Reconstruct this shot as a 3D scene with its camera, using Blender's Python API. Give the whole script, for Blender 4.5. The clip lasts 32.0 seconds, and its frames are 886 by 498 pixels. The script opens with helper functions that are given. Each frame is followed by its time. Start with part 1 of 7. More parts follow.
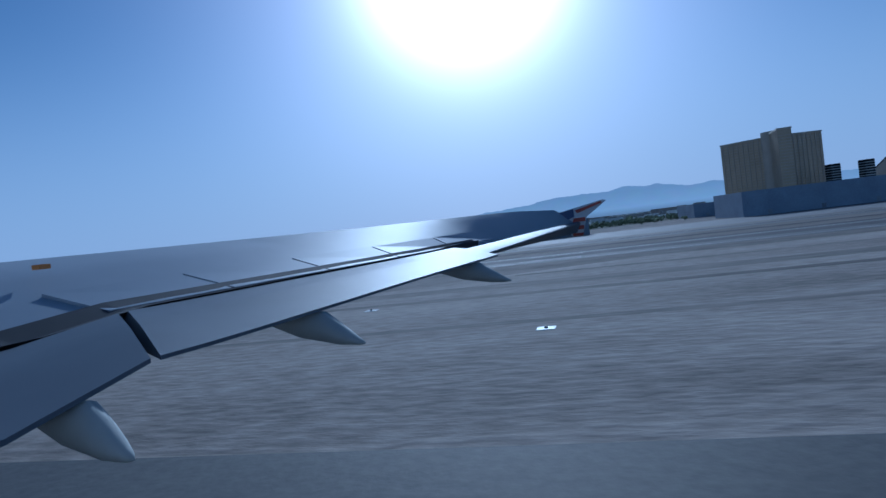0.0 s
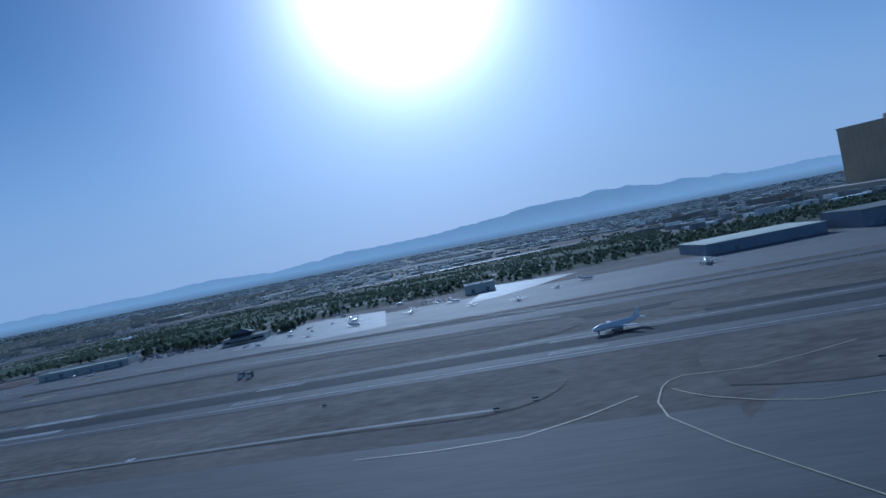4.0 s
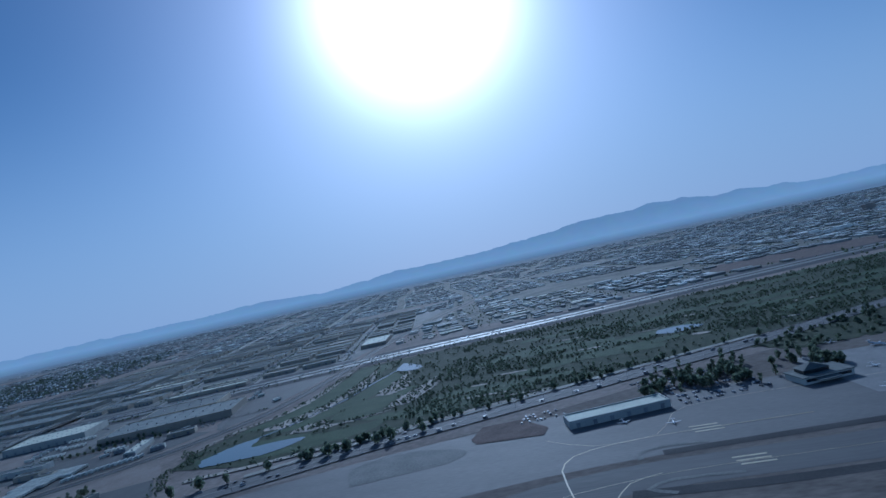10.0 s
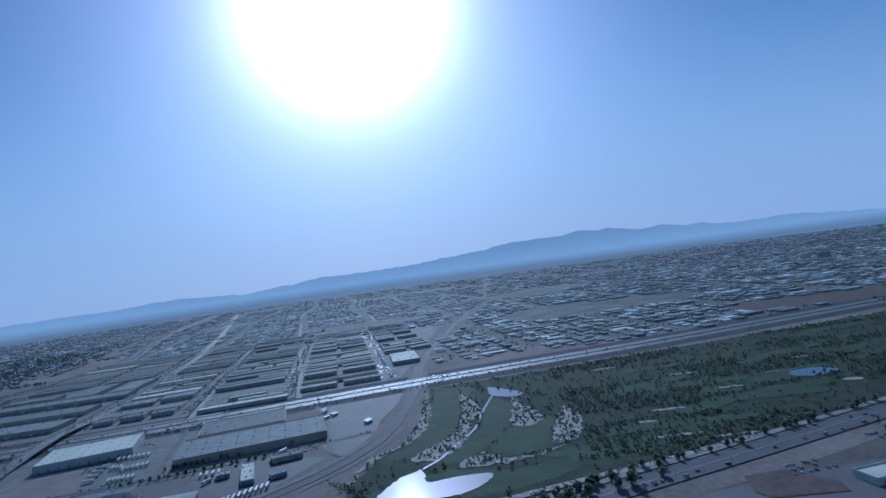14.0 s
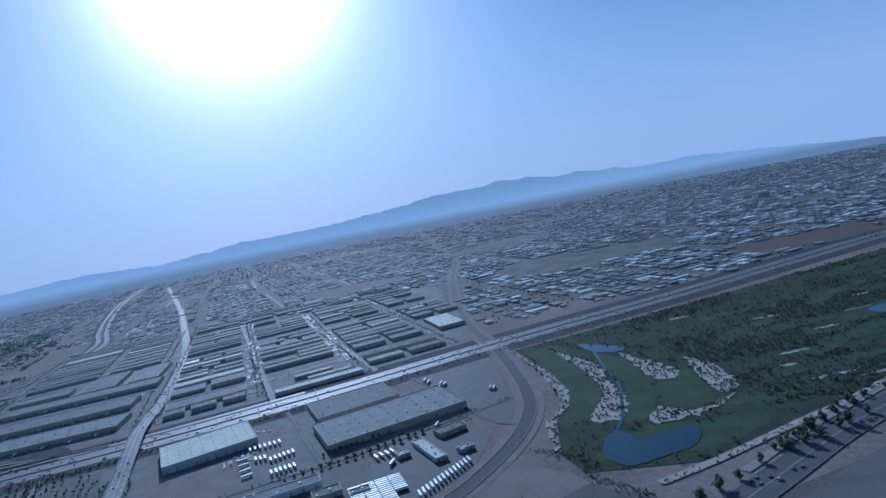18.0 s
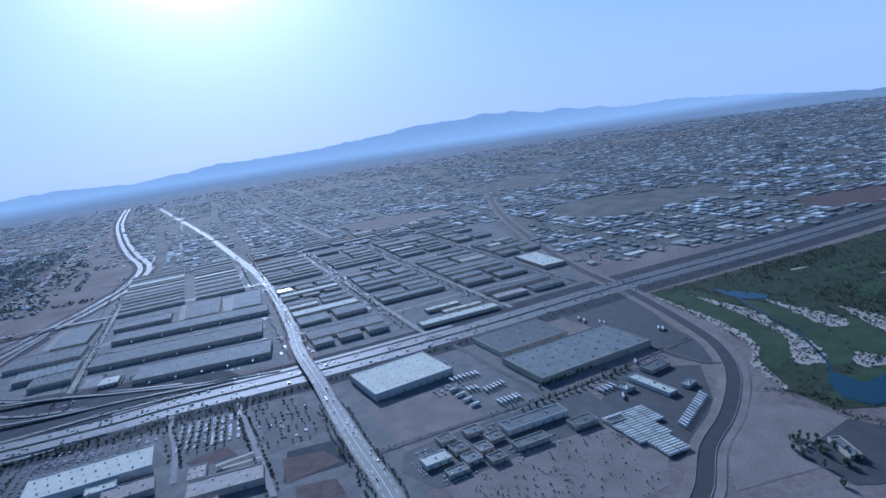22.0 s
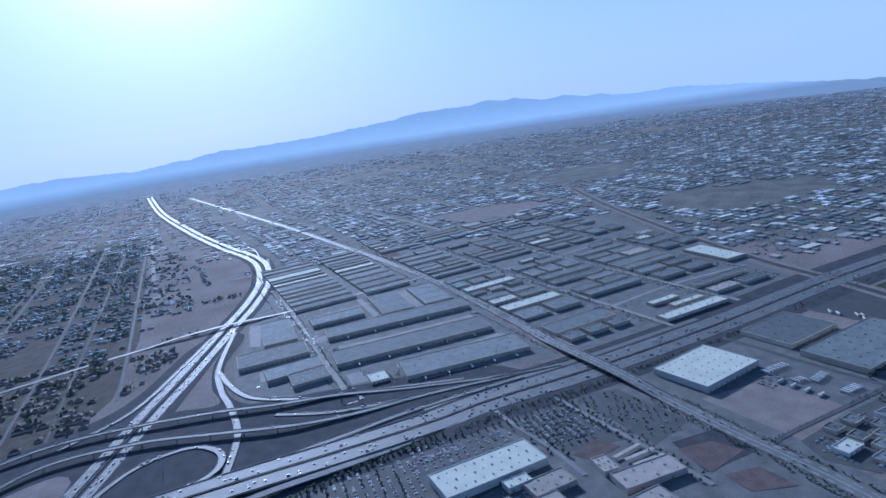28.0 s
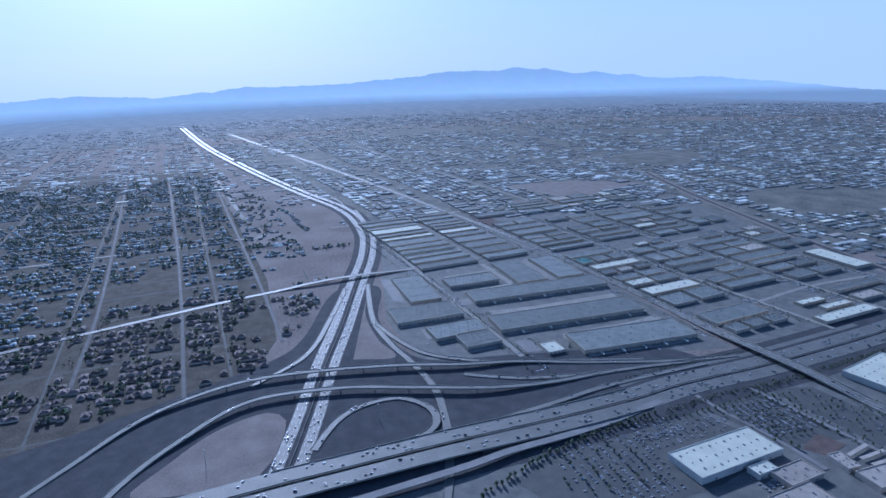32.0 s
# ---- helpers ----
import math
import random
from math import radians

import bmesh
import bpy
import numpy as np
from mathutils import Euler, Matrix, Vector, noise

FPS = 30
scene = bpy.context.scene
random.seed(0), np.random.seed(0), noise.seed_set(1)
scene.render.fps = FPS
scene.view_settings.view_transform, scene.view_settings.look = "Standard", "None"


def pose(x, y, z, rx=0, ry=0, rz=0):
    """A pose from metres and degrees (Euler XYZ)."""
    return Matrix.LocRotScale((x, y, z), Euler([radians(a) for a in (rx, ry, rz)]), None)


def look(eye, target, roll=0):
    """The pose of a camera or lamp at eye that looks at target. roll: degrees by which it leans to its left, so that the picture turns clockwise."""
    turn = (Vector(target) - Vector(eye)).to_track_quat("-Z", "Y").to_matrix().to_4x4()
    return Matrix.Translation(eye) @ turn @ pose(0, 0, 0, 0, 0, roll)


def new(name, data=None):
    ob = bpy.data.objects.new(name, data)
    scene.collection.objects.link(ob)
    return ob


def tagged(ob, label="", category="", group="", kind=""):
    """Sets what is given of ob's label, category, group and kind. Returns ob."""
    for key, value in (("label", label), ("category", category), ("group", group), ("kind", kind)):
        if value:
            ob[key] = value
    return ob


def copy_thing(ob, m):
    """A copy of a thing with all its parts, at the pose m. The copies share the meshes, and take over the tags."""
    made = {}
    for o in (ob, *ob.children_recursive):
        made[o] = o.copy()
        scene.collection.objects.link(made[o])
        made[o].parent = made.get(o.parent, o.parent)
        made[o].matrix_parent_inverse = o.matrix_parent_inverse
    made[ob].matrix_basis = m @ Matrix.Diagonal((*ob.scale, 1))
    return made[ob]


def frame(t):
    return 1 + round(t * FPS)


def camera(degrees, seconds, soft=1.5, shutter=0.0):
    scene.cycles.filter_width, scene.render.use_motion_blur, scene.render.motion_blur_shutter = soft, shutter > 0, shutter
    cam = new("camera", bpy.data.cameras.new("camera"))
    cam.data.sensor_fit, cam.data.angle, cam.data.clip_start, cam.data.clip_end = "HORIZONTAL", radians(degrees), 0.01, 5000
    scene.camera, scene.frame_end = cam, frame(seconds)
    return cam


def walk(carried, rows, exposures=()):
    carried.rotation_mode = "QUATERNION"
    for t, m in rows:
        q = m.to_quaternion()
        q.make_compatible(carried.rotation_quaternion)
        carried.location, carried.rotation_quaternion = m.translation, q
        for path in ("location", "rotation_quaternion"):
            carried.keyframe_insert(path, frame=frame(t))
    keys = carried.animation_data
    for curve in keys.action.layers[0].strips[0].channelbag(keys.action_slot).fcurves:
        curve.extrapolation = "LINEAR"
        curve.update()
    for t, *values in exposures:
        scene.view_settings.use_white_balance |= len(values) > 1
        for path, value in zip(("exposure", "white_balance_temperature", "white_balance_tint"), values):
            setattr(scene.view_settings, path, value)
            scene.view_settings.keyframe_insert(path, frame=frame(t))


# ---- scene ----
# The plan is drawn at 1 : 2.5; K turns true metres into it.
K = 0.4
# haze tones painted as glow on the mountain backdrop, foot to ridge
FOOT_HAZE, MOUNTAIN_HAZE_LOW, MOUNTAIN_HAZE_HIGH = (0.29, 0.335, 0.385), (0.47, 0.56, 0.645), (0.375, 0.455, 0.545)
EXPOSURES = ((0.0, -0.76, 4090, 4), (10.0, -0.86, 4090, 4), (14.5, -0.66, 4140, 7), (18.0, -0.54, 4170, 9), (22.0, -0.18, 4200, 13), (25.0, -0.14, 4200, 14), (32.0, 0.04, 4260, 15))
HAZE = (7.9, 8.4, 9.5)
GLARE = ((22, 6), (160, 75), (2500, 150))
cam = camera(69.41, 32.0, soft=1.5)
# seconds, eye, target, roll
PATH = [
    (0.0, (0.00, 0.00, 6.14), (96.68, 25.46, 3.99), -6.93),
    (0.5, (-0.74, 17.22, 7.29), (96.11, 42.10, 6.29), -7.58),
    (1.0, (-1.37, 34.23, 8.96), (95.83, 57.71, 8.92), -7.54),
    (1.5, (-1.91, 51.04, 10.70), (95.57, 73.31, 10.86), -7.49),
    (2.0, (-2.37, 67.74, 12.33), (95.36, 88.90, 12.78), -7.99),
    (2.5, (-2.61, 84.25, 14.13), (95.27, 104.68, 15.06), -9.09),
    (3.0, (-2.78, 100.55, 16.31), (95.25, 120.32, 16.73), -10.07),
    (3.5, (-2.86, 116.69, 18.81), (95.28, 135.85, 18.46), -10.83),
    (4.0, (-2.86, 132.72, 21.54), (95.40, 151.29, 20.93), -11.30),
    (4.5, (-2.76, 148.68, 24.44), (95.60, 166.67, 24.81), -11.40),
    (5.0, (-2.56, 164.62, 27.44), (95.85, 182.02, 30.77), -11.06),
    (5.5, (-2.61, 180.15, 30.44), (95.57, 197.86, 37.16), -11.38),
    (6.0, (-2.71, 195.50, 33.51), (95.31, 214.09, 40.36), -12.09),
    (6.5, (-2.56, 210.94, 36.87), (95.33, 230.46, 42.88), -11.67),
    (7.0, (-2.29, 226.34, 40.40), (95.53, 246.15, 46.69), -11.19),
    (7.5, (-2.21, 241.86, 43.88), (95.48, 262.14, 50.69), -11.53),
    (8.0, (-2.44, 257.47, 47.29), (95.16, 278.35, 53.41), -12.23),
    (8.5, (-2.78, 273.09, 50.84), (94.72, 294.94, 54.98), -12.46),
    (9.0, (-3.12, 288.84, 54.35), (94.36, 310.85, 57.79), -12.47),
    (9.5, (-3.28, 304.57, 57.71), (94.25, 326.42, 60.92), -12.51),
    (10.0, (-3.10, 320.35, 60.86), (94.62, 341.39, 63.56), -12.49),
    (10.5, (-2.62, 336.10, 63.78), (95.35, 356.10, 65.61), -12.62),
    (11.0, (-1.87, 351.75, 66.67), (96.36, 370.46, 66.50), -12.39),
    (11.5, (-0.85, 367.32, 69.65), (97.73, 383.97, 67.42), -12.98),
    (12.0, (0.42, 382.98, 72.91), (99.54, 395.51, 68.61), -13.92),
    (12.5, (1.72, 398.81, 76.53), (101.55, 403.59, 73.32), -13.96),
    (13.0, (2.48, 414.53, 80.11), (102.37, 419.19, 80.65), -10.58),
    (13.5, (2.52, 429.91, 83.41), (102.19, 437.09, 87.33), -9.57),
    (14.0, (2.15, 445.00, 86.49), (101.87, 452.12, 88.59), -8.00),
    (14.5, (1.60, 459.87, 89.62), (101.52, 462.06, 86.39), -9.85),
    (15.0, (1.08, 474.65, 92.98), (100.93, 472.32, 87.98), -12.52),
    (15.5, (0.55, 489.43, 96.55), (100.26, 483.29, 92.03), -14.94),
    (16.0, (-0.01, 504.28, 100.30), (99.54, 495.38, 97.22), -16.02),
    (16.5, (-0.66, 519.28, 104.24), (98.79, 508.98, 102.24), -14.68),
    (17.0, (-1.39, 534.51, 108.35), (98.08, 524.49, 105.78), -9.85),
    (17.5, (-2.08, 549.98, 112.65), (97.47, 541.61, 108.22), -9.19),
    (18.0, (-2.78, 565.82, 117.10), (96.74, 559.49, 109.56), -11.18),
    (18.5, (-3.53, 582.08, 121.67), (95.92, 578.32, 111.96), -9.16),
    (19.0, (-4.24, 598.83, 126.32), (94.90, 594.41, 113.95), -8.07),
    (19.5, (-4.93, 616.06, 130.92), (93.83, 609.77, 116.50), -7.52),
    (20.0, (-5.55, 633.66, 135.41), (92.78, 624.08, 119.87), -11.93),
    (20.5, (-6.03, 651.42, 139.77), (91.81, 639.53, 122.91), -7.05),
    (21.0, (-5.99, 669.28, 143.91), (91.58, 657.63, 125.34), -7.47),
    (21.5, (-5.38, 687.11, 147.84), (91.98, 674.80, 128.62), -7.85),
    (22.0, (-4.40, 704.79, 151.57), (93.11, 693.85, 132.27), -8.44),
    (22.5, (-3.22, 722.26, 155.12), (94.43, 712.26, 136.03), -9.31),
    (23.0, (-1.99, 739.65, 158.62), (95.57, 729.15, 139.33), -7.94),
    (23.5, (-0.75, 757.07, 162.08), (96.83, 746.68, 142.80), -7.53),
    (24.0, (0.55, 774.53, 165.55), (98.24, 765.92, 145.97), -6.72),
    (24.5, (2.05, 792.12, 169.06), (99.40, 781.52, 148.78), -8.80),
    (25.0, (3.73, 809.87, 172.66), (100.76, 797.16, 152.07), -9.51),
    (25.5, (5.46, 827.75, 176.38), (102.38, 814.80, 155.42), -9.00),
    (26.0, (7.28, 845.72, 180.21), (104.01, 832.16, 158.76), -8.80),
    (26.5, (9.21, 863.79, 184.08), (105.72, 849.48, 162.14), -8.79),
    (27.0, (11.29, 881.94, 187.91), (107.61, 866.96, 165.61), -8.79),
    (27.5, (13.54, 900.17, 191.63), (109.78, 884.84, 169.21), -8.67),
    (28.0, (15.98, 918.47, 195.17), (112.31, 903.32, 172.99), -8.28),
    (28.5, (18.61, 936.95, 198.44), (115.12, 922.97, 176.31), -6.56),
    (29.0, (21.42, 955.61, 201.44), (117.95, 942.16, 179.05), -6.14),
    (29.5, (24.38, 974.36, 204.24), (120.55, 958.29, 182.03), -6.72),
    (30.0, (27.40, 993.13, 206.90), (123.19, 975.13, 184.51), -4.85),
    (30.5, (30.47, 1012.00, 209.39), (125.79, 992.14, 186.59), -5.91),
    (31.0, (33.62, 1030.90, 211.73), (129.16, 1014.17, 187.41), -3.74),
    (31.5, (36.95, 1049.83, 213.92), (131.88, 1033.21, 187.26), -1.59),
    (32.0, (40.44, 1068.80, 216.05), (134.95, 1052.31, 187.85), -1.53),
]
walk(cam, [(t, look(e, g, r)) for t, e, g, r in PATH], EXPOSURES)

# ---- sky and sun ----
SUN_AZ, SUN_EL = radians(80), radians(23)
world = bpy.data.worlds.new("sky")
scene.world = world
world.use_nodes = True
wn, wl = world.node_tree.nodes, world.node_tree.links
sky = wn.new("ShaderNodeTexSky")
sky.sky_type, sky.sun_disc = "NISHITA", False
sky.sun_elevation, sky.sun_rotation = SUN_EL, SUN_AZ
sky.air_density, sky.dust_density, sky.ozone_density = 1.0, 0.6, 2.5
# a pale haze layer low in the sky and the glare round the sun
SUN_DIR = Vector((math.sin(SUN_AZ) * math.cos(SUN_EL), math.cos(SUN_AZ) * math.cos(SUN_EL), math.sin(SUN_EL)))
coord = wn.new("ShaderNodeTexCoord")
split = wn.new("ShaderNodeSeparateXYZ")
wl.new(coord.outputs["Generated"], split.inputs[0])
low = wn.new("ShaderNodeMapRange")
low.interpolation_type = "SMOOTHERSTEP"
low.inputs["From Min"].default_value, low.inputs["From Max"].default_value = -0.05, 0.42
low.inputs["To Min"].default_value, low.inputs["To Max"].default_value = 0.92, 0.0
wl.new(split.outputs["Z"], low.inputs["Value"])
veil = wn.new("ShaderNodeMix")
veil.data_type = "RGBA"
wl.new(low.outputs["Result"], veil.inputs["Factor"])
wl.new(sky.outputs[0], veil.inputs["A"])
veil.inputs["B"].default_value = (*HAZE, 1)
dot = wn.new("ShaderNodeVectorMath")
dot.operation = "DOT_PRODUCT"
dot.inputs[1].default_value = SUN_DIR
wl.new(coord.outputs["Generated"], dot.inputs[0])
total = veil.outputs["Result"]
for power, gain in GLARE:
    clip = wn.new("ShaderNodeMath")
    clip.operation = "MAXIMUM"
    clip.inputs[1].default_value = 0.0
    wl.new(dot.outputs["Value"], clip.inputs[0])
    pw = wn.new("ShaderNodeMath")
    pw.operation = "POWER"
    pw.inputs[1].default_value = power
    wl.new(clip.outputs[0], pw.inputs[0])
    plus = wn.new("ShaderNodeMix")
    plus.data_type, plus.blend_type, plus.clamp_result = "RGBA", "ADD", False
    wl.new(pw.outputs[0], plus.inputs["Factor"])
    wl.new(total, plus.inputs["A"])
    plus.inputs["B"].default_value = (gain * 1.24, gain * 0.98, gain * 0.98, 1)
    total = plus.outputs["Result"]
wn["Background"].inputs["Strength"].default_value = 0.075
wl.new(total, wn["Background"].inputs["Color"])
sun = new("sun", bpy.data.lights.new("sun", "SUN"))
sun.data.energy, sun.data.angle, sun.data.color = 3.5, radians(0.53), (1.0, 0.905, 0.77)
sun.matrix_world = look((0, 0, 400), tuple(Vector((0, 0, 400)) - SUN_DIR))


# ---- materials ----
def material(name, a, b, rough=0.8, size=2.0, fine=0.2, metal=0.0, bump=0.0, spread=0.0, spec=0.5, island=False, streak=1.0, skew=False):
    """Two tones mixed by coarse and fine noise in world space; spread varies the tone from piece to piece, skew makes bright pieces rare."""
    if rough >= 0.9:
        spec = min(spec, 0.15)
    m = bpy.data.materials.new(name)
    m.use_nodes = True
    n, l = m.node_tree.nodes, m.node_tree.links
    bsdf = n["Principled BSDF"]
    geo = n.new("ShaderNodeNewGeometry")
    coarse, grain = n.new("ShaderNodeTexNoise"), n.new("ShaderNodeTexNoise")
    place_out = geo.outputs["Position"]
    if streak != 1.0:
        stretch = n.new("ShaderNodeVectorMath")
        stretch.operation = "MULTIPLY"
        stretch.inputs[1].default_value = (1, streak, 1)
        l.new(geo.outputs["Position"], stretch.inputs[0])
        place_out = stretch.outputs[0]
    for tex, s, d in ((coarse, size, 5), (grain, fine, 4)):
        tex.inputs["Scale"].default_value, tex.inputs["Detail"].default_value = 1 / s, d
        l.new(place_out, tex.inputs["Vector"])
    mean = n.new("ShaderNodeMath")
    mean.operation = "MULTIPLY_ADD"
    mean.inputs[1].default_value, mean.inputs[2].default_value = 0.45, 0.0
    l.new(grain.outputs["Fac"], mean.inputs[0])
    add = n.new("ShaderNodeMath")
    add.operation = "MULTIPLY_ADD"
    add.inputs[1].default_value = 0.55
    l.new(coarse.outputs["Fac"], add.inputs[0])
    l.new(mean.outputs[0], add.inputs[2])
    ramp = n.new("ShaderNodeValToRGB")
    ramp.color_ramp.elements[0].position, ramp.color_ramp.elements[1].position = 0.36, 0.64
    ramp.color_ramp.elements[0].color, ramp.color_ramp.elements[1].color = (*a, 1), (*b, 1)
    l.new(add.outputs[0], ramp.inputs["Fac"])
    out = ramp.outputs["Color"]
    if spread:
        info = n.new("ShaderNodeObjectInfo")
        value = n.new("ShaderNodeMapRange")
        value.inputs["To Min"].default_value, value.inputs["To Max"].default_value = 1 - spread, 1 + spread
        chance = geo.outputs["Random Per Island"] if island else info.outputs["Random"]
        if skew:
            rare = n.new("ShaderNodeMath")
            rare.operation = "POWER"
            rare.inputs[1].default_value = 3.0
            l.new(chance, rare.inputs[0])
            chance = rare.outputs[0]
            value.inputs["To Max"].default_value = 2.1
        l.new(chance, value.inputs["Value"])
        hsv = n.new("ShaderNodeHueSaturation")
        l.new(out, hsv.inputs["Color"])
        l.new(value.outputs["Result"], hsv.inputs["Value"])
        out = hsv.outputs["Color"]
    l.new(out, bsdf.inputs["Base Color"])
    bsdf.inputs["Roughness"].default_value, bsdf.inputs["Metallic"].default_value = rough, metal
    bsdf.inputs["Specular IOR Level"].default_value = spec
    if bump:
        bp = n.new("ShaderNodeBump")
        bp.inputs["Strength"].default_value, bp.inputs["Distance"].default_value = bump, 0.3
        l.new(grain.outputs["Fac"], bp.inputs["Height"])
        l.new(bp.outputs["Normal"], bsdf.inputs["Normal"])
    return m


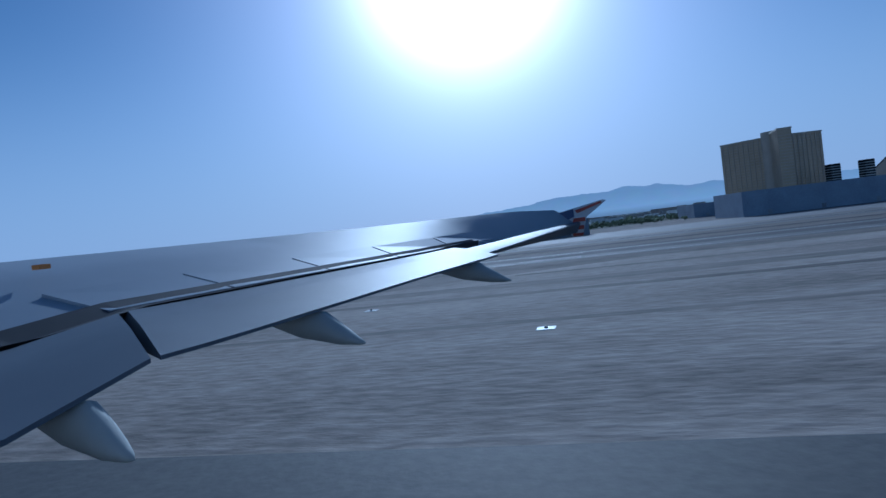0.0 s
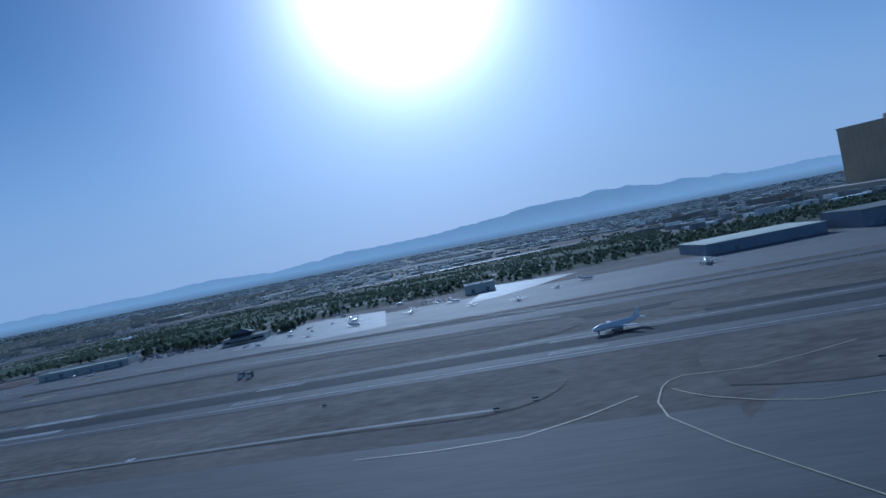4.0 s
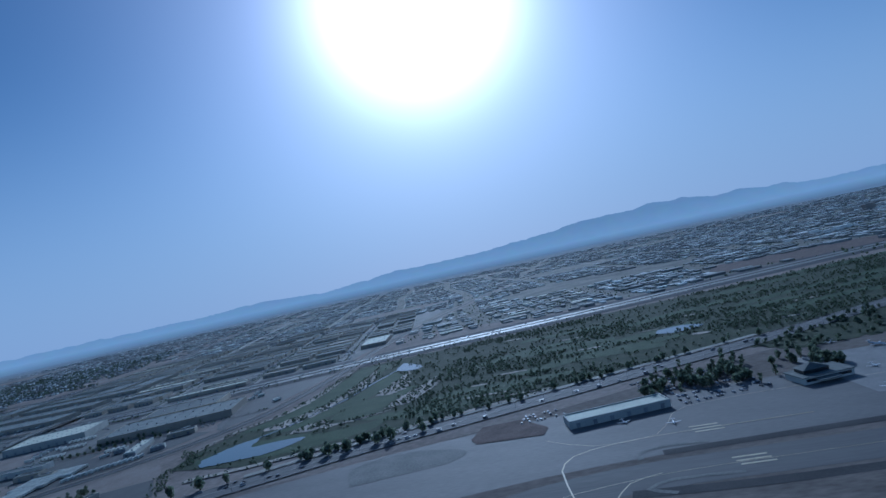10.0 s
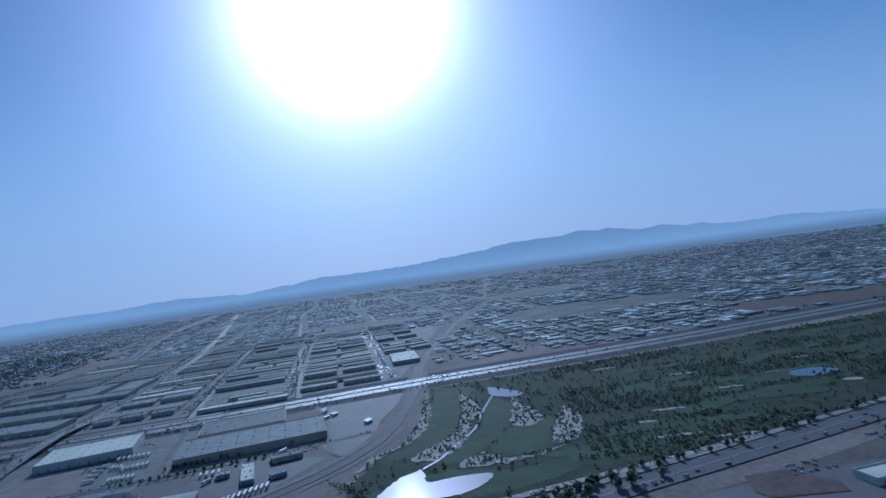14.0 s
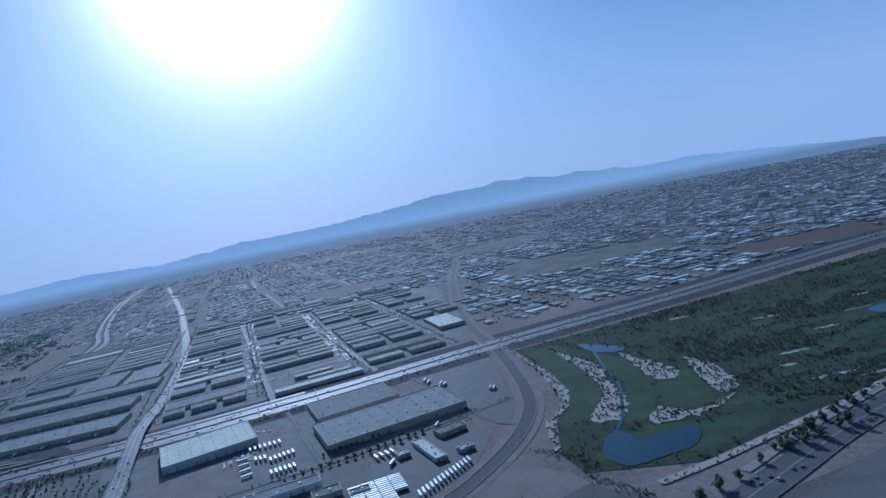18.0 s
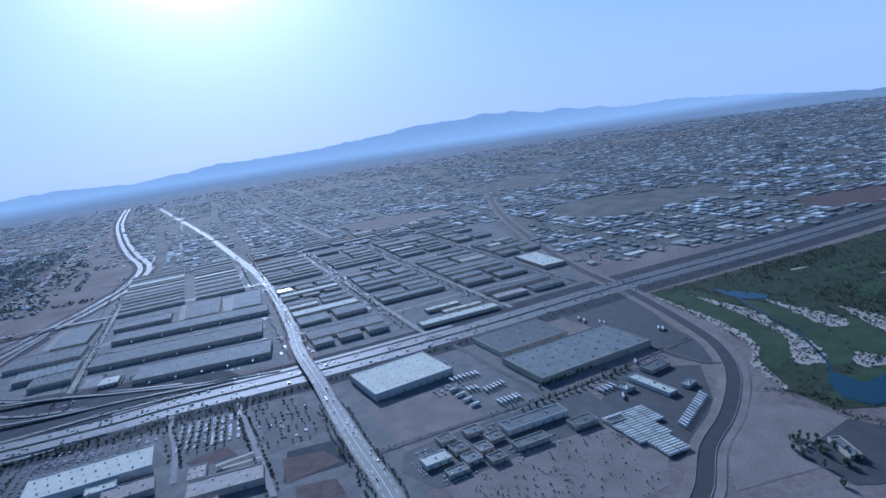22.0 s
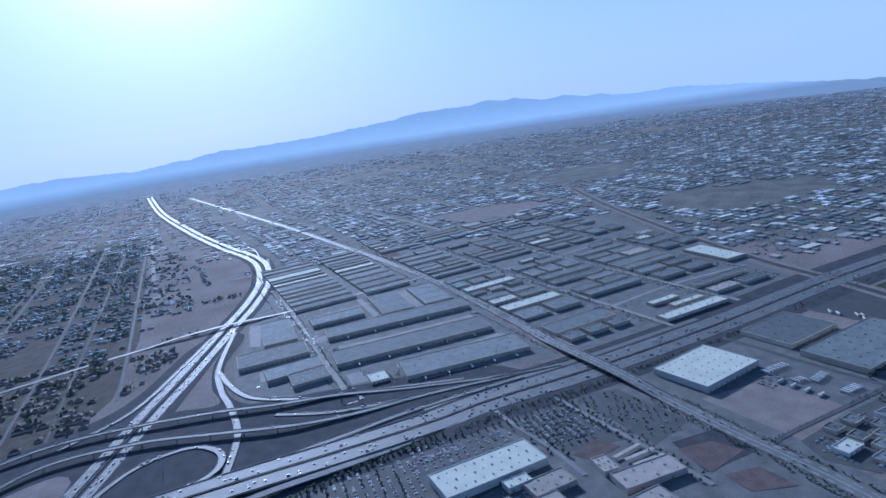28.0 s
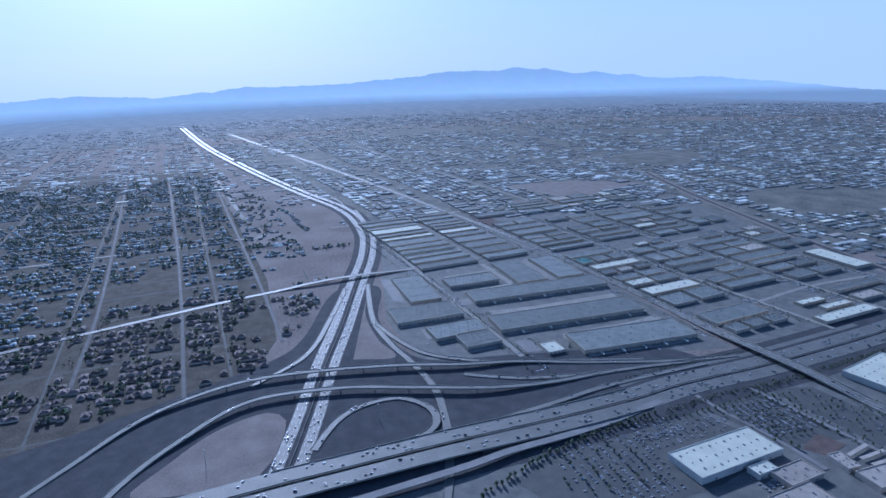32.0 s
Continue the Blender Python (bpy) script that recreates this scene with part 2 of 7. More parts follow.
M = {
    "desert": material("desert soil", (0.192, 0.161, 0.137), (0.342, 0.293, 0.253), 0.95, 60, 3, bump=0.3),
    "infield": material("airfield dirt", (0.182, 0.158, 0.134), (0.434, 0.378, 0.319), 0.95, 10, 0.6, bump=0.4, streak=0.38),
    "island": material("dark airfield island dirt", (0.104, 0.0901, 0.0778), (0.259, 0.226, 0.193), 0.95, 12, 1.4, bump=0.3, streak=0.4),
    "field": material("dull airfield soil", (0.125, 0.108, 0.093), (0.235, 0.204, 0.176), 0.95, 16, 1.4, bump=0.3, streak=0.5),
    "channel": material("dark channel lining", (0.04, 0.04, 0.042), (0.065, 0.064, 0.064), 0.85, 8, 0.6, bump=0.1),
    "graded": material("graded tan lot", (0.235, 0.2, 0.172), (0.35, 0.305, 0.265), 0.95, 14, 1.2, bump=0.2),
    "asphalt": material("asphalt", (0.0565, 0.0565, 0.0567), (0.0942, 0.093, 0.0851), 0.8, 8, 0.5, bump=0.1),
    "taxiway": material("airfield asphalt", (0.084, 0.083, 0.083), (0.139, 0.134, 0.128), 0.85, 9, 0.7, bump=0.1, streak=0.1),
    "concrete": material("pale concrete", (0.254, 0.244, 0.208), (0.381, 0.367, 0.312), 0.85, 10, 0.5, bump=0.1),
    "freeway": material("freeway concrete", (0.138, 0.137, 0.122), (0.213, 0.21, 0.181), 0.64, 12, 0.5, bump=0.05, spec=0.5),
    "artery": material("pale arterial concrete", (0.164, 0.161, 0.14), (0.251, 0.246, 0.216), 0.7, 12, 0.5, bump=0.05, spec=0.4),
    "apron_shine": material("smooth pale apron concrete", (0.19, 0.185, 0.175), (0.27, 0.26, 0.245), 0.7, 5, 0.6, bump=0.05),
    "beltway": material("polished beltway concrete", (0.115, 0.114, 0.1), (0.172, 0.168, 0.146), 0.64, 12, 0.5, bump=0.05, spec=0.5),
    "lot": material("car park asphalt", (0.0754, 0.0766, 0.0726), (0.126, 0.126, 0.113), 0.85, 8, 0.6, bump=0.1),
    "white": material("white road paint", (0.6, 0.6, 0.58), (0.8, 0.8, 0.78), 0.6, 3, 0.3),
    "worn_paint": material("worn white runway paint", (0.22, 0.22, 0.21), (0.5, 0.5, 0.48), 0.8, 2, 0.3),
    "city": material("grey city ground", (0.11, 0.113, 0.0969), (0.268, 0.255, 0.216), 0.9, 34, 4, bump=0.2),
    "yellow": material("worn yellow taxi paint", (0.42, 0.36, 0.22), (0.62, 0.54, 0.35), 0.65, 2, 0.3),
    "grass": material("golf fairway grass", (0.0433, 0.0713, 0.0347), (0.0863, 0.122, 0.0601), 0.9, 14, 1.0, bump=0.3),
    "rough": material("dry golf rough", (0.0366, 0.053, 0.0291), (0.0835, 0.0957, 0.0568), 0.95, 8, 0.8, bump=0.4),
    "sand": material("pale bunker sand", (0.42, 0.37, 0.3), (0.6, 0.54, 0.45), 0.95, 4, 0.6, bump=0.3),
    "brown_lot": material("bare red-brown soil", (0.122, 0.0952, 0.083), (0.207, 0.159, 0.137), 0.95, 6, 0.8, bump=0.3),
    "water": material("pond water", (0.025, 0.055, 0.06), (0.035, 0.075, 0.08), 0.06, 20, 1.5, bump=0.04),
    "gravel": material("dark landscaping gravel", (0.062, 0.063, 0.068), (0.108, 0.107, 0.11), 0.95, 10, 0.8, bump=0.3),
    "dark_strip": material("dark oiled airfield shoulder", (0.048, 0.048, 0.0508), (0.0825, 0.0795, 0.078), 0.9, 12, 0.8, bump=0.2),
    "apron": material("apron pavement", (0.121, 0.115, 0.111), (0.176, 0.168, 0.158), 0.8, 14, 0.8, bump=0.1, streak=0.3),
    "apron_pale": material("pale apron concrete", (0.207, 0.201, 0.189), (0.293, 0.281, 0.262), 0.8, 10, 0.6, bump=0.05),
    "block": material("industrial yard asphalt", (0.114, 0.116, 0.108), (0.221, 0.217, 0.192), 0.88, 9, 0.8, bump=0.15),
    "yard": material("suburban yard soil", (0.0791, 0.0707, 0.0562), (0.158, 0.138, 0.108), 0.95, 12, 1.5, bump=0.3),
    "leaf": material("dark desert foliage", (0.129, 0.164, 0.109), (0.214, 0.248, 0.18), 0.9, 3, 0.4, spread=0.35, island=True),
    "bark": material("brown bark", (0.07, 0.05, 0.035), (0.12, 0.09, 0.065), 0.95, 1, 0.2),
    "roof_tile": material("brown roof tile", (0.127, 0.0976, 0.0832), (0.254, 0.195, 0.161), 0.85, 2, 0.3, spread=0.6),
    "stucco": material("cream stucco wall", (0.4, 0.35, 0.29), (0.52, 0.47, 0.4), 0.9, 2, 0.3, spread=0.25),
    "far_roof": material("distant pale and grey roofs", (0.393, 0.4, 0.375), (0.565, 0.573, 0.532), 0.88, 9, 1.0, spread=0.45, island=True, skew=True),
    "steel": material("galvanised steel", (0.3, 0.3, 0.31), (0.42, 0.42, 0.42), 0.6, 1, 0.2, metal=0.3),
    "dock": material("grey roller dock door", (0.22, 0.225, 0.23), (0.32, 0.325, 0.33), 0.8, 1, 0.2, spread=0.3),
    "door_dark": material("dark dock door", (0.06, 0.065, 0.07), (0.11, 0.115, 0.12), 0.6, 1, 0.2, spread=0.4),
    "glass": material("tinted glass", (0.015, 0.02, 0.025), (0.03, 0.035, 0.04), 0.08, 3, 0.4, spec=0.8),
    "gold_glass": material("gold reflective hotel glass", (0.42, 0.33, 0.21), (0.54, 0.43, 0.28), 0.4, 12, 1.0, metal=0.15),
    "gold_trim": material("cream hotel spandrel", (0.46, 0.39, 0.29), (0.56, 0.48, 0.37), 0.6, 6, 0.6),
    "black_glass": material("black pyramid glass", (0.02, 0.022, 0.025), (0.045, 0.047, 0.05), 0.9, 10, 1.0, spec=0.1),
    "car_paint": material("car paint", (0.3, 0.3, 0.31), (0.4, 0.4, 0.41), 0.42, 2, 0.4, metal=0.3, spread=0.9),
    "car_stuff": material("parked car paint", (0.24, 0.24, 0.25), (0.36, 0.36, 0.37), 0.55, 2, 0.4, spread=0.9, island=True),
    "car_pale": material("pale car and van paint", (0.42, 0.42, 0.42), (0.58, 0.58, 0.57), 0.45, 2, 0.4, spread=0.8, island=True),
    "rubber": material("black rubber", (0.015, 0.015, 0.015), (0.025, 0.025, 0.025), 0.8, 1, 0.2),
    "plane_white": material("white aircraft paint", (0.66, 0.66, 0.66), (0.78, 0.78, 0.78), 0.3, 3, 0.4, spread=0.12),
    "trailer": material("white trailer roof", (0.567, 0.567, 0.502), (0.742, 0.742, 0.651), 0.5, 3, 0.4, spread=0.18),
    "red": material("red painted metal", (0.28, 0.05, 0.035), (0.4, 0.08, 0.05), 0.5, 2, 0.3),
    "orange": material("orange sign face", (0.55, 0.2, 0.03), (0.7, 0.3, 0.06), 0.5, 2, 0.3),
    "green_roof": material("green metal roof", (0.05, 0.16, 0.13), (0.09, 0.22, 0.18), 0.5, 4, 0.4),
    "roof_tan": material("tan foam roof", (0.38, 0.33, 0.27), (0.5, 0.45, 0.38), 0.85, 4, 0.4, spread=0.15),
    "roof_grey": material("grey gravel roof", (0.132, 0.145, 0.136), (0.221, 0.238, 0.219), 0.85, 6, 0.4, spread=0.3),
    "roof_white": material("white membrane roof", (0.615, 0.615, 0.483), (0.785, 0.785, 0.621), 0.85, 8, 0.6),
    "wall_tan": material("tan tilt-up wall", (0.433, 0.386, 0.298), (0.567, 0.51, 0.4), 0.85, 5, 0.5, spread=0.2),
    "wall_dark": material("blue-grey metal cladding", (0.22, 0.245, 0.29), (0.3, 0.33, 0.38), 0.7, 5, 0.5, spread=0.2),
    "wall_grey": material("pale grey wall", (0.474, 0.474, 0.428), (0.618, 0.618, 0.549), 0.8, 5, 0.5, spread=0.15),
}


# sunlight passes through the leaves
leaf_nodes, leaf_links = M["leaf"].node_tree.nodes, M["leaf"].node_tree.links
glow = leaf_nodes.new("ShaderNodeBsdfTranslucent")
blend = leaf_nodes.new("ShaderNodeMixShader")
blend.inputs["Fac"].default_value = 0.6
leaf_links.new(leaf_nodes["Principled BSDF"].inputs["Base Color"].links[0].from_socket, glow.inputs["Color"])
leaf_links.new(leaf_nodes["Principled BSDF"].outputs[0], blend.inputs[1])
leaf_links.new(glow.outputs[0], blend.inputs[2])
leaf_links.new(blend.outputs[0], leaf_nodes["Material Output"].inputs["Surface"])


# ---- mesh tools ----
def part(name, bm, mat, parent=None, label="", smooth=False):
    me = bpy.data.meshes.new(name)
    if smooth:
        for f in bm.faces:
            f.smooth = True
    bm.to_mesh(me)
    bm.free()
    me.materials.append(M[mat] if isinstance(mat, str) else mat)
    ob = new(name, me)
    if parent:
        ob.parent = parent
    if label:
        ob["label"] = label
    return ob


def thing(name, m, label, category, group="", kind=""):
    ob = new(name)
    ob.matrix_world = m
    return tagged(ob, label, category, group, kind)


def box(bm, x, y, z, sx, sy, sz, turn=0.0):
    """A box with its base at z, centred on x, y."""
    c, s = math.cos(turn), math.sin(turn)
    vs = [bm.verts.new((x + c * u * sx / 2 - s * v * sy / 2, y + s * u * sx / 2 + c * v * sy / 2, z + w * sz))
          for w in (0, 1) for u, v in ((-1, -1), (1, -1), (1, 1), (-1, 1))]
    for f in ((3, 2, 1, 0), (4, 5, 6, 7), (0, 1, 5, 4), (1, 2, 6, 5), (2, 3, 7, 6), (3, 0, 4, 7)):
        bm.faces.new([vs[i] for i in f])


def smooth_line(pts, step=8.0):
    """A Catmull-Rom curve through points of two or three numbers."""
    P = [Vector((*p, 0)) if len(p) == 2 else Vector(p) for p in pts]
    P = [2 * P[0] - P[1]] + P + [2 * P[-1] - P[-2]]
    out = []
    for a, b, c, d in zip(P, P[1:], P[2:], P[3:]):
        n = max(2, int((c - b).length / step))
        L = (c - b).length
        u, v = (c - a) * (L / max(1e-6, L + (b - a).length)), (d - b) * (L / max(1e-6, L + (d - c).length))
        for i in range(n):
            t = i / n
            out.append(b * (2 * t ** 3 - 3 * t * t + 1) + u * (t ** 3 - 2 * t * t + t) + c * (3 * t * t - 2 * t ** 3) + v * (t ** 3 - t * t))
    return out + [P[-2]]


def ribbon(bm, pts, width, z=0.0, off=0.0, thick=0.0, dash=0, step=8.0):
    """A strip along the curve; thick gives it sides, dash leaves gaps."""
    line = smooth_line(pts, step)
    rows = []
    for i, p in enumerate(line):
        d = line[min(i + 1, len(line) - 1)] - line[max(i - 1, 0)]
        nrm = Vector((-d.y, d.x, 0)).normalized()
        q = p + nrm * off + Vector((0, 0, z))
        rows.append([q - nrm * width / 2, q + nrm * width / 2])
    top = [[bm.verts.new(v) for v in r] for r in rows]
    low = [[bm.verts.new(v - Vector((0, 0, thick))) for v in r] for r in rows] if thick else None
    for i in range(len(rows) - 1):
        if dash and i % (2 * dash) >= dash:
            continue
        bm.faces.new((top[i][1], top[i][0], top[i + 1][0], top[i + 1][1]))
        if thick:
            bm.faces.new((top[i][0], low[i][0], low[i + 1][0], top[i + 1][0]))
            bm.faces.new((top[i + 1][1], low[i + 1][1], low[i][1], top[i][1]))
            bm.faces.new((low[i][0], low[i][1], low[i + 1][1], low[i + 1][0]))


def patch(bm, pts, z, curved=True, ragged=0.0):
    """A flat sheet with the outline pts; ragged makes its edge uneven."""
    ring = smooth_line(pts + pts[:1], 1.6 if ragged else 6)[:-1] if curved else [Vector((*p, 0)) for p in pts]
    if ragged:
        ring = [p + ragged * Vector((noise.noise(p * 0.35), noise.noise(p * 0.35 + Vector((9, 4, 2))), 0)) + 0.6 * ragged * Vector((noise.noise(p * 1.1), noise.noise(p * 1.1 + Vector((3, 7, 1))), 0)) for p in ring]
    vs = [bm.verts.new((p.x, p.y, z)) for p in ring]
    f = bm.faces.new(vs)
    if f.normal.z < 0:
        f.normal_flip()
    f.normal_update()
    if f.normal.z < 0:
        f.normal_flip()
    bmesh.ops.triangulate(bm, faces=[f])


def setting(name, bm, mat, label, category):
    return tagged(part(name, bm, mat), label, category, kind="structure")


# ---- ground ----
def far_level(deg):
    """The valley falls away towards the south-west, beyond the city."""
    return float(np.interp(deg % 360, (0, 108, 130, 200, 240, 360), (0, 0, -110, -110, 0, 0)))


bm = bmesh.new()
for k, r in enumerate((0, 300, 700, 1300, 2100, 3000, 3600, 4450)):
    ring = []
    for i in range(144 if r else 1):
        q = i * math.tau / 144
        drop_z = far_level(90 - math.degrees(q)) * max(0, r - 3000) / 1450
        ring.append(bm.verts.new((20 + r * math.cos(q), 535 + r * math.sin(q), drop_z)))
    if k == 1:
        for i in range(144):
            bm.faces.new((prev[0], ring[i], ring[(i + 1) % 144]))
    elif k > 1:
        for i in range(144):
            bm.faces.new((prev[i], ring[i], ring[(i + 1) % 144], prev[(i + 1) % 144]))
    prev = ring
setting("ground", bm, "desert", "flat brown desert valley floor reaching the mountains", "ground")

bm = bmesh.new()
patch(bm, [(640, -200), (585, 230), (560, 380), (650, 520), (905, 560), (990, 700), (905, 880), (870, 1010), (1000, 1040), (1180, 1110), (1450, 1215), (1950, 1390), (2250, 900), (2250, 200), (1900, -500), (1200, -800), (800, -700)], 0.02, curved=False)
setting("ground_city", bm, "city", "grey ground between the roofs of the city", "ground")

# ---- roads ----
rng = random.Random(7)
I15 = [(640, -300), (600, 60), (555, 230), (522, 345), (482, 510), (440, 650), (412, 765), (398, 845), (388, 880), (374, 940), (361, 1010), (348, 1076), (341, 1110), (320, 1210), (280, 1400), (190, 1900)]
I15_DECK = [(x, y, float(np.interp(y, (880, 985, 1130, 1235), (0, 2.5, 2.5, 0)))) for x, y in I15]
bm = bmesh.new()
ribbon(bm, I15, 60, 0.15)
setting("ground_freeway_verge", bm, "gravel", "dark gravel verge along the freeway", "verge")
DARK = [(405, 790), (455, 830), (470, 950), (480, 1012), (560, 1036), (650, 1030), (650, 1070), (520, 1108), (478, 1155), (425, 1235), (380, 1300), (250, 1330), (240, 1120), (345, 1070), (352, 1000), (380, 880)]
bm = bmesh.new()
patch(bm, DARK, 0.158)
setting("ground_interchange", bm, "gravel", "dark gravel between the interchange ramps", "gravel")
bm = bmesh.new()
patch(bm, [(372, 1112), (412, 1108), (424, 1120), (408, 1150), (378, 1172), (352, 1185), (352, 1125)], 0.182)
setting("ground_triangle", bm, "graded", "tan graded triangle between two ramps", "bare ground")
bm = bmesh.new()
patch(bm, [(489, 1062), (560, 1052), (620, 1043), (575, 1047), (520, 1040), (486, 1030)], 0.19)
setting("ground_wedge", bm, "graded", "tan wedge of soil between beltway and ramp", "bare ground")
bm = bmesh.new()
for o in (-7.6, 7.6):
    ribbon(bm, I15_DECK, 11.6, 0.30, o, thick=0.6)
ribbon(bm, I15[5:9], 5, 0.29, -19)
setting("road_freeway", bm, "freeway", "wide concrete freeway with two carriageways", "road")
bm = bmesh.new()
ribbon(bm, I15_DECK, 0.3, 0.75, 0, thick=0.44)
setting("trim_freeway_barrier", bm, "concrete", "concrete median barrier of the freeway", "barrier")
bm = bmesh.new()
for o in (-12.8, -2.3, 2.3, 12.8):
    ribbon(bm, I15_DECK, 0.18, 0.33, o)
for o in (-10.8, -8.9, -7.0, -5.1, 5.1, 7.0, 8.9, 10.8):
    ribbon(bm, I15_DECK, 0.1, 0.33, o, dash=1, step=4)
setting("trim_freeway_lines", bm, "worn_paint", "white lane lines on the freeway", "lane lines")
bm = bmesh.new()
for o in (-13.55, 13.55):
    ribbon(bm, I15_DECK[8:13], 0.3, 0.8, o, thick=1.1)
setting("trim_freeway_parapet", bm, "concrete", "concrete parapets of the freeway bridge", "parapet")
bm = bmesh.new()
for a, b in ((880, 1003), (1118, 1235)):
    ribbon(bm, [p for p in smooth_line(I15_DECK, 6) if a <= p.y <= b], 26.5, -0.32, thick=2.2)
setting("ground_freeway_embankment", bm, "gravel", "dark gravel embankments under the freeway", "embankment")
bm = bmesh.new()
ribbon(bm, [(382, 868, 0), (367, 905, 0.4), (356, 940, 1.4), (346, 981, 2.2), (338, 1004, 2.5), (326, 1050, 2.4), (312, 1110, 1.0), (296, 1170, 0)], 5.2, 0.33, thick=0.7)
setting("road_collector", bm, "apron_pale", "pale collector ramp beside the freeway bridge", "road")
for y in (1022, 1060, 1098):
    c = min(smooth_line(I15_DECK, 4), key=lambda p: abs(p.y - y))
    for o in (-11, -4, 4, 11):
        t = thing("bridge_pier", pose(c.x + o, c.y, 0), "round concrete pier under the freeway bridge", "pier", "piers of the freeway bridge")
        bm = bmesh.new()
        bmesh.ops.create_cone(bm, cap_ends=True, segments=12, radius1=0.45, radius2=0.45, depth=2.2, matrix=Matrix.Translation((0, 0, 1.1)))
        part("column", bm, "concrete", t)
BLVD = [(420, 20), (372, 110), (330, 195), (300, 250), (271, 315), (246, 370), (226, 415), (204, 455), (190, 482), (184, 500), (175, 525), (160, 600), (150, 700), (146, 900), (140, 1300)]
bm = bmesh.new()
ribbon(bm, BLVD, 14, 0.30)
setting("road_boulevard", bm, "taxiway", "six-lane asphalt boulevard beside the airfield", "road")
bm = bmesh.new()
for o, w in ((0, 0.8), (-6.6, 0.3), (6.6, 0.3)):
    ribbon(bm, BLVD, w, 0.37, o, thick=0.06)
setting("trim_boulevard_kerbs", bm, "apron_pale", "pale concrete kerbs and median of the boulevard", "kerb")
bm = bmesh.new()
ribbon(bm, BLVD[3:8], 4, 0.29, -11)
setting("pavement_boulevard", bm, "concrete", "pale concrete walk beside the boulevard", "pavement")
OVER = [(146, 692, 0.1), (176, 700, 0.1), (250, 715, 0.1), (297, 728, 0.1), (351, 742, 0.4), (390, 752, 2.6), (438, 765, 2.8), (475, 773, 1.0), (535, 783, 0.1), (694, 819, 0.1), (840, 863, 0.1), (1005, 919, 0.1), (1320, 1028, 0.1), (2300, 1395, 0.1)]
bm = bmesh.new()
ribbon(bm, OVER, 9.5, 0.27, thick=0.5)
setting("road_overpass", bm, "artery", "arterial road rising on a bridge over the freeway", "road")
bm = bmesh.new()
for o in (-4.75, 4.75):
    ribbon(bm, OVER[4:8], 0.3, 0.75, o, thick=0.5)
setting("trim_overpass_parapet", bm, "concrete", "concrete parapets of the bridge", "parapet")
bm = bmesh.new()
for o, d in ((0, 0), (-3, 1), (3, 1)):
    ribbon(bm, OVER, 0.2, 0.29, o, dash=d, step=4)
setting("trim_overpass_lines", bm, "white", "painted lane lines of the arterial road", "lane lines")
F215 = [(290, 1120), (340, 1108), (413, 1094), (483, 1083), (560, 1068), (655, 1052), (767, 1033), (872, 1028), (1010, 1050), (1184, 1124), (1440, 1226), (1936, 1403), (2600, 1600)]
bm = bmesh.new()
ribbon(bm, F215, 34, 0.172)
setting("ground_beltway_verge", bm, "gravel", "dark gravel verge of the beltway", "verge")
bm = bmesh.new()
for o in (-6.5, 6.5):
    ribbon(bm, F215, 7.4, 0.312, o)
setting("road_beltway", bm, "beltway", "pale concrete beltway curving west", "road")
bm = bmesh.new()
ribbon(bm, F215, 0.3, 0.78, 0, thick=0.45)
setting("trim_beltway_barrier", bm, "concrete", "concrete median barrier of the beltway", "barrier")
bm = bmesh.new()
for o in (-9, -6, -4, 4, 6, 9):
    ribbon(bm, F215, 0.16, 0.345, o, dash=1, step=4)
setting("trim_beltway_lines", bm, "white", "white lane lines on the beltway", "lane lines")
RAMPS = [[(330, 1262, 0.2), (382, 1231, 0.3), (434, 1196, 1.5), (462, 1151, 3), (470, 1105, 3.2), (466, 1031, 3.2), (458, 982, 2.5), (456, 941, 1.2), (446.5, 900, 0.4), (438, 861, 0.3), (432, 826, 0.28), (430, 790, 0.26)],
         [(300, 1215, 0.2), (364, 1193, 0.3), (397, 1172, 1.5), (436, 1133, 3), (441, 1073, 3.2), (431.5, 1027, 3.2), (421, 982, 3), (419, 957, 2), (421, 925, 1), (426, 894, 0.4), (428.5, 863, 0.34), (429, 821, 0.3), (430, 781, 0.28)],
         [(462, 1135, 0.25), (504, 1098, 0.25), (581, 1077, 0.2), (653, 1062, 0.2)],
         [(660, 1040, 0.2), (559, 1041, 0.25), (509, 1031, 0.25), (476, 1020, 0.25), (429, 1009, 0.25), (379, 1010, 0.25), (340, 1016, 0.25), (312, 1023, 0.25)],
         [(560, 1042, 0.22), (515, 1024, 0.25), (484, 1004, 0.25), (462, 960, 0.25), (450, 900, 0.25), (440, 850, 0.25)],
         [(374, 1090, 0.25), (393, 1082, 0.25), (410, 1071, 0.25), (421, 1054, 0.25), (423, 1034, 0.3), (407, 1017, 0.6), (388, 1015, 1.0), (375, 1024, 1.6), (366, 1040, 2.2)],
         [(447, 985, 0.2), (444, 979, 0.2), (437, 962, 0.2), (431, 943, 0.22), (428, 916, 0.24), (427, 892, 0.3)],
         [(372, 992, 1.9), (386, 961, 1.4), (393, 939, 0.9), (405, 905, 0.35), (411, 880, 0.26), (416, 855, 0.24), (423.5, 811, 0.22)]]
for line in RAMPS:
    bm = bmesh.new()
    ribbon(bm, line, 4.8, 0.15 + 0.011 * RAMPS.index(line), thick=0.5, step=5)
    ramp = setting("road_ramp", bm, "artery" if line in RAMPS[:2] + RAMPS[6:] else "beltway", "curved concrete interchange ramp", "road")
    bm = bmesh.new()
    for o in (-2.3, 2.3):
        ribbon(bm, line, 0.18, 0.5, o, thick=0.34, step=5)
    part("parapet", bm, "concrete", ramp)
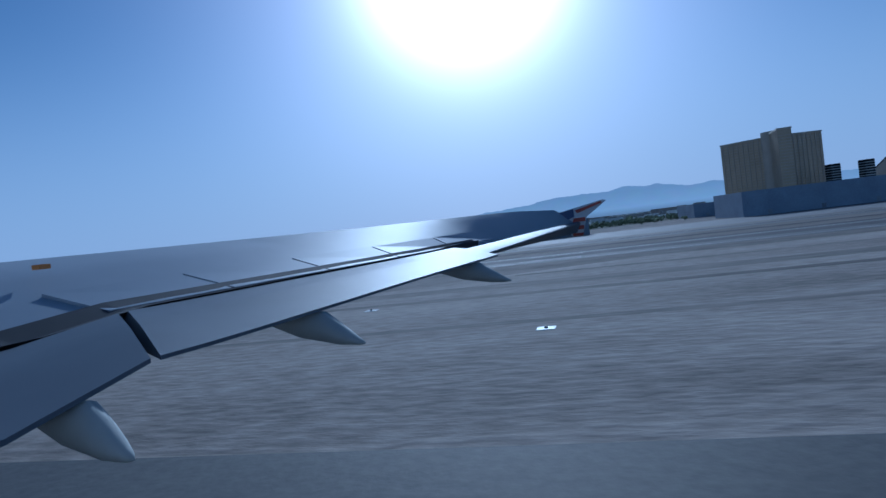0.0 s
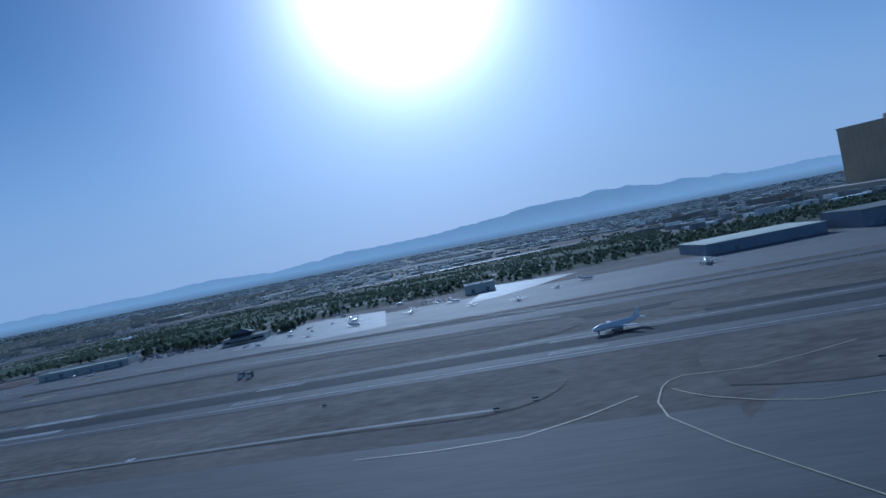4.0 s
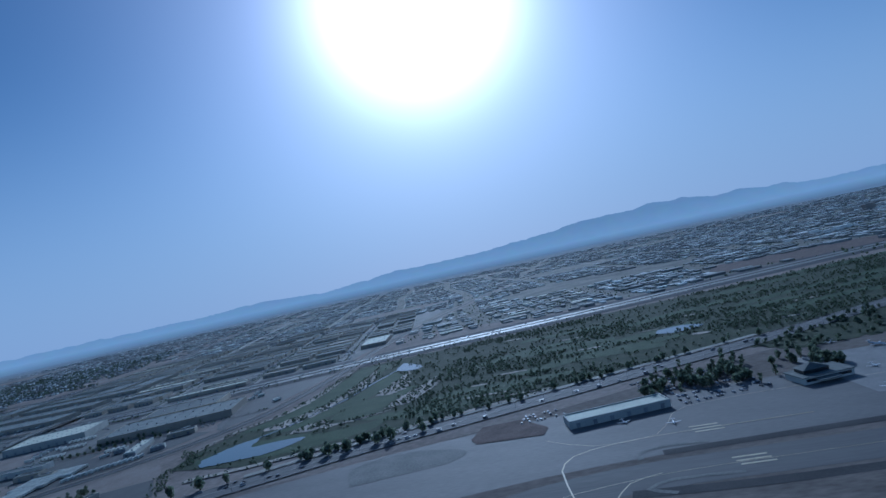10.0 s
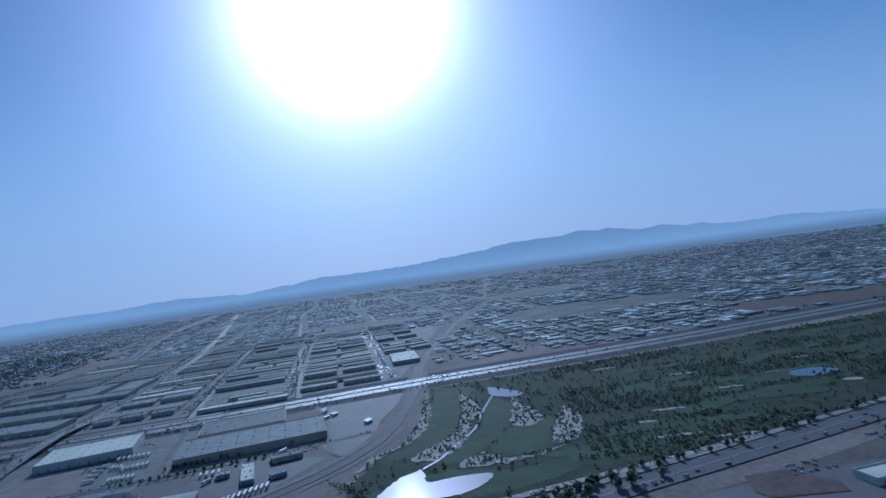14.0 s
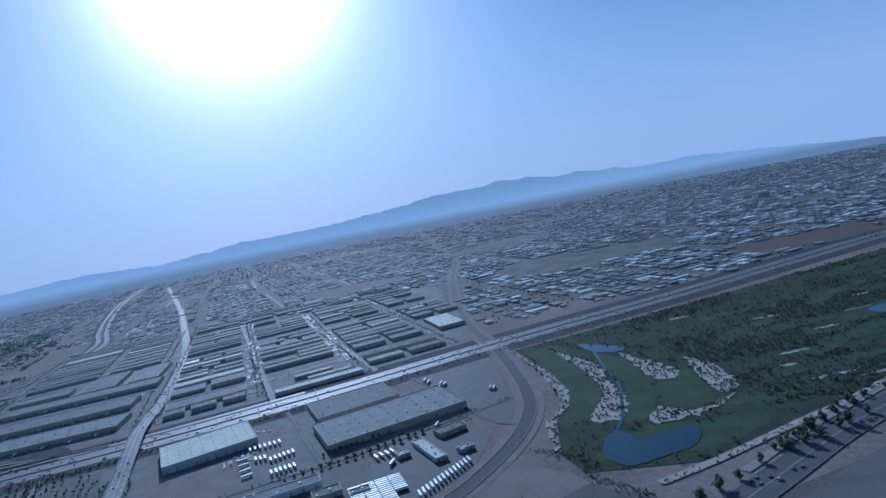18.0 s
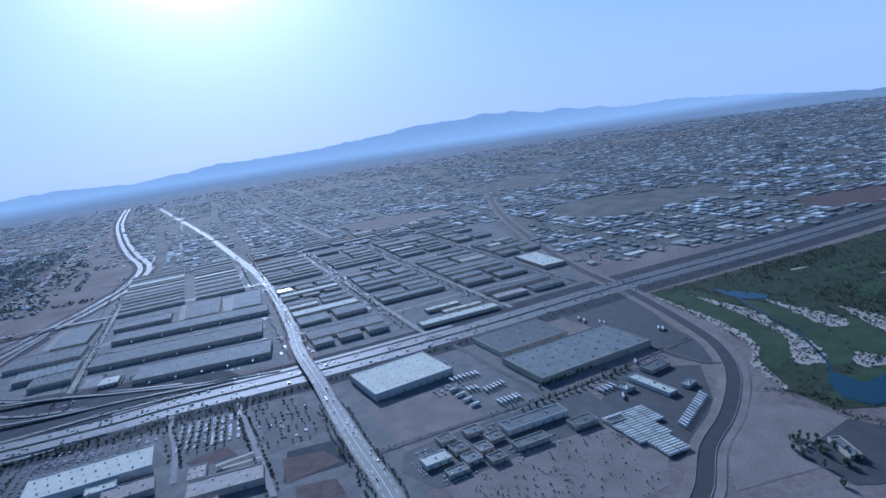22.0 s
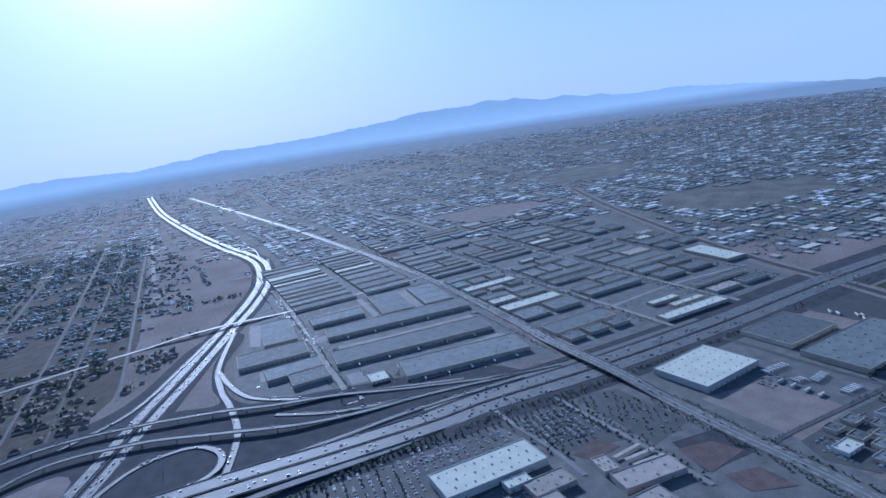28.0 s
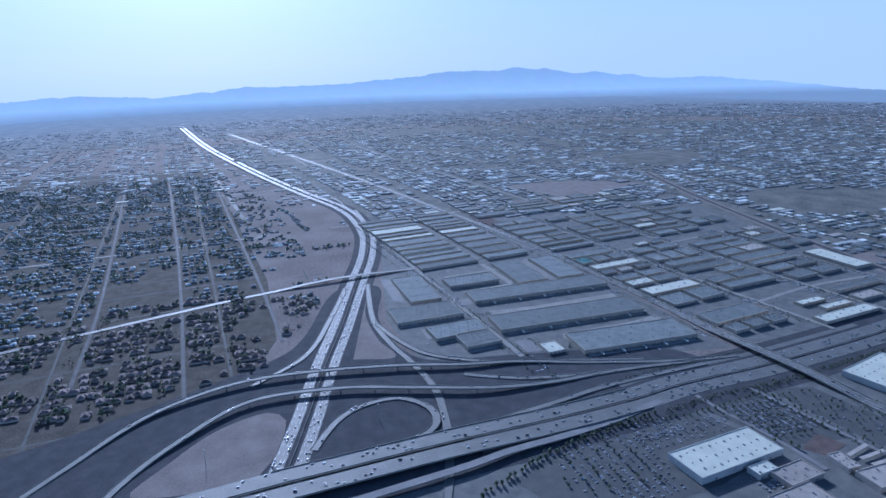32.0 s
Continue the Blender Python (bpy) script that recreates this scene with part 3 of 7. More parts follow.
for line in RAMPS[:2]:
    for p in smooth_line(line, 22):
        if p.z > 1.4:
            t = thing("bridge_pier", pose(p.x, p.y, 0), "round concrete pier under a flyover ramp", "pier", "piers of the flyovers")
            bm = bmesh.new()
            bmesh.ops.create_cone(bm, cap_ends=True, segments=12, radius1=0.5, radius2=0.5, depth=p.z - 0.7, matrix=Matrix.Translation((0, 0, (p.z - 0.7) / 2)))
            part("column", bm, "concrete", t)
            bm = bmesh.new()
            box(bm, 0, 0, p.z - 0.95, 4.0, 1.2, 0.5, 0.3)
            part("cap_beam", bm, "concrete", t)
bm = bmesh.new()
for k, pts in enumerate(([(1040, 1068), (1095, 1075), (1120, 1085), (1150, 1110)], [(1040, 1050), (1100, 1062), (1170, 1090), (1210, 1120)], [(1095, 1060), (1130, 1100), (1160, 1170)], [(1200, 1120), (1175, 1100), (1110, 1090)])):
    ribbon(bm, pts, 2.0, 0.33 + 0.01 * k, step=5)
setting("road_far_interchange", bm, "freeway", "slip roads of a far beltway junction", "road")
CROSS = [(560, 1350, 0.1), (645, 1170, 0.1), (660, 1130, 0.3), (672, 1092, 2.4), (684, 1046, 2.6), (694, 1000, 0.6), (700, 975, 0.1), (740, 820, 0.1)]
bm = bmesh.new()
ribbon(bm, CROSS, 5.5, 0.32, thick=0.5)
setting("road_bridge", bm, "freeway", "cross street on a bridge over the beltway", "road")

GRID = radians(14)
def grid(p, q):
    """From street blocks to the plan: p runs west along the arterial, q south, from its bridge."""
    return 438 + p * math.cos(GRID) - q * math.sin(GRID), 765 + p * math.sin(GRID) + q * math.cos(GRID)


STREETS = [[(478, 603), (697, 668), (879, 726), (1300, 850)], [(452, 676), (552, 705), (748, 762), (1200, 890)], [(465, 936), (597, 964), (832, 1012), (1010, 1035)],
           [(560, 540), (547, 625), (520, 705), (500, 778)], [(748, 580), (715, 690), (690, 820), (660, 960)], [(900, 600), (860, 720), (830, 860), (800, 1015)],
           [(536, 1117), (667, 1144), (1034, 1226), (1500, 1330)], [(446, 1176), (645, 1217), (858, 1264), (1400, 1390)], [(487, 1261), (642, 1290), (893, 1348), (1400, 1470)],
           [(713, 1150), (690, 1230), (665, 1330)], [(860, 1190), (838, 1262), (815, 1350)],
           [(284, 722), (290, 703), (302, 655), (316, 603), (336, 554), (350, 520)], [(240, 760), (225, 758), (200, 752), (180, 745)], [(435, 577), (380, 556), (314, 534), (305, 520)], [(416, 660), (386, 650), (356, 641), (330, 632), (307, 624)]]
for k, line in enumerate(STREETS):
    bm = bmesh.new()
    ribbon(bm, line, 4.2 if k < 6 else 3.0, 0.2 + 0.006 * k)
    setting("road_street", bm, "concrete" if k < 6 or k == 12 else "taxiway", "worn pale grey side street", "road")
CANAL = [(1180, 470), (969, 498), (719, 516), (561, 519), (458, 511), (372, 511), (330, 515), (292, 529), (255, 555), (232, 578), (200, 600), (182, 632)]
bm = bmesh.new()
ribbon(bm, CANAL, 16, 0.194)
setting("ground_canal_bank", bm, "graded", "bare tan banks of the flood channel", "bank")
bm = bmesh.new()
ribbon(bm, CANAL, 7, 0.286)
setting("road_canal", bm, "channel", "dark flood channel curving between bare banks", "channel")
bm = bmesh.new()
for o in (-3.6, 3.6):
    ribbon(bm, CANAL, 0.35, 0.5, o, thick=0.3)
setting("trim_canal_wall", bm, "concrete", "low concrete walls of the flood channel", "wall")

# ---- lots and fields ----
LOTS = [("ground_yards_south", "block", [(442, 775), (455, 925), (475, 1012), (560, 1030), (690, 1022), (860, 1010), (905, 870), (700, 825), (540, 792)], "dark asphalt yards between the warehouses", 0.03),
        ("ground_yards_north", "block", [(447, 755), (560, 785), (700, 818), (900, 868), (985, 700), (930, 530), (560, 528), (500, 530), (462, 640)], "dark asphalt yards of the industrial blocks", 0.03),
        ("ground_east_blocks", "block", [(420, 660), (400, 790), (385, 930), (345, 1080), (200, 1080), (190, 760), (200, 690), (250, 700), (330, 600)], "grey asphalt and soil between shops and offices", 0.03),
        ("ground_tan_lot", "graded", [(342, 724), (347, 678), (299, 659), (280, 704)], "bare tan building lot beside a warehouse", 0.06),
        ("ground_trailer_lot", "block", [(350, 676), (362, 640), (302, 625), (292, 659)], "asphalt trailer yard", 0.06),
        ("ground_paved_lot", "asphalt", [(437, 577), (456, 512), (372, 522), (323, 516), (312, 528), (316, 536), (326, 543)], "smooth empty dark asphalt lot", 0.06),
        ("ground_warehouse_yard", "block", [(405, 690), (420, 640), (330, 600), (318, 618)], "asphalt yard round the large warehouse", 0.05),
        ("ground_storage_yard", "asphalt", [(331, 586), (311, 537), (262, 556), (232, 582), (226, 602), (262, 622), (300, 597)], "dark asphalt storage yard", 0.06),
        ("ground_tan_field", "graded", [(244, 690), (262, 640), (268, 608), (240, 592), (213, 605), (192, 650), (200, 684)], "bare tan field with scattered scrub", 0.06),
        ("ground_golf_corner", "graded", [(268, 538), (240, 516), (228, 512), (203, 548), (200, 585), (236, 568)], "bare tan soil beside the flood channel", 0.06),
        ("ground_parking_a", "lot", [(378, 853), (379, 797), (319, 782), (320, 824)], "asphalt car park with tree rows", 0.06),
        ("ground_parking_b", "lot", [(380, 792), (376, 762), (322, 744), (307, 773)], "half-empty asphalt car park", 0.06),
        ("ground_parking_c", "lot", [(366, 925), (377, 862), (320, 826), (296, 880), (286, 930), (296, 968), (322, 985), (345, 950)], "asphalt car park round the white store", 0.055),
        ("ground_offices", "lot", [(281, 706), (296, 660), (309, 604), (270, 598), (262, 640), (244, 694), (262, 708)], "asphalt round the small offices", 0.055),
        ("ground_dark_plot", "gravel", [(306, 764), (309, 736), (282, 730), (275, 763)], "dark empty plot", 0.06),
        ("ground_corner_lot", "asphalt", [(231, 513), (208, 496), (197, 503), (190, 509), (183, 525), (189, 545), (214, 550), (224, 528)], "dark asphalt lot at the road corner", 0.06),
        ("ground_field_far", "graded", [(1123, 775), (1150, 644), (1078, 523), (985, 690)], "wide tan empty field", 0.06),
        ("ground_field_near", "graded", [(1000, 795), (1010, 705), (950, 690), (930, 770)], "brown empty field", 0.06),
        ("ground_field_west", "desert", [(700, 1135), (860, 1168), (1000, 1120), (880, 1060), (760, 1062)], "bare graded soil beside the beltway", 0.05),
        ("ground_field_north", "brown_lot", [(622, 218), (712, 196), (700, 90), (668, -10), (634, 20), (612, 130)], "brown empty field west of the freeway", 0.05)]
for k, (name, mat, pts, label, z) in enumerate(LOTS):
    bm = bmesh.new()
    patch(bm, pts, 0.03 + 0.0066 * k, curved=False)
    setting(name, bm, mat, label, "ground")
bm = bmesh.new()
def suburb(p, q):
    """From house plots to the plan: p runs west, q south."""
    c, n = math.cos(radians(12)), math.sin(radians(12))
    return 438 + p * c - q * n, 765 + p * n + q * c


for k in range(5):
    q = 262 + (20 * k + 17) * 6.2
    ribbon(bm, [suburb(p, q) for p in (20 + max(0, 420 - q) * 0.4, 400, 1050)], 1.7, 0.032)
for k in range(1, 10):
    p = 20 + (8 * k - 3) * 12.5
    ribbon(bm, [suburb(p, q) for q in (365, 600, 860)], 1.7, 0.037)
for pts in ([(716, 1133), (730, 1092)], [(699, 1114), (706, 1082)], [(690, 1100), (760, 1112), (830, 1128)], [(928, 1197), (946, 1165)], [(1042, 1159), (876, 1114)], [(820, 1150), (832, 1100), (838, 1062)]):
    ribbon(bm, pts, 1.8, 0.092)
setting("road_suburb_lanes", bm, "lot", "narrow grey lanes between the rows of houses", "road")
bm = bmesh.new()
patch(bm, [(462, 1140), (540, 1122), (700, 1142), (900, 1188), (1500, 1330), (1500, 1800), (420, 1800), (400, 1250)], 0.02, curved=False)
setting("ground_suburb", bm, "yard", "dry yards of the suburb", "ground")

for k, (mat, pts, label) in enumerate((
        ("brown_lot", [(316, 817), (327, 799), (314, 790), (306, 809)], "small red-brown vacant plot beside the car park"), ("brown_lot", [(299, 766), (299, 745), (285, 736), (274, 761)], "red-brown vacant plot by the arterial road"),
        ("brown_lot", [(270, 757), (270, 738), (250, 732), (254, 754)], "second red-brown vacant plot by the arterial road"), ("apron_pale", [(694, 873), (700, 856), (629, 846), (623, 856)], "pale concrete truck court"),
        ("graded", [(512, 732), (520, 700), (508, 696), (500, 728)], "bare tan plot among workshops"), ("brown_lot", [(898, 881), (913, 851), (857, 839), (845, 867)], "brown vacant block beside the arterial road"),
        ("brown_lot", [(214, 372), (228, 370), (230, 356), (215, 345), (207, 346), (208, 369)], "red-brown verge inside the airfield fence"))):
    bm = bmesh.new()
    patch(bm, pts, 0.164 + 0.0062 * k, curved=False)
    setting("ground_plot", bm, mat, label, "ground")
for k, pts in enumerate(([(555, 938), (557, 896), (562, 862), (570, 813)], [(492, 892), (498, 860), (502, 830), (512, 800)], [(612, 949), (618, 920), (622, 899)], [(695, 912), (650, 903), (624, 898)], [(492, 892), (470, 886), (452, 881)])):
    bm = bmesh.new()
    ribbon(bm, pts, (9, 9, 6, 6, 5)[k], 0.21 + 0.006 * k)
    setting("pavement_truck_lane", bm, "concrete", "pale concrete lane between long warehouses", "lane")
for k, pts in enumerate(([(672, 1027), (665, 1013), (598, 1009), (606, 1019)], [(534, 1004), (533, 997), (512, 993), (511, 1001)], [(470, 930), (492, 934), (494, 922), (471, 917)], [(576, 961), (590, 964), (596, 948), (582, 945)])):
    bm = bmesh.new()
    patch(bm, pts, 0.246 + 0.006 * k, curved=False)
    setting("pavement_truck_court", bm, "apron_pale", "pale concrete loading court behind a warehouse", "yard")
for k, pts in enumerate(([(383, 842), (366, 838), (334, 827), (296, 818)], [(384, 802), (348, 791), (306, 778), (265, 766)])):
    bm = bmesh.new()
    ribbon(bm, pts, 3.0, 0.29 + 0.008 * k)
    setting("road_car_park", bm, "apron_pale", "pale entrance drive between car parks", "road")

# ---- golf course ----
GOLF = [(450, 500), (464, 430), (486, 330), (512, 220), (548, 60), (400, 70), (338, 195), (308, 255), (280, 325), (258, 380), (240, 425), (228, 470), (240, 512), (262, 516), (300, 508), (322, 497), (366, 493)]
bm = bmesh.new()
patch(bm, GOLF, 0.155, curved=False)
setting("ground_golf", bm, "rough", "dark rough of the golf course", "golf course")
FAIRWAYS = [[(448, 496), (436, 470), (381, 470), (346, 472), (318, 479), (296, 493), (290, 507), (320, 497), (361, 492)],
            [(402, 458), (376, 445), (338, 447), (311, 453), (280, 470), (280, 486), (304, 474), (327, 463), (373, 460)],
            [(319, 450), (338, 425), (298, 430), (284, 431), (282, 449), (291, 457)],
            [(276, 440), (262, 400), (290, 350), (300, 352), (285, 400)], [(240, 478), (236, 460), (252, 425), (268, 420), (262, 450), (270, 470), (252, 505), (242, 500)]]
for k in range(16):
    x, y = 345 + 150 * rng.random(), 110 + 300 * rng.random()
    a = 1.85 + rng.uniform(-0.25, 0.25)
    d, n = Vector((math.cos(a), math.sin(a))), Vector((-math.sin(a), math.cos(a)))
    L, Wd = rng.uniform(25, 48), rng.uniform(6, 10)
    c = Vector((x - (y - 250) * 0.28, y))
    FAIRWAYS.append([tuple(c + d * (L * u) + n * (Wd * v)) for u, v in ((-1, 0.3), (-0.6, 1), (0.2, 0.6), (1, 0.9), (1.1, -0.2), (0.5, -0.9), (-0.4, -0.5))])
FAIRWAYS += [[(289, 408), (297, 404), (306, 389), (303, 360), (302, 338), (293, 338), (292, 360), (292, 388)], [(362, 370), (374, 368), (377, 340), (376, 316), (365, 316), (363, 342)],
             [(417, 374), (429, 372), (432, 340), (431, 314), (420, 314), (420, 345)], [(324, 352), (336, 348), (334, 320), (331, 294), (321, 294), (322, 322)]]
for k, pts in enumerate(FAIRWAYS):
    bm = bmesh.new()
    patch(bm, pts, 0.2 + 0.0054 * k, ragged=1.5)
    setting("ground_fairway", bm, "grass", "mown green golf fairway", "fairway")
SANDS = [[(434, 479), (414, 474), (376, 464), (335, 468), (307, 470), (286, 480), (290, 494), (325, 476), (370, 474)], [(390, 444), (354, 434), (335, 430), (323, 438), (332, 446), (360, 444)],
         [(355, 417), (338, 411), (295, 417), (289, 428), (313, 426)], [(281, 468), (289, 460), (276, 448), (287, 424), (277, 434), (271, 452), (271, 469)],
         [(452, 503), (366, 497), (320, 500), (299, 513), (262, 517), (300, 509), (322, 496), (366, 491)]]
for x, y, l, w in ((375, 293, 10, 1.0), (338, 274, 5, 3), (323, 369, 8, 2.2), (306, 384, 5, 2.2), (281, 377, 12, 1.6), (273, 357, 12, 1.4), (352, 330, 8, 1.6), (398, 340, 9, 1.8), (404, 268, 7, 1.8), (442, 380, 8, 2), (340, 232, 8, 1.8), (385, 210, 9, 2)):
    w = 0.6 * w
    SANDS.append([(x - w, y - l), (x + w, y - 0.8 * l), (x + 1.6 * w, y), (x + 0.7 * w, y + l), (x - 0.8 * w, y + 0.8 * l), (x - 1.2 * w, y - 0.2 * l)])
for k, pts in enumerate(SANDS):
    bm = bmesh.new()
    patch(bm, pts, 0.335 + 0.0024 * k, ragged=2.6 if k < 5 else 1.6)
    setting("ground_sand", bm, "sand", "pale sand bunker dotted with scrub", "bunker")
bm = bmesh.new()
ribbon(bm, [(219, 490), (226, 465), (233, 445), (245, 412), (250, 395), (272, 345)], 4.2, 0.377)
setting("ground_sand_path", bm, "sand", "pale sandy strip along the golf course edge", "path")
for pts in ([(248, 501), (268, 494), (272, 486), (258, 482), (261, 467), (259, 456), (243, 464), (238, 483), (237, 495)], [(431, 459), (417, 448), (400, 437), (392, 442), (403, 456)], [(370, 291), (372, 277), (362, 268), (353, 283), (359, 293)]):
    bm = bmesh.new()
    patch(bm, pts, 0.38, ragged=1.0)
    setting("water_pond", bm, "water", "still golf course pond", "pond")
bm = bmesh.new()
ribbon(bm, [(402, 456), (360, 462), (330, 465), (305, 473), (285, 480), (272, 488)], 1.6, 0.388)
setting("water_creek", bm, "water", "narrow creek between the fairways", "creek")

bm = bmesh.new()
patch(bm, [(268, 250), (292, 262), (330, 190), (372, 105), (420, 10), (440, -80), (360, -60), (320, 10), (292, 90), (276, 160)], 0.128, ragged=3.0)
setting("ground_wood_floor", bm, "rough", "dark ground under the trees beside the boulevard", "ground")

# ---- airfield ----
bm = bmesh.new()
patch(bm, [(-700, -1200), (330, -1200), (330, -20), (300, 200), (262, 290), (232, 350), (205, 420), (180, 520), (160, 640), (-700, 640)], 0.012, curved=False)
setting("ground_airfield", bm, "field", "dry pale dirt of the airfield", "airfield")
PAVE = [("runway_near", "asphalt", [(0, -1100), (0, 620)], 35, "dark grooved asphalt runway", 0.060),
        ("runway_far", "taxiway", [(110.5, -1100), (110.5, 420)], 22, "parallel asphalt runway", 0.054),
        ("taxiway_west", "taxiway", [(160, -1100), (160, 300), (150, 350), (118, 384)], 18, "asphalt taxiway beside the apron", 0.048),
        ("taxiway_link", "taxiway", [(17, 128), (40, 108), (62, 92), (84, 70), (104, 40)], 42, "broad asphalt taxiway leaving the runway", 0.036),
        ("taxiway_middle", "taxiway", [(48, 120), (52, 200), (52, 300), (60, 420)], 34, "wide asphalt taxiway between the runways", 0.042),
        ("taxiway_south", "taxiway", [(40, 360), (100, 352), (150, 345)], 40, "asphalt taxiway crossing the field", 0.030),
        ("apron", "apron", [(208, -300), (206, 120), (205, 230), (200, 330), (182, 400), (150, 470)], 58, "broad grey apron for parked aircraft", 0.024)]
for name, mat, pts, w, label, z in PAVE:
    bm = bmesh.new()
    ribbon(bm, pts, w, z)
    setting(name, bm, mat, label, "pavement")
bm = bmesh.new()
patch(bm, [(253, 257), (253, 231), (246, 208), (191, 192), (185, 216), (198, 250)], 0.075, curved=False)
patch(bm, [(272, 168), (262, 130), (235, 146), (219, 159), (216, 169)], 0.081, curved=False)
setting("apron_pale", bm, "apron_shine", "pale concrete parking apron", "apron")
bm = bmesh.new()
ribbon(bm, [(160, -600), (163, 100), (167, 162), (174, 195), (176, 220), (176, 251), (174, 312)], 4, 0.07)
ribbon(bm, [(138, -600), (139, 120), (142, 174), (145, 209), (147, 248), (147, 293), (149, 322)], 4.5, 0.07)
ribbon(bm, [(112, -900), (112, 400)], 8, 0.068)
ribbon(bm, [(123, -600), (123, 60), (123, 110)], 4, 0.07)
setting("ground_dark_strips", bm, "dark_strip", "dark strips between the taxiways", "verge")
bm = bmesh.new()
patch(bm, [(90, 300), (92, 203), (96, 187), (99, 170), (99, 149), (96, 139), (86, 136), (78, 139), (74, 146), (75, 160), (76, 184), (78, 300), (84, 330)], 0.07)
patch(bm, [(123, 300), (120, 207), (119.5, 170), (120, 150), (122, 141), (130, 133), (138, 132), (143, 137), (141, 160), (143, 190), (144, 240), (144, 290), (135, 318)], 0.076)
patch(bm, [(72, 118), (68, 108), (70, 92), (86, 84), (97, 64), (97, 100), (93, 116), (82, 119)], 0.07)
patch(bm, [(126, 100), (130, 115), (139, 113), (142, 104), (140, 60), (126, 60)], 0.08)
setting("ground_islands", bm, "island", "dirt islands between the taxiways", "verge")
bm = bmesh.new()
ribbon(bm, [(77, 300), (77, 189), (77, 173), (76, 145)], 1.0, 0.085)
ribbon(bm, [(191, 192), (182, 171), (163, 140), (150, 100)], 0.8, 0.093)
ribbon(bm, [(158, 224), (151, 171), (150, 154), (146, 137)], 1.4, 0.084)
setting("pavement_shoulder", bm, "apron_pale", "pale worn shoulder lines of the taxiways", "shoulder")
bm = bmesh.new()
patch(bm, [(17.5, -400), (17.5, 72), (31, 81), (43, 77), (50, 72), (56, 60), (64, 44), (78, 20), (98, -20), (98, -400)], 0.05, curved=False)
setting("ground_infield", bm, "infield", "pale streaked dirt between the runways", "verge")
bm = bmesh.new()
for x, w, y0, y1 in ((94, 7, -500, 26), (67, 5, -500, 30), (58, 2.2, -500, 34), (79, 1.6, -500, 12), (41, 1.4, -500, 66)):
    ribbon(bm, [(x, y0), (x + 0.6, -40), (x - 0.5, -8), (x, y1)], w, 0.056)
setting("ground_wheel_strips", bm, "island", "darker worn strips in the dirt along the runway", "verge")
bm = bmesh.new()
patch(bm, [(184, 406), (202, 412), (211, 399), (209, 382), (202, 371), (193, 376), (191, 383)], 0.1)
ribbon(bm, [(171, 318), (176, 318), (179, 312), (178, 300)], 1.6, 0.108)
ribbon(bm, [(147, 312), (151, 318), (155, 312), (154, 296)], 1.6, 0.108)
setting("ground_oiled_patches", bm, "block", "dark oiled patches at the ends of the dirt islands", "verge")
bm = bmesh.new()
for x in (102.3, 118.6):
    ribbon(bm, [(x, -900), (x, 410)], 0.5, 0.09)
for x in (-9, 9):
    ribbon(bm, [(x, -900), (x, 600)], 0.4, 0.09)
for y0 in (193, 134, 70, 10):
    for x in (104.6, 105.8, 114.9, 116.1):
        ribbon(bm, [(x, y0 - 5), (x, y0 + 5)], 0.55, 0.093)
for x in (107.3, 117.3):
    ribbon(bm, [(x, 237), (x, 255)], 2.4, 0.093)
setting("trim_runway_paint", bm, "worn_paint", "white runway edge lines and bars", "runway paint")
bm = bmesh.new()
for line in ([(20, 103), (36, 93), (48, 87), (60, 79), (81, 61), (100, 30)], [(22, 90), (32, 85), (41, 82), (52, 76), (66, 52)], [(160, -600), (160, 300), (148, 350), (120, 380)], [(200, 345), (188, 330), (190, 312), (214, 300), (215, 200)],
             [(37, 113), (64, 126), (75, 125), (79, 122), (78, 114), (84, 100)], [(74, 124), (69, 121), (63, 112), (64, 98), (66, 87)], [(64, 160), (64, 141), (73, 128)]):
    ribbon(bm, line, 0.19, 0.09)
ribbon(bm, [(120, 333), (149, 335), (171, 339), (181.5, 336), (187, 325), (189, 308), (189, 270)], 0.42, 0.096)
ribbon(bm, [(146, 326), (156, 322), (160, 314)], 0.3, 0.1)
for k in range(2):
    ribbon(bm, [(34.6 + 0.45 * k, 78), (34.6 + 0.45 * k, 112)], 0.3, 0.09)
setting("trim_taxi_paint", bm, "yellow", "yellow taxiway guide lines", "taxiway paint")
bm = bmesh.new()
for x in (187, 189.5, 192, 158.5, 161, 163.5):
    box(bm, x, 297.5 + 0.2 * (x - 186), 0.09, 0.9, 8, 0.012)
setting("trim_apron_bars", bm, "yellow", "painted bars on the taxiway", "taxiway paint")
for k in range(4):
    t = thing("painted_hold_sign", pose(36.9, 89.6 + 5.0 * k + (3.0 if k > 1 else 0), 0.06), "white rectangle painted on the taxiway with dark marks", "marking", "painted hold signs")
    bm = bmesh.new()
    box(bm, 0, 0, 0, 1.5, 3.2, 0.02)
    part("panel", bm, "worn_paint", t)
    for y in (-1.2, -0.5, 0.4, 1.2):
        bm = bmesh.new()
        box(bm, 0, y, 0.02, 0.7, 0.16, 0.01)
        part("mark", bm, "taxiway", t)


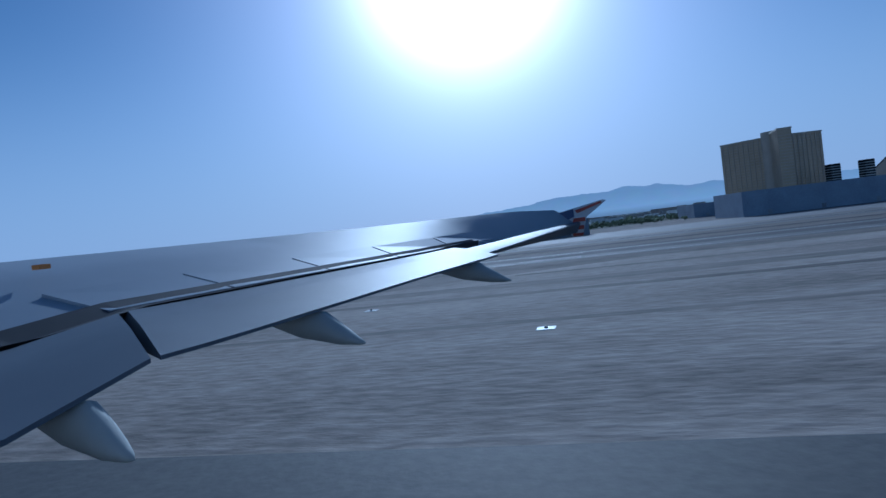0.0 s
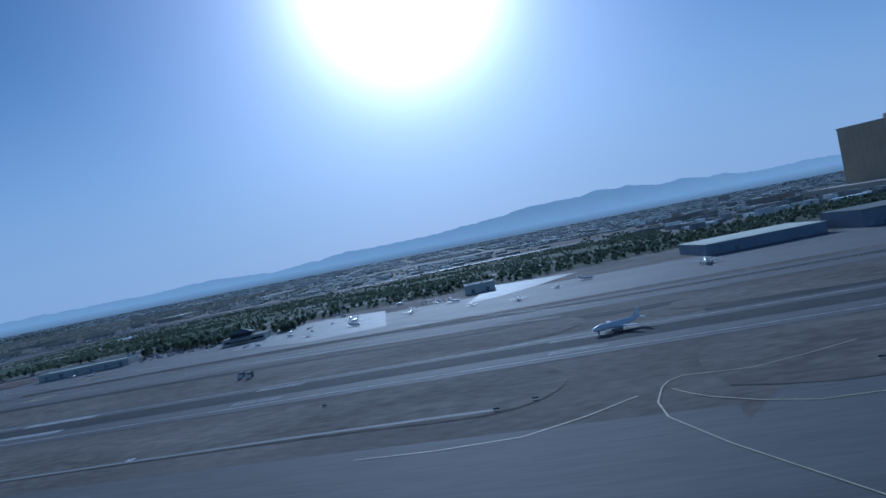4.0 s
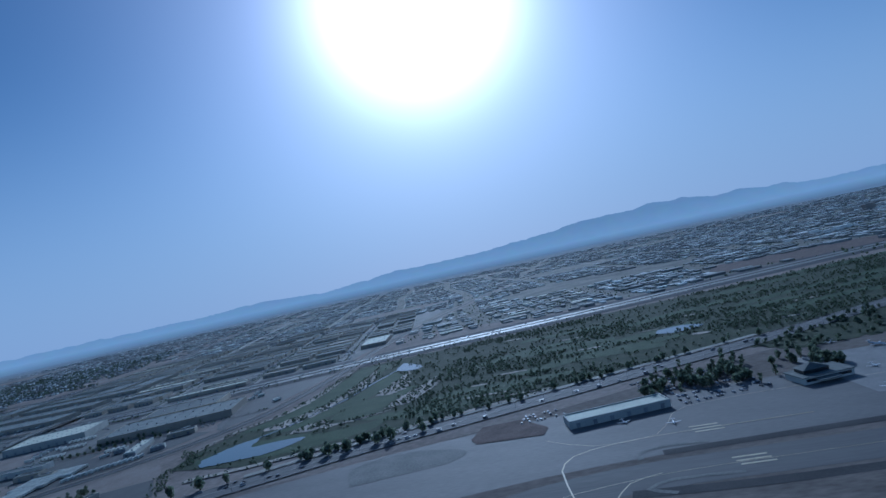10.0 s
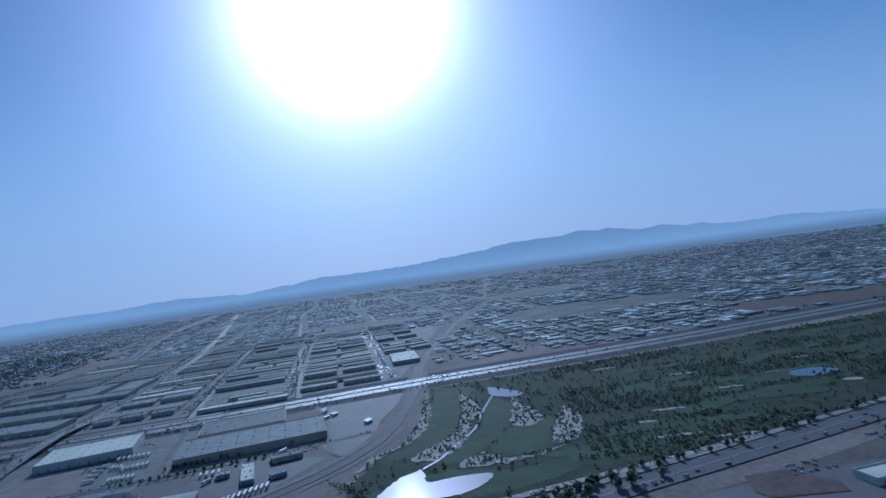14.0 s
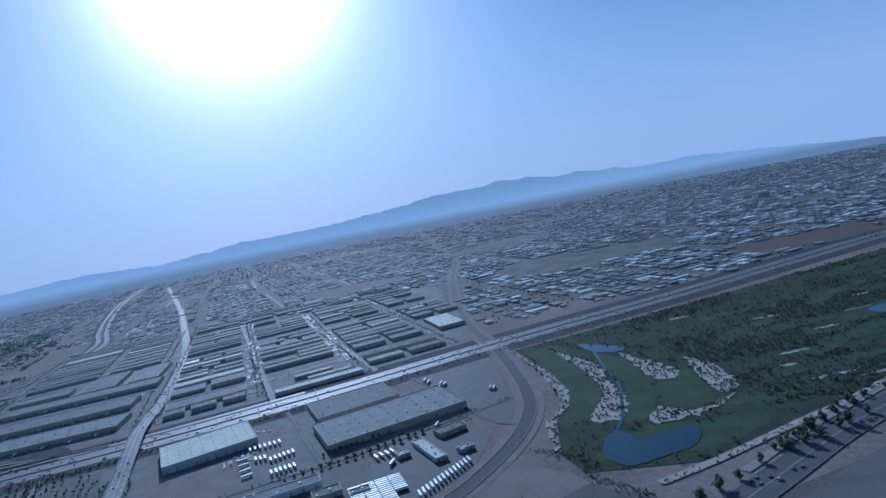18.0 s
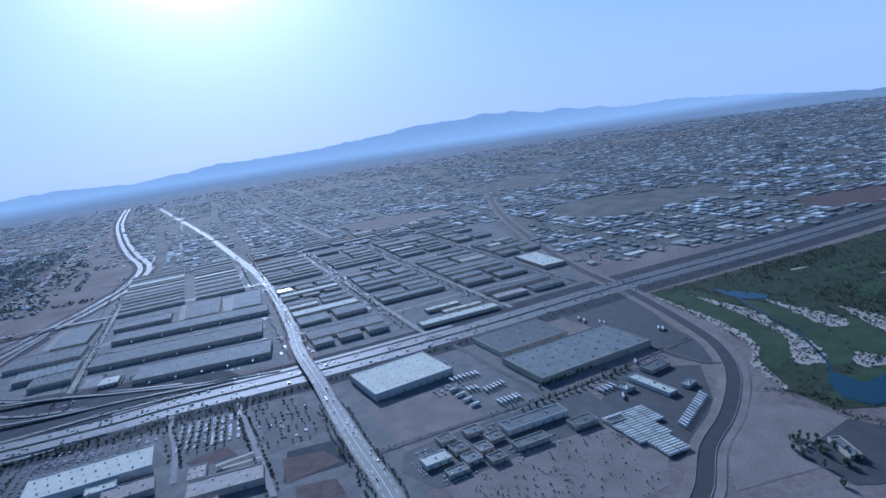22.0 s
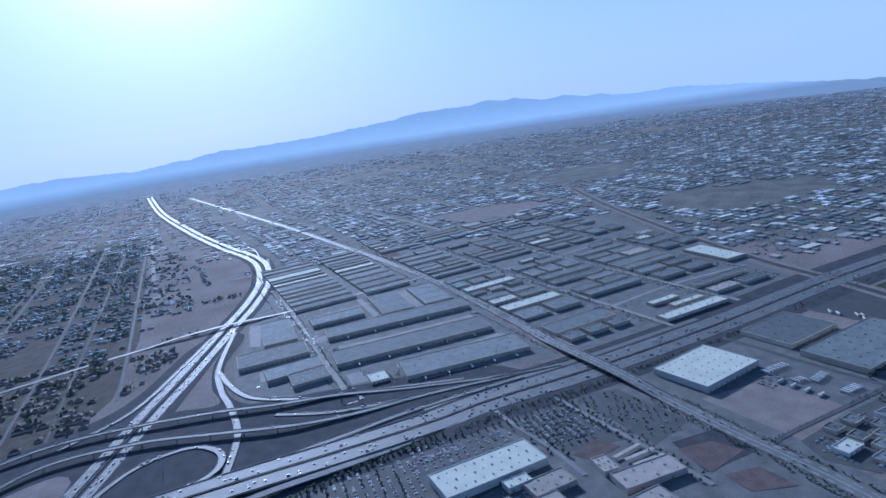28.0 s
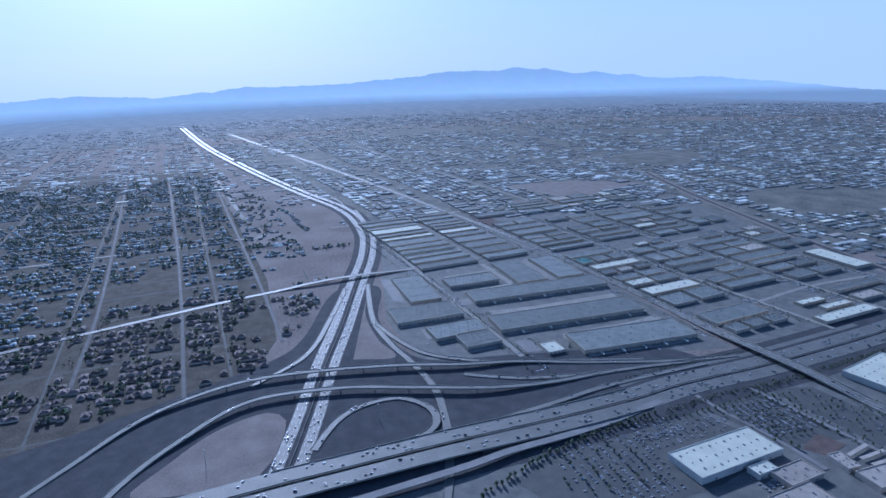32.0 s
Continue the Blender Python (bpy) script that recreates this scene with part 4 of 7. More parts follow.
def taxi_sign(x, y, turn, face):
    t = thing("taxiway_sign", pose(x, y, 0.051, 0, 0, turn) @ Matrix.Scale(0.95 if face == "orange" else 0.6, 4), "low %s airfield sign on a concrete pad" % face, "sign", "airfield signs")
    bm = bmesh.new()
    box(bm, 0, 0, 0, 1.6, 0.9, 0.06)
    part("pad", bm, "concrete", t)
    bm = bmesh.new()
    box(bm, 0, 0, 0.2, 1.4, 0.16, 0.42)
    part("panel", bm, "orange" if face == "orange" else "door_dark", t)
    for x0 in (-0.5, 0.5):
        bm = bmesh.new()
        box(bm, x0, 0, 0.06, 0.08, 0.08, 0.14)
        part("leg", bm, "steel", t)


for x, y, f in ((36.4, 76.3, "orange"), (54.6, 62.5, "dark"), (51.7, 60.1, "dark"), (52.8, 67.6, "dark"), (75.7, 144.9, "dark"), (78.1, 140.1, "dark"), (87.8, 28.4, "dark"), (73.9, 101.7, "dark"), (92.4, 174.4, "dark")):
    taxi_sign(x, y, 75, f)
for x, y in ((33.7, 78.6), (37.1, 4.2), (35, 53.2), (54.6, 21.8), (64.2, 38.5), (37, 60.6), (78, 198.8)):
    t = thing("light_pad", pose(x, y, 0.04), "square white concrete pad with a small light", "airfield light", "airfield lights")
    bm = bmesh.new()
    box(bm, 0, 0, 0, 1.1, 1.1, 0.05)
    part("pad", bm, "white", t)
    bm = bmesh.new()
    bmesh.ops.create_cone(bm, cap_ends=True, segments=10, radius1=0.12, radius2=0.07, depth=0.12, matrix=Matrix.Translation((0, 0, 0.11)))
    part("lamp", bm, "door_dark", t)

# ---- buildings ----
UNIT = {}


def shared(name, make, mat):
    """One mesh for many alike pieces."""
    if name not in UNIT:
        bm = bmesh.new()
        make(bm)
        me = bpy.data.meshes.new(name)
        bm.to_mesh(me)
        bm.free()
        me.materials.append(M[mat])
        UNIT[name] = me
    return UNIT[name]


def piece(name, me, parent, x, y, z, turn=0.0):
    ob = new(name, me)
    ob.parent = parent
    ob.matrix_local = pose(x, y, z, 0, 0, turn)
    return ob


def unit_shape(bm):
    box(bm, 0, 0, 0, 1.3, 0.9, 0.5)
    box(bm, 0.2, 0, 0.5, 0.6, 0.6, 0.12)


def skylight_shape(bm):
    box(bm, 0, 0, 0, 0.9, 0.5, 0.18)


def dock_shape(bm):
    box(bm, 0, 0, 0, 0.1, 1.3, 1.4)
    box(bm, -0.12, 0, 1.4, 0.35, 1.5, 0.12)


def warehouse(x, y, w, l, h, turn, roof="roof_grey", wall="wall_tan", label="long low tilt-up warehouse with a flat grey roof", units=8, docks=8, group="warehouses of the industrial district", name="warehouse", parapet=0.35):
    t = thing(name, pose(x, y, 0, 0, 0, turn), label, "warehouse" if name == "warehouse" else "building", group)
    bm = bmesh.new()
    for sx, sy, ox, oy in ((w, 0.4, 0, l / 2 - 0.2), (w, 0.4, 0, 0.2 - l / 2), (0.4, l - 0.8, w / 2 - 0.2, 0), (0.4, l - 0.8, 0.2 - w / 2, 0)):
        box(bm, ox, oy, 0, sx, sy, h + parapet)
    n = max(1, int(l / 7)) if name == "warehouse" else 0
    for i in range(n + 1 if n else 0):
        box(bm, -w / 2 - 0.05, -l / 2 + 0.3 + i * (l - 0.6) / n, 0, 0.1, 0.35, h + 0.42)
    part("wall", bm, wall, t)
    bm = bmesh.new()
    lap = 0.8 if parapet > 0 else -0.5
    box(bm, 0, 0, h - 0.2, w - lap, l - lap, 0.2)
    part("roof", bm, roof, t)
    for i in range(units):
        k = i % 2
        piece("roof_unit", shared("roof_unit", unit_shape, "steel") if k else shared("skylight", skylight_shape, "door_dark"), t,
              ((i % 3) - 1) * 0.3 * w + rng.uniform(-0.03, 0.03) * w, (i + 0.5) / units * l * 0.9 - 0.45 * l, h, 0)
    for i in range(docks):
        piece("dock_door", shared("dock_door", dock_shape, "dock"), t, -w / 2 - 0.1, (i + 0.5) / docks * l - l / 2, 0.15)
    return t


SOUTH = [(478, 842, 34, 98, 3.4, 5), (533, 875, 32, 135, 3.4, 7), (600, 880, 28, 137, 3.4, 7), (655, 882, 72, 32, 3.4, 9), (660, 840, 70, 28, 3.4, 9),
         (640, 937, 24, 52, 3.2, 10), (500, 962, 26, 30, 3.2, 12), (522, 975, 26, 46, 3.2, 12), (565, 995, 34, 60, 3.2, 9), (628, 995, 72, 30, 3.2, 9)]
for b in SOUTH:
    warehouse(*b, units=30 if b[3] < 62 and b[2] < 40 else 27, docks=14)
for b, u in (((472, 910, 17, 14, 2.2, 9), 3), ((612, 540, 62, 25, 3.2, 12), 12), ((478, 646, 13, 66, 2.6, 14), 12), ((497, 640, 8, 34, 2.4, 14), 5), ((510, 655, 9, 30, 2.4, 14), 5)):
    warehouse(*b, roof="roof_white", units=u, docks=4, label="low warehouse with a bright white flat roof")
warehouse(375, 700, 42, 52, 4.2, 21, roof="roof_white", wall="wall_grey", units=0, docks=10, label="large white-roofed warehouse beside a bare tan lot")
big = bpy.data.objects[[o.name for o in scene.objects if o.name.startswith("warehouse")][-1]]
for i in range(5):
    for j in range(8):
        piece("roof_unit", UNIT["skylight"], big, -16 + i * 8, -22 + j * 6.3, 4.2)
t = warehouse(358, 592, 44, 80, 3.8, 18, units=0, docks=0, label="huge grey-roofed distribution warehouse with roof vents")
for i in range(5):
    for j in range(9):
        piece("roof_unit", UNIT["skylight"] if (i + j) % 2 else UNIT["roof_unit"], t, -17 + i * 8.2, -35 + j * 8.8, 3.8)
warehouse(404, 616, 40, 52, 3.2, 18, units=16, docks=4, label="lower grey-roofed wing of the distribution warehouse")
for b in [(285, 640, 10, 34, 2.8, 14), (297, 572, 30, 6, 2.0, 20), (299, 585, 6, 6, 1.8, 20), (290, 555, 5, 7, 1.8, 30)]:
    warehouse(*b, units=6, docks=6, roof="roof_grey" if b[1] == 640 else "roof_white", wall="wall_grey", label="narrow workshop building with a flat roof")
warehouse(266, 692, 9, 13, 2.2, 18, roof="roof_white", wall="wall_grey", units=3, docks=3, label="small white-roofed office among parked cars", group="small offices", name="office_block")
OFFICES = [(283, 685, 8, 8, 2.1, 18), (286, 671, 8, 9, 2.1, 18), (276, 662, 8, 8, 2, 18), (272, 680, 8, 8, 2, 18), (261, 676, 8, 8, 2, 18), (268, 669, 8, 7, 2.1, 18), (257, 665, 7, 8, 2, 18), (253, 684, 6, 10, 1.8, 18), (265, 647, 7, 17, 2.3, 14), (273, 619, 8, 13, 2.4, 14), (268, 604, 5, 9, 2, 12), (318, 560, 9, 15, 2.2, 25), (210.5, 531.5, 15, 5, 1.8, -8)]
for b in OFFICES:
    warehouse(*b, units=4, docks=2, roof="roof_grey", label="small flat-roofed office block", group="small offices", name="office_block")
# the white store and its neighbours
for b in [(317.5, 864, 25, 60, 4.2, 14), (301, 853, 8, 14, 3.2, 14)]:
    warehouse(*b, roof="roof_white", wall="wall_grey", units=30 if b[3] > 30 else 4, docks=3, label="big white-roofed store with rows of roof vents", group="stores by the car park", name="store")
for b in [(283, 790, 15, 35, 3.2, 8), (298, 806.5, 14, 8.5, 3, 8), (294, 838, 14, 24, 3, 14), (275, 850, 16, 30, 3, 14), (262, 800, 14, 22, 3, 15)]:
    warehouse(*b, roof="roof_tan", wall="stucco", units=8, docks=2, label="tan-roofed shop building with parapets", group="stores by the car park", name="store")
for x0, y0, turn in ((306.5, 790, -69), (301, 785.5, -78), (294.5, 783.5, -81)):
    t = thing("carport", pose(x0, y0, 0, 0, 0, turn), "long narrow pale carport roof on posts", "carport", "carports")
    bm = bmesh.new()
    box(bm, 0, 0, 1.5, 19, 2.4, 0.15)
    part("roof", bm, "roof_tan", t)
    for x0 in (-8.5, -3, 3, 8.5):
        bm = bmesh.new()
        box(bm, x0, 0, 0, 0.25, 0.25, 1.5)
        part("post", bm, "steel", t)

# pale truck courts along the long warehouses
bm = bmesh.new()
for k, (x, y, w, l, h, turn) in enumerate(SOUTH):
    for side in (-1, 1) if l > 90 else (-1,):
        a = radians(turn)
        o = side * (w / 2 + 2.7)
        box(bm, x + o * math.cos(a), y + o * math.sin(a), 0.13, 4.2, l * 0.96, 0.1 + 0.006 * k + 0.003 * side, a)
setting("pavement_truck_court", bm, "concrete", "pale concrete truck courts beside the warehouses", "pavement")
# industrial blocks north of the arterial
SKIP = [(612, 540, 40), (485, 646, 24), (505, 650, 22)]
for q0, q1 in ((-72, -12), (-150, -88), (-232, -166), (-296, -246)):
    p = 22.0 if q0 > -290 else 150.0
    while p < 520:
        w = rng.choice((12, 16, 16, 20, 26))
        cut = rng.random()
        spans = [(q0, q1)] if cut < 0.35 else [(q0, (q0 + q1) / 2 - 2), ((q0 + q1) / 2 + 2, q1)] if cut < 0.85 else [(q0, q0 + 18), (q0 + 22, q0 + 40), (q0 + 44, q1)]
        street = any(abs(p + w / 2 - s) < w / 2 + 4 for s in ((78, 268, 440)))
        if not street:
            for a, b in spans:
                x, y = grid(p + w / 2, (a + b) / 2)
                if rng.random() < 0.08 or any(math.hypot(x - sx, y - sy) < r for sx, sy, r in SKIP):
                    continue
                kind = rng.random()
                warehouse(x, y, w - 3, b - a - 2 * rng.random(), rng.uniform(2.2, 3.2), 14, roof="roof_white" if kind < 0.07 else "green_roof" if kind < 0.09 else "roof_tan" if kind < 0.16 else "roof_grey",
                          units=9 if p < 300 else 3, docks=5 if p < 300 else 0, label="flat-roofed light industrial building in a tight row")
        p += w + (3 if rng.random() < 0.6 else 7)
# further blocks along the arterial, south side
for q0, q1, pa, pb in ((14, 70, 292, 520), (78, 150, 292, 520)):
    p = pa
    while p < pb:
        w = rng.choice((14, 18, 24))
        x, y = grid(p + w / 2, (q0 + q1) / 2)
        warehouse(x, y, w - 4, q1 - q0 - 4, rng.uniform(2.2, 3.2), 14, units=4, docks=0, roof="roof_white" if rng.random() < 0.1 else "roof_grey", label="flat-roofed light industrial building in a tight row")
        p += w + 3

# airfield buildings
warehouse(217, 322, 10, 34, 2.3, 14, roof="roof_white", wall="wall_grey", units=0, docks=6, label="long pale aircraft hangar beside the boulevard", group="airfield hangars", name="hangar")
warehouse(256, 170, 10, 12, 3.4, 12, roof="roof_white", wall="wall_grey", units=4, docks=2, label="blue-grey aircraft hangar on the apron", group="airfield hangars", name="hangar")
for b in [(246, 68, 26, 42, 4.0, 10), (244, 24, 24, 30, 6, 10), (250, -90, 30, 100, 8, 8), (330, -70, 30, 70, 6, 8)]:
    warehouse(*b, roof="roof_white" if b[1] == 68 else "roof_grey", wall="wall_dark", units=8 if b[1] < 0 else 0, docks=6, parapet=-0.2 if b[1] > 0 else 0.35, label="broad dark-fronted hangar at the airfield edge", group="airfield hangars", name="hangar")
for b in [(640, 25, 7, 7, 8, 12), (1215, -157, 10, 18, 9, 12), (1224, -128, 10, 14, 7.5, 12), (620, 20, 14, 40, 5, 20), (640, -60, 14, 40, 6, 20)]:
    warehouse(*b, wall="stucco", units=5, docks=0, label="mid-rise building beyond the boulevard", group="mid-rise buildings", name="midrise_building")
t = thing("terminal", pose(223, 257, 0, 0, 0, 14) @ Matrix.Scale(0.82, 4), "two-storey aviation terminal with dark glass and a peaked roof", "terminal")
for nm, args, mt in (("wall", (0, 0, 0, 13, 20, 2.6), "wall_grey"), ("window_band", (-6.52, 0, 0.9, 0.1, 18, 1.1), "glass"), ("roof", (0, 0, 2.6, 14, 21, 0.3), "roof_grey"), ("canopy", (-8, 1, 1.6, 4, 9, 0.25), "roof_grey"), ("upper_storey", (1, 2, 2.9, 7, 10, 1.5), "glass")):
    bm = bmesh.new()
    box(bm, *args)
    part(nm, bm, mt, t)
bm = bmesh.new()
bmesh.ops.create_cone(bm, cap_ends=True, segments=4, radius1=7.6, radius2=0.6, depth=1.8, matrix=Matrix.Translation((1, 2, 5.3)) @ Matrix.Diagonal((0.75, 1, 1, 1)) @ Matrix.Rotation(math.pi / 4, 4, "Z"))
part("peaked_roof", bm, "roof_grey", t)

# ---- resort tower and pyramid ----
def resort():
    """Three wings round a core, floors banded with gold glass."""
    t = thing("resort_tower", pose(537, -127, 0), "tall three-winged hotel tower of gold glass", "hotel")
    ends = [(math.radians(53), 40), (math.radians(-71), 35), (math.radians(178), 35)]
    for k, (a, r) in enumerate(ends):
        h = 51.5 if k == 2 else 49.5
        wing = bmesh.new()
        box(wing, math.cos(a) * r / 2, math.sin(a) * r / 2, 0, r, 9, h, a)
        w = part("wing", wing, "gold_glass", t)
        for i in range(22):
            bm = bmesh.new()
            box(bm, math.cos(a) * r / 2, math.sin(a) * r / 2, 2 + i * 2.15, r + 0.3, 9.3, 0.35, a)
            part("floor_band", bm, "gold_trim", w)
        for i in range(10):
            s = (i + 0.5) / 10 * r
            bm = bmesh.new()
            box(bm, math.cos(a) * s, math.sin(a) * s, 0, 0.5, 9.7, h + 0.3, a)
            part("rib", bm, "gold_trim", w)
        bm = bmesh.new()
        box(bm, math.cos(a) * r / 2, math.sin(a) * r / 2, h, r + 0.6, 9.8, 1.2, a)
        part("parapet", bm, "gold_trim", w)
    bm = bmesh.new()
    bmesh.ops.create_cone(bm, cap_ends=True, segments=24, radius1=9, radius2=9, depth=54, matrix=Matrix.Translation((0, 0, 27)))
    part("core", bm, "gold_trim", t)
    bm = bmesh.new()
    box(bm, 0, 0, 0, 90, 110, 6, 0.3)
    part("podium", bm, "stucco", t)


resort()
for ax, ay in ((516, -158), (509, -177)):
    t = thing("hotel_annex", pose(ax, ay, 0), "dark slab hotel tower beside the gold one", "hotel", "slab towers")
    bm = bmesh.new()
    box(bm, 0, 0, 0, 7, 7, 23, 0.3)
    part("wall", bm, "black_glass", t)
    for i in range(12):
        bm = bmesh.new()
        box(bm, 0, 0, 1 + i * 1.8, 7.2, 7.2, 0.5, 0.3)
        part("floor_band", bm, "wall_grey", t)
t = thing("glass_pyramid", pose(600, -243, 0, 0, 0, 0), "huge black glass pyramid hotel", "hotel")
bm = bmesh.new()
bmesh.ops.create_cone(bm, cap_ends=True, segments=4, radius1=52, radius2=0.2, depth=43, matrix=Matrix.Translation((0, 0, 21.5)) @ Matrix.Rotation(math.pi / 4, 4, "Z"))
part("glass_faces", bm, "black_glass", t)
for k in range(4):
    bm = bmesh.new()
    a = math.pi / 2 * k + math.pi / 4
    p, q = Vector((math.cos(a + math.pi / 4) * 0, 0, 43.2)), Vector((math.cos(a) * 52, math.sin(a) * 52, 0))
    q = Matrix.Rotation(0, 3, "Z") @ q
    d = (q - p).normalized()
    s = d.cross(Vector((0, 0, 1))).normalized() * 0.5
    vs = [bm.verts.new(v) for v in (p - s, p + s, q + s, q - s, p - s + Vector((0, 0, 0.5)), p + s + Vector((0, 0, 0.5)), q + s + Vector((0, 0, 0.5)), q - s + Vector((0, 0, 0.5)))]
    for f in ((0, 1, 2, 3), (7, 6, 5, 4), (0, 4, 5, 1), (1, 5, 6, 2), (2, 6, 7, 3), (3, 7, 4, 0)):
        bm.faces.new([vs[i] for i in f])
    part("ridge", bm, "black_glass", t)

# ---- mountains ----
RIDGE = ((0, 60), (40, 75), (59, 75), (64, 88), (70, 62), (76, 99), (80, 92), (86, 104), (90.5, 128), (93.5, 152), (97, 150), (99, 160), (102, 154), (104.4, 118), (106, 128), (107.6, 112), (109.5, 100), (111.5, 84), (113.6, 84), (116, 84), (118.3, 66), (121, 52), (124, 30), (127, 5), (131, -15), (140, -25), (180, -30), (220, 20), (260, 45), (360, 60))
# aerial haze is painted into the slopes as emission, ramped by height
haze = bpy.data.materials.new("mountain slope with painted haze glow")
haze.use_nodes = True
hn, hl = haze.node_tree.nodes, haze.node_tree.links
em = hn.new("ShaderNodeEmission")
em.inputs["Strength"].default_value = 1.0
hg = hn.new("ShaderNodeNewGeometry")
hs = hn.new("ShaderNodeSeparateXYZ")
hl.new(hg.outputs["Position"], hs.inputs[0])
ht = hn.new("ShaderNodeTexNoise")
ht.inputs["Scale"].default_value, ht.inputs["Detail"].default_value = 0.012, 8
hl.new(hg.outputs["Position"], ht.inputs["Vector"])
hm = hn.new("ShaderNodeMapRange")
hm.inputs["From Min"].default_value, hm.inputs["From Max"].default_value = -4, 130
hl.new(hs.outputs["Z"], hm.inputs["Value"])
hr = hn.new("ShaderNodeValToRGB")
hr.color_ramp.elements[0].color, hr.color_ramp.elements[1].color = (*FOOT_HAZE, 1), (*MOUNTAIN_HAZE_HIGH, 1)
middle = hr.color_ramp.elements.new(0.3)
middle.color = (*MOUNTAIN_HAZE_LOW, 1)
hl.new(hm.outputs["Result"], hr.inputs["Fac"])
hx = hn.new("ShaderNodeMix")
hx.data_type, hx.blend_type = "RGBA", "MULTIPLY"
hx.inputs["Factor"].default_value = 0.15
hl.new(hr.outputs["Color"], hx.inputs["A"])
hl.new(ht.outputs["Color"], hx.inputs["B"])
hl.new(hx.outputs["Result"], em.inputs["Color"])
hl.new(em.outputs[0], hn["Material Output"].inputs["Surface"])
M["haze"] = haze
bm = bmesh.new()
angles, heights = [a for a, _ in RIDGE], [h for _, h in RIDGE]
rows = []
for i in range(1440):
    deg = i / 4
    a = radians(deg)
    h = float(np.interp(deg, angles, heights)) + 8 * noise.fractal(Vector((deg * 0.7, 3, 1)), 0.7, 2.2, 6) + 5 * (0.4 - abs(noise.noise(Vector((deg * 1.9, 8, 3)))))
    col = []
    base = far_level(deg)
    foot = base * 0.43 - 2
    for rr, z in ((3620, foot), (3760, foot + (h - foot) * 0.16), (3880, foot + (h - foot) * 0.45), (3980, foot + (h - foot) * 0.8), (4050, h), (4250, base - 2)):
        wob = 0 if rr in (3620, 4050, 4250) else h * 0.13 * noise.fractal(Vector((deg * 0.7, rr * 0.01, 5)), 1, 2, 4)
        col.append(bm.verts.new((20 + rr * math.sin(a), 535 + rr * math.cos(a), z + wob)))
    rows.append(col)
for i in range(1440):
    c, d = rows[i], rows[(i + 1) % 1440]
    for k in range(5):
        bm.faces.new((c[k], c[k + 1], d[k + 1], d[k]))
setting("backdrop_mountains", bm, "haze", "backdrop mountain range with blue haze painted as glow", "mountains")


# the plain beyond the city; emission rising with distance paints the haze
plain = bpy.data.materials.new("far plain with painted haze glow")
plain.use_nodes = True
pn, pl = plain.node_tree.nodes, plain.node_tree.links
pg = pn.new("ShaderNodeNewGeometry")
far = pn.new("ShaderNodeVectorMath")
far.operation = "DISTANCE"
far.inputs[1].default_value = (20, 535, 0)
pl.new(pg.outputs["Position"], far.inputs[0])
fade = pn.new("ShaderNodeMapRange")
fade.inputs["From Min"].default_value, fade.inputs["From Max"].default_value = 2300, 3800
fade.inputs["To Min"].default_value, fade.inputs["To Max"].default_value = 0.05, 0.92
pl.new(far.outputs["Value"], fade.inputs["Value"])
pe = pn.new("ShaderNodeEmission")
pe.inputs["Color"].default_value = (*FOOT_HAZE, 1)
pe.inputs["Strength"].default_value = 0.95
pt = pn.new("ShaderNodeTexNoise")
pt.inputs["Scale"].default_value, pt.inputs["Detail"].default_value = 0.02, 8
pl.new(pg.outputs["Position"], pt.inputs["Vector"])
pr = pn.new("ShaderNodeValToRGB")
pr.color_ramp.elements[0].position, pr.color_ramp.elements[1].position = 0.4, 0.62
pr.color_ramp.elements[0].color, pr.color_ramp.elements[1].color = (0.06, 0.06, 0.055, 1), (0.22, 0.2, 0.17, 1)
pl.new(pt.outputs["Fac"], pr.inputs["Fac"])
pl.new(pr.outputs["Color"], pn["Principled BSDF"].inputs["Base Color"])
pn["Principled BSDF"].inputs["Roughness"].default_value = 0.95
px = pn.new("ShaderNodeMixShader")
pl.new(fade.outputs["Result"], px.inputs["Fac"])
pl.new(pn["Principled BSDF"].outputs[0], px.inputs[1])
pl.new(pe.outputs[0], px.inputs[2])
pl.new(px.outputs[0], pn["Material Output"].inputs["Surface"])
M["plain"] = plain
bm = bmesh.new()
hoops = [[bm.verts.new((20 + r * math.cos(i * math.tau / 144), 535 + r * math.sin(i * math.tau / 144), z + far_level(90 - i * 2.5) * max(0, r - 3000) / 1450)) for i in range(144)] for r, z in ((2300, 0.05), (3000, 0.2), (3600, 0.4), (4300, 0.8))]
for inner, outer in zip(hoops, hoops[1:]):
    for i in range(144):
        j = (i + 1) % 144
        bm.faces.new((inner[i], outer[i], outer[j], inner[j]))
setting("backdrop_plain", bm, "plain", "far plain below the mountains, blue haze painted as glow", "plain")

